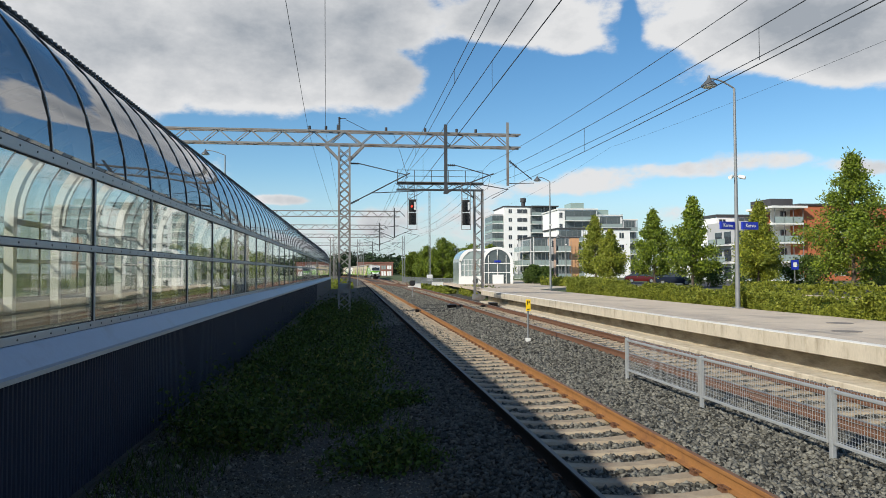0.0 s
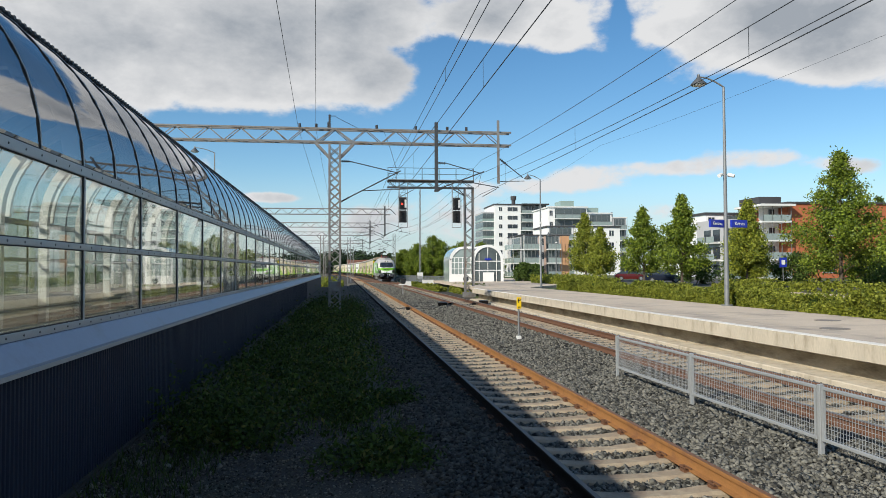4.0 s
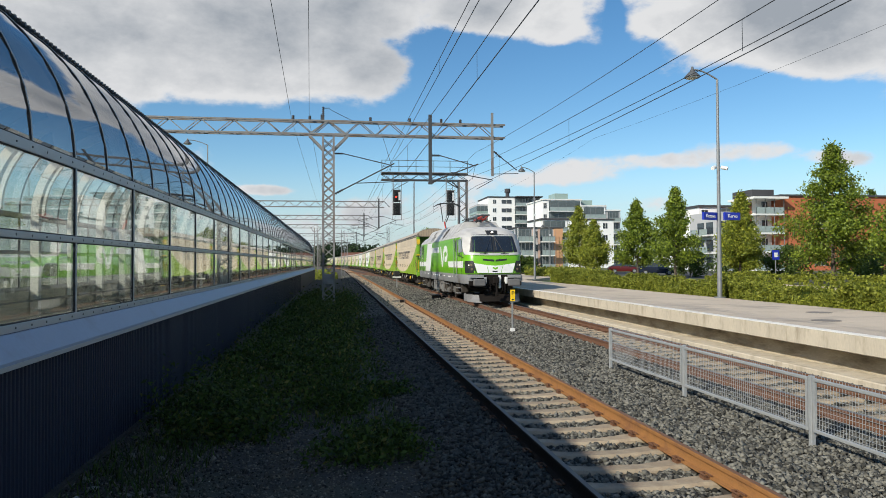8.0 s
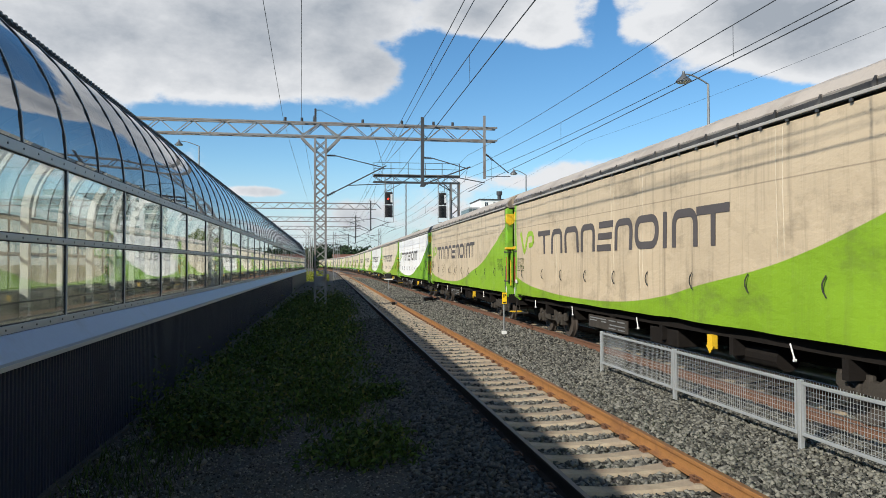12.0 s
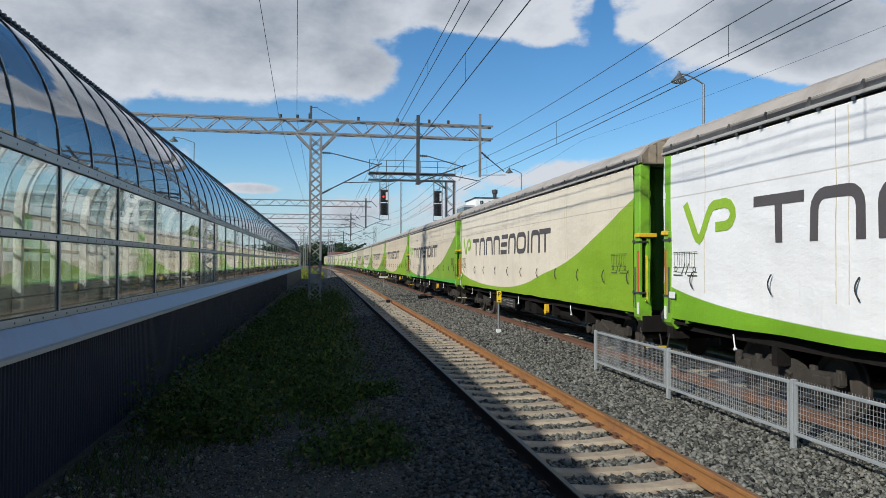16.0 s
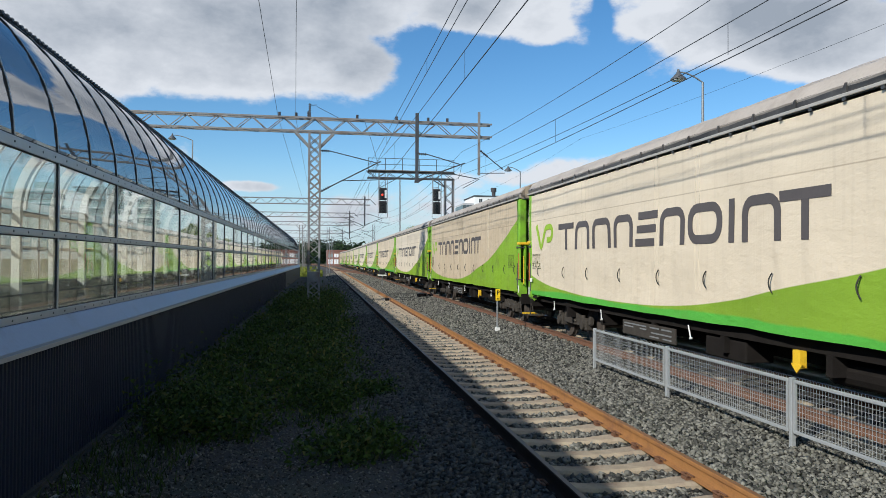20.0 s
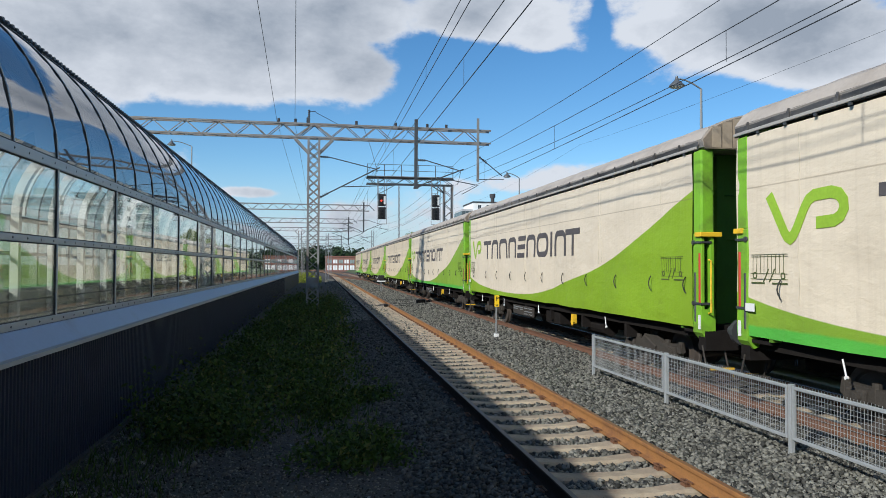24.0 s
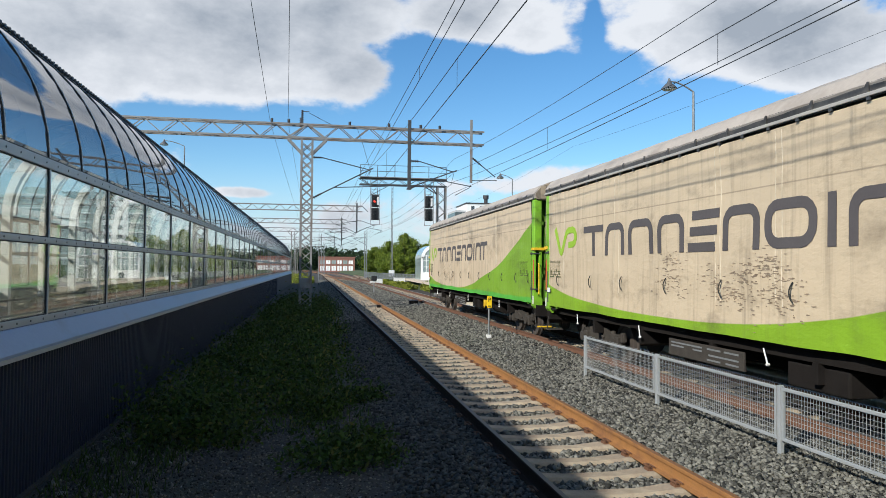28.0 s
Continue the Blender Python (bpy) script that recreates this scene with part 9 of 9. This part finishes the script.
scatter_stones("ballast_stones", [(2.25, 9.8, -12.0, 4.3, 9000, 0.03, 0.05, ballast_height), (2.25, 6.9, 4.3, 15.0, 42000, 0.022, 0.046, ballast_height), (2.25, 7.0, 15.0, 30.0, 20000, 0.032, 0.052, ballast_height), (6.9, 9.8, 6.0, 30.0, 14000, 0.03, 0.05, ballast_height),
               (1.0, 9.8, 30.0, 62.0, 26000, 0.042, 0.062, ballast_height), (0.8, 9.8, 62.0, 125.0, 15000, 0.06, 0.09, ballast_height)],
               M_STONES, "loose grey crushed stones between the tracks", 7)
M_SOIL_STONES = stuff_material("dark_soil_stones", (0.016, 0.014, 0.012), (0.22, 0.20, 0.168), 0.9, fine=50)
scatter_stones("soil_stones", [(-2.9, 1.3, 4.5, 14.0, 34000, 0.006, 0.020, soil_height), (-2.9, -1.5, 6.0, 12.0, 60, 0.03, 0.08, soil_height), (-2.0, 1.0, 5.0, 14.0, 120, 0.025, 0.05, soil_height)], M_SOIL_STONES, "fine dark gravel beside the walkway", 8)
# shoulder stones: ballast with the walkway's shade put into their colour
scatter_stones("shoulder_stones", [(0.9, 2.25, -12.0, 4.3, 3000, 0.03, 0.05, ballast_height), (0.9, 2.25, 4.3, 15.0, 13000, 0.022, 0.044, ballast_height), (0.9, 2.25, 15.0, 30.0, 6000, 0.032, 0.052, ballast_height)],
               stuff_material("shade_darkened_stones", (0.018, 0.017, 0.016), (0.13, 0.12, 0.105), 0.85, fine=50), "stones on the track shoulder, darkened in colour to deepen the shade", 9)
scatter_stones("pale_rubble", [(-2.6, 0.8, 5.5, 12.0, 45, 0.012, 0.03, soil_height), (-2.85, -2.1, 6.5, 9.0, 9, 0.04, 0.08, soil_height)],
               stuff_material("pale_rubble_bits", (0.12, 0.115, 0.105), (0.45, 0.43, 0.40), 0.85, fine=40), "pale bits of rubble on the dark gravel", 12)


def motions():
    """The train runs towards and past the camera at a steady pace along its track."""
    for ob, start in [(loco, LOCO_START)] + [(w, REAR_EDGE_START + PITCH_LENGTH * (k + 1) - 9.7) for k, w in enumerate(wagons)]:
        rows = []
        for step in range(0, 29, 2):
            y = start - SPEED * step
            rows.append((float(step), pose(TRACK_2 + bend(y), y, 0.0, 0, 0, -math.degrees(bend_turn(y)))))
        walk(ob, rows)


motions()
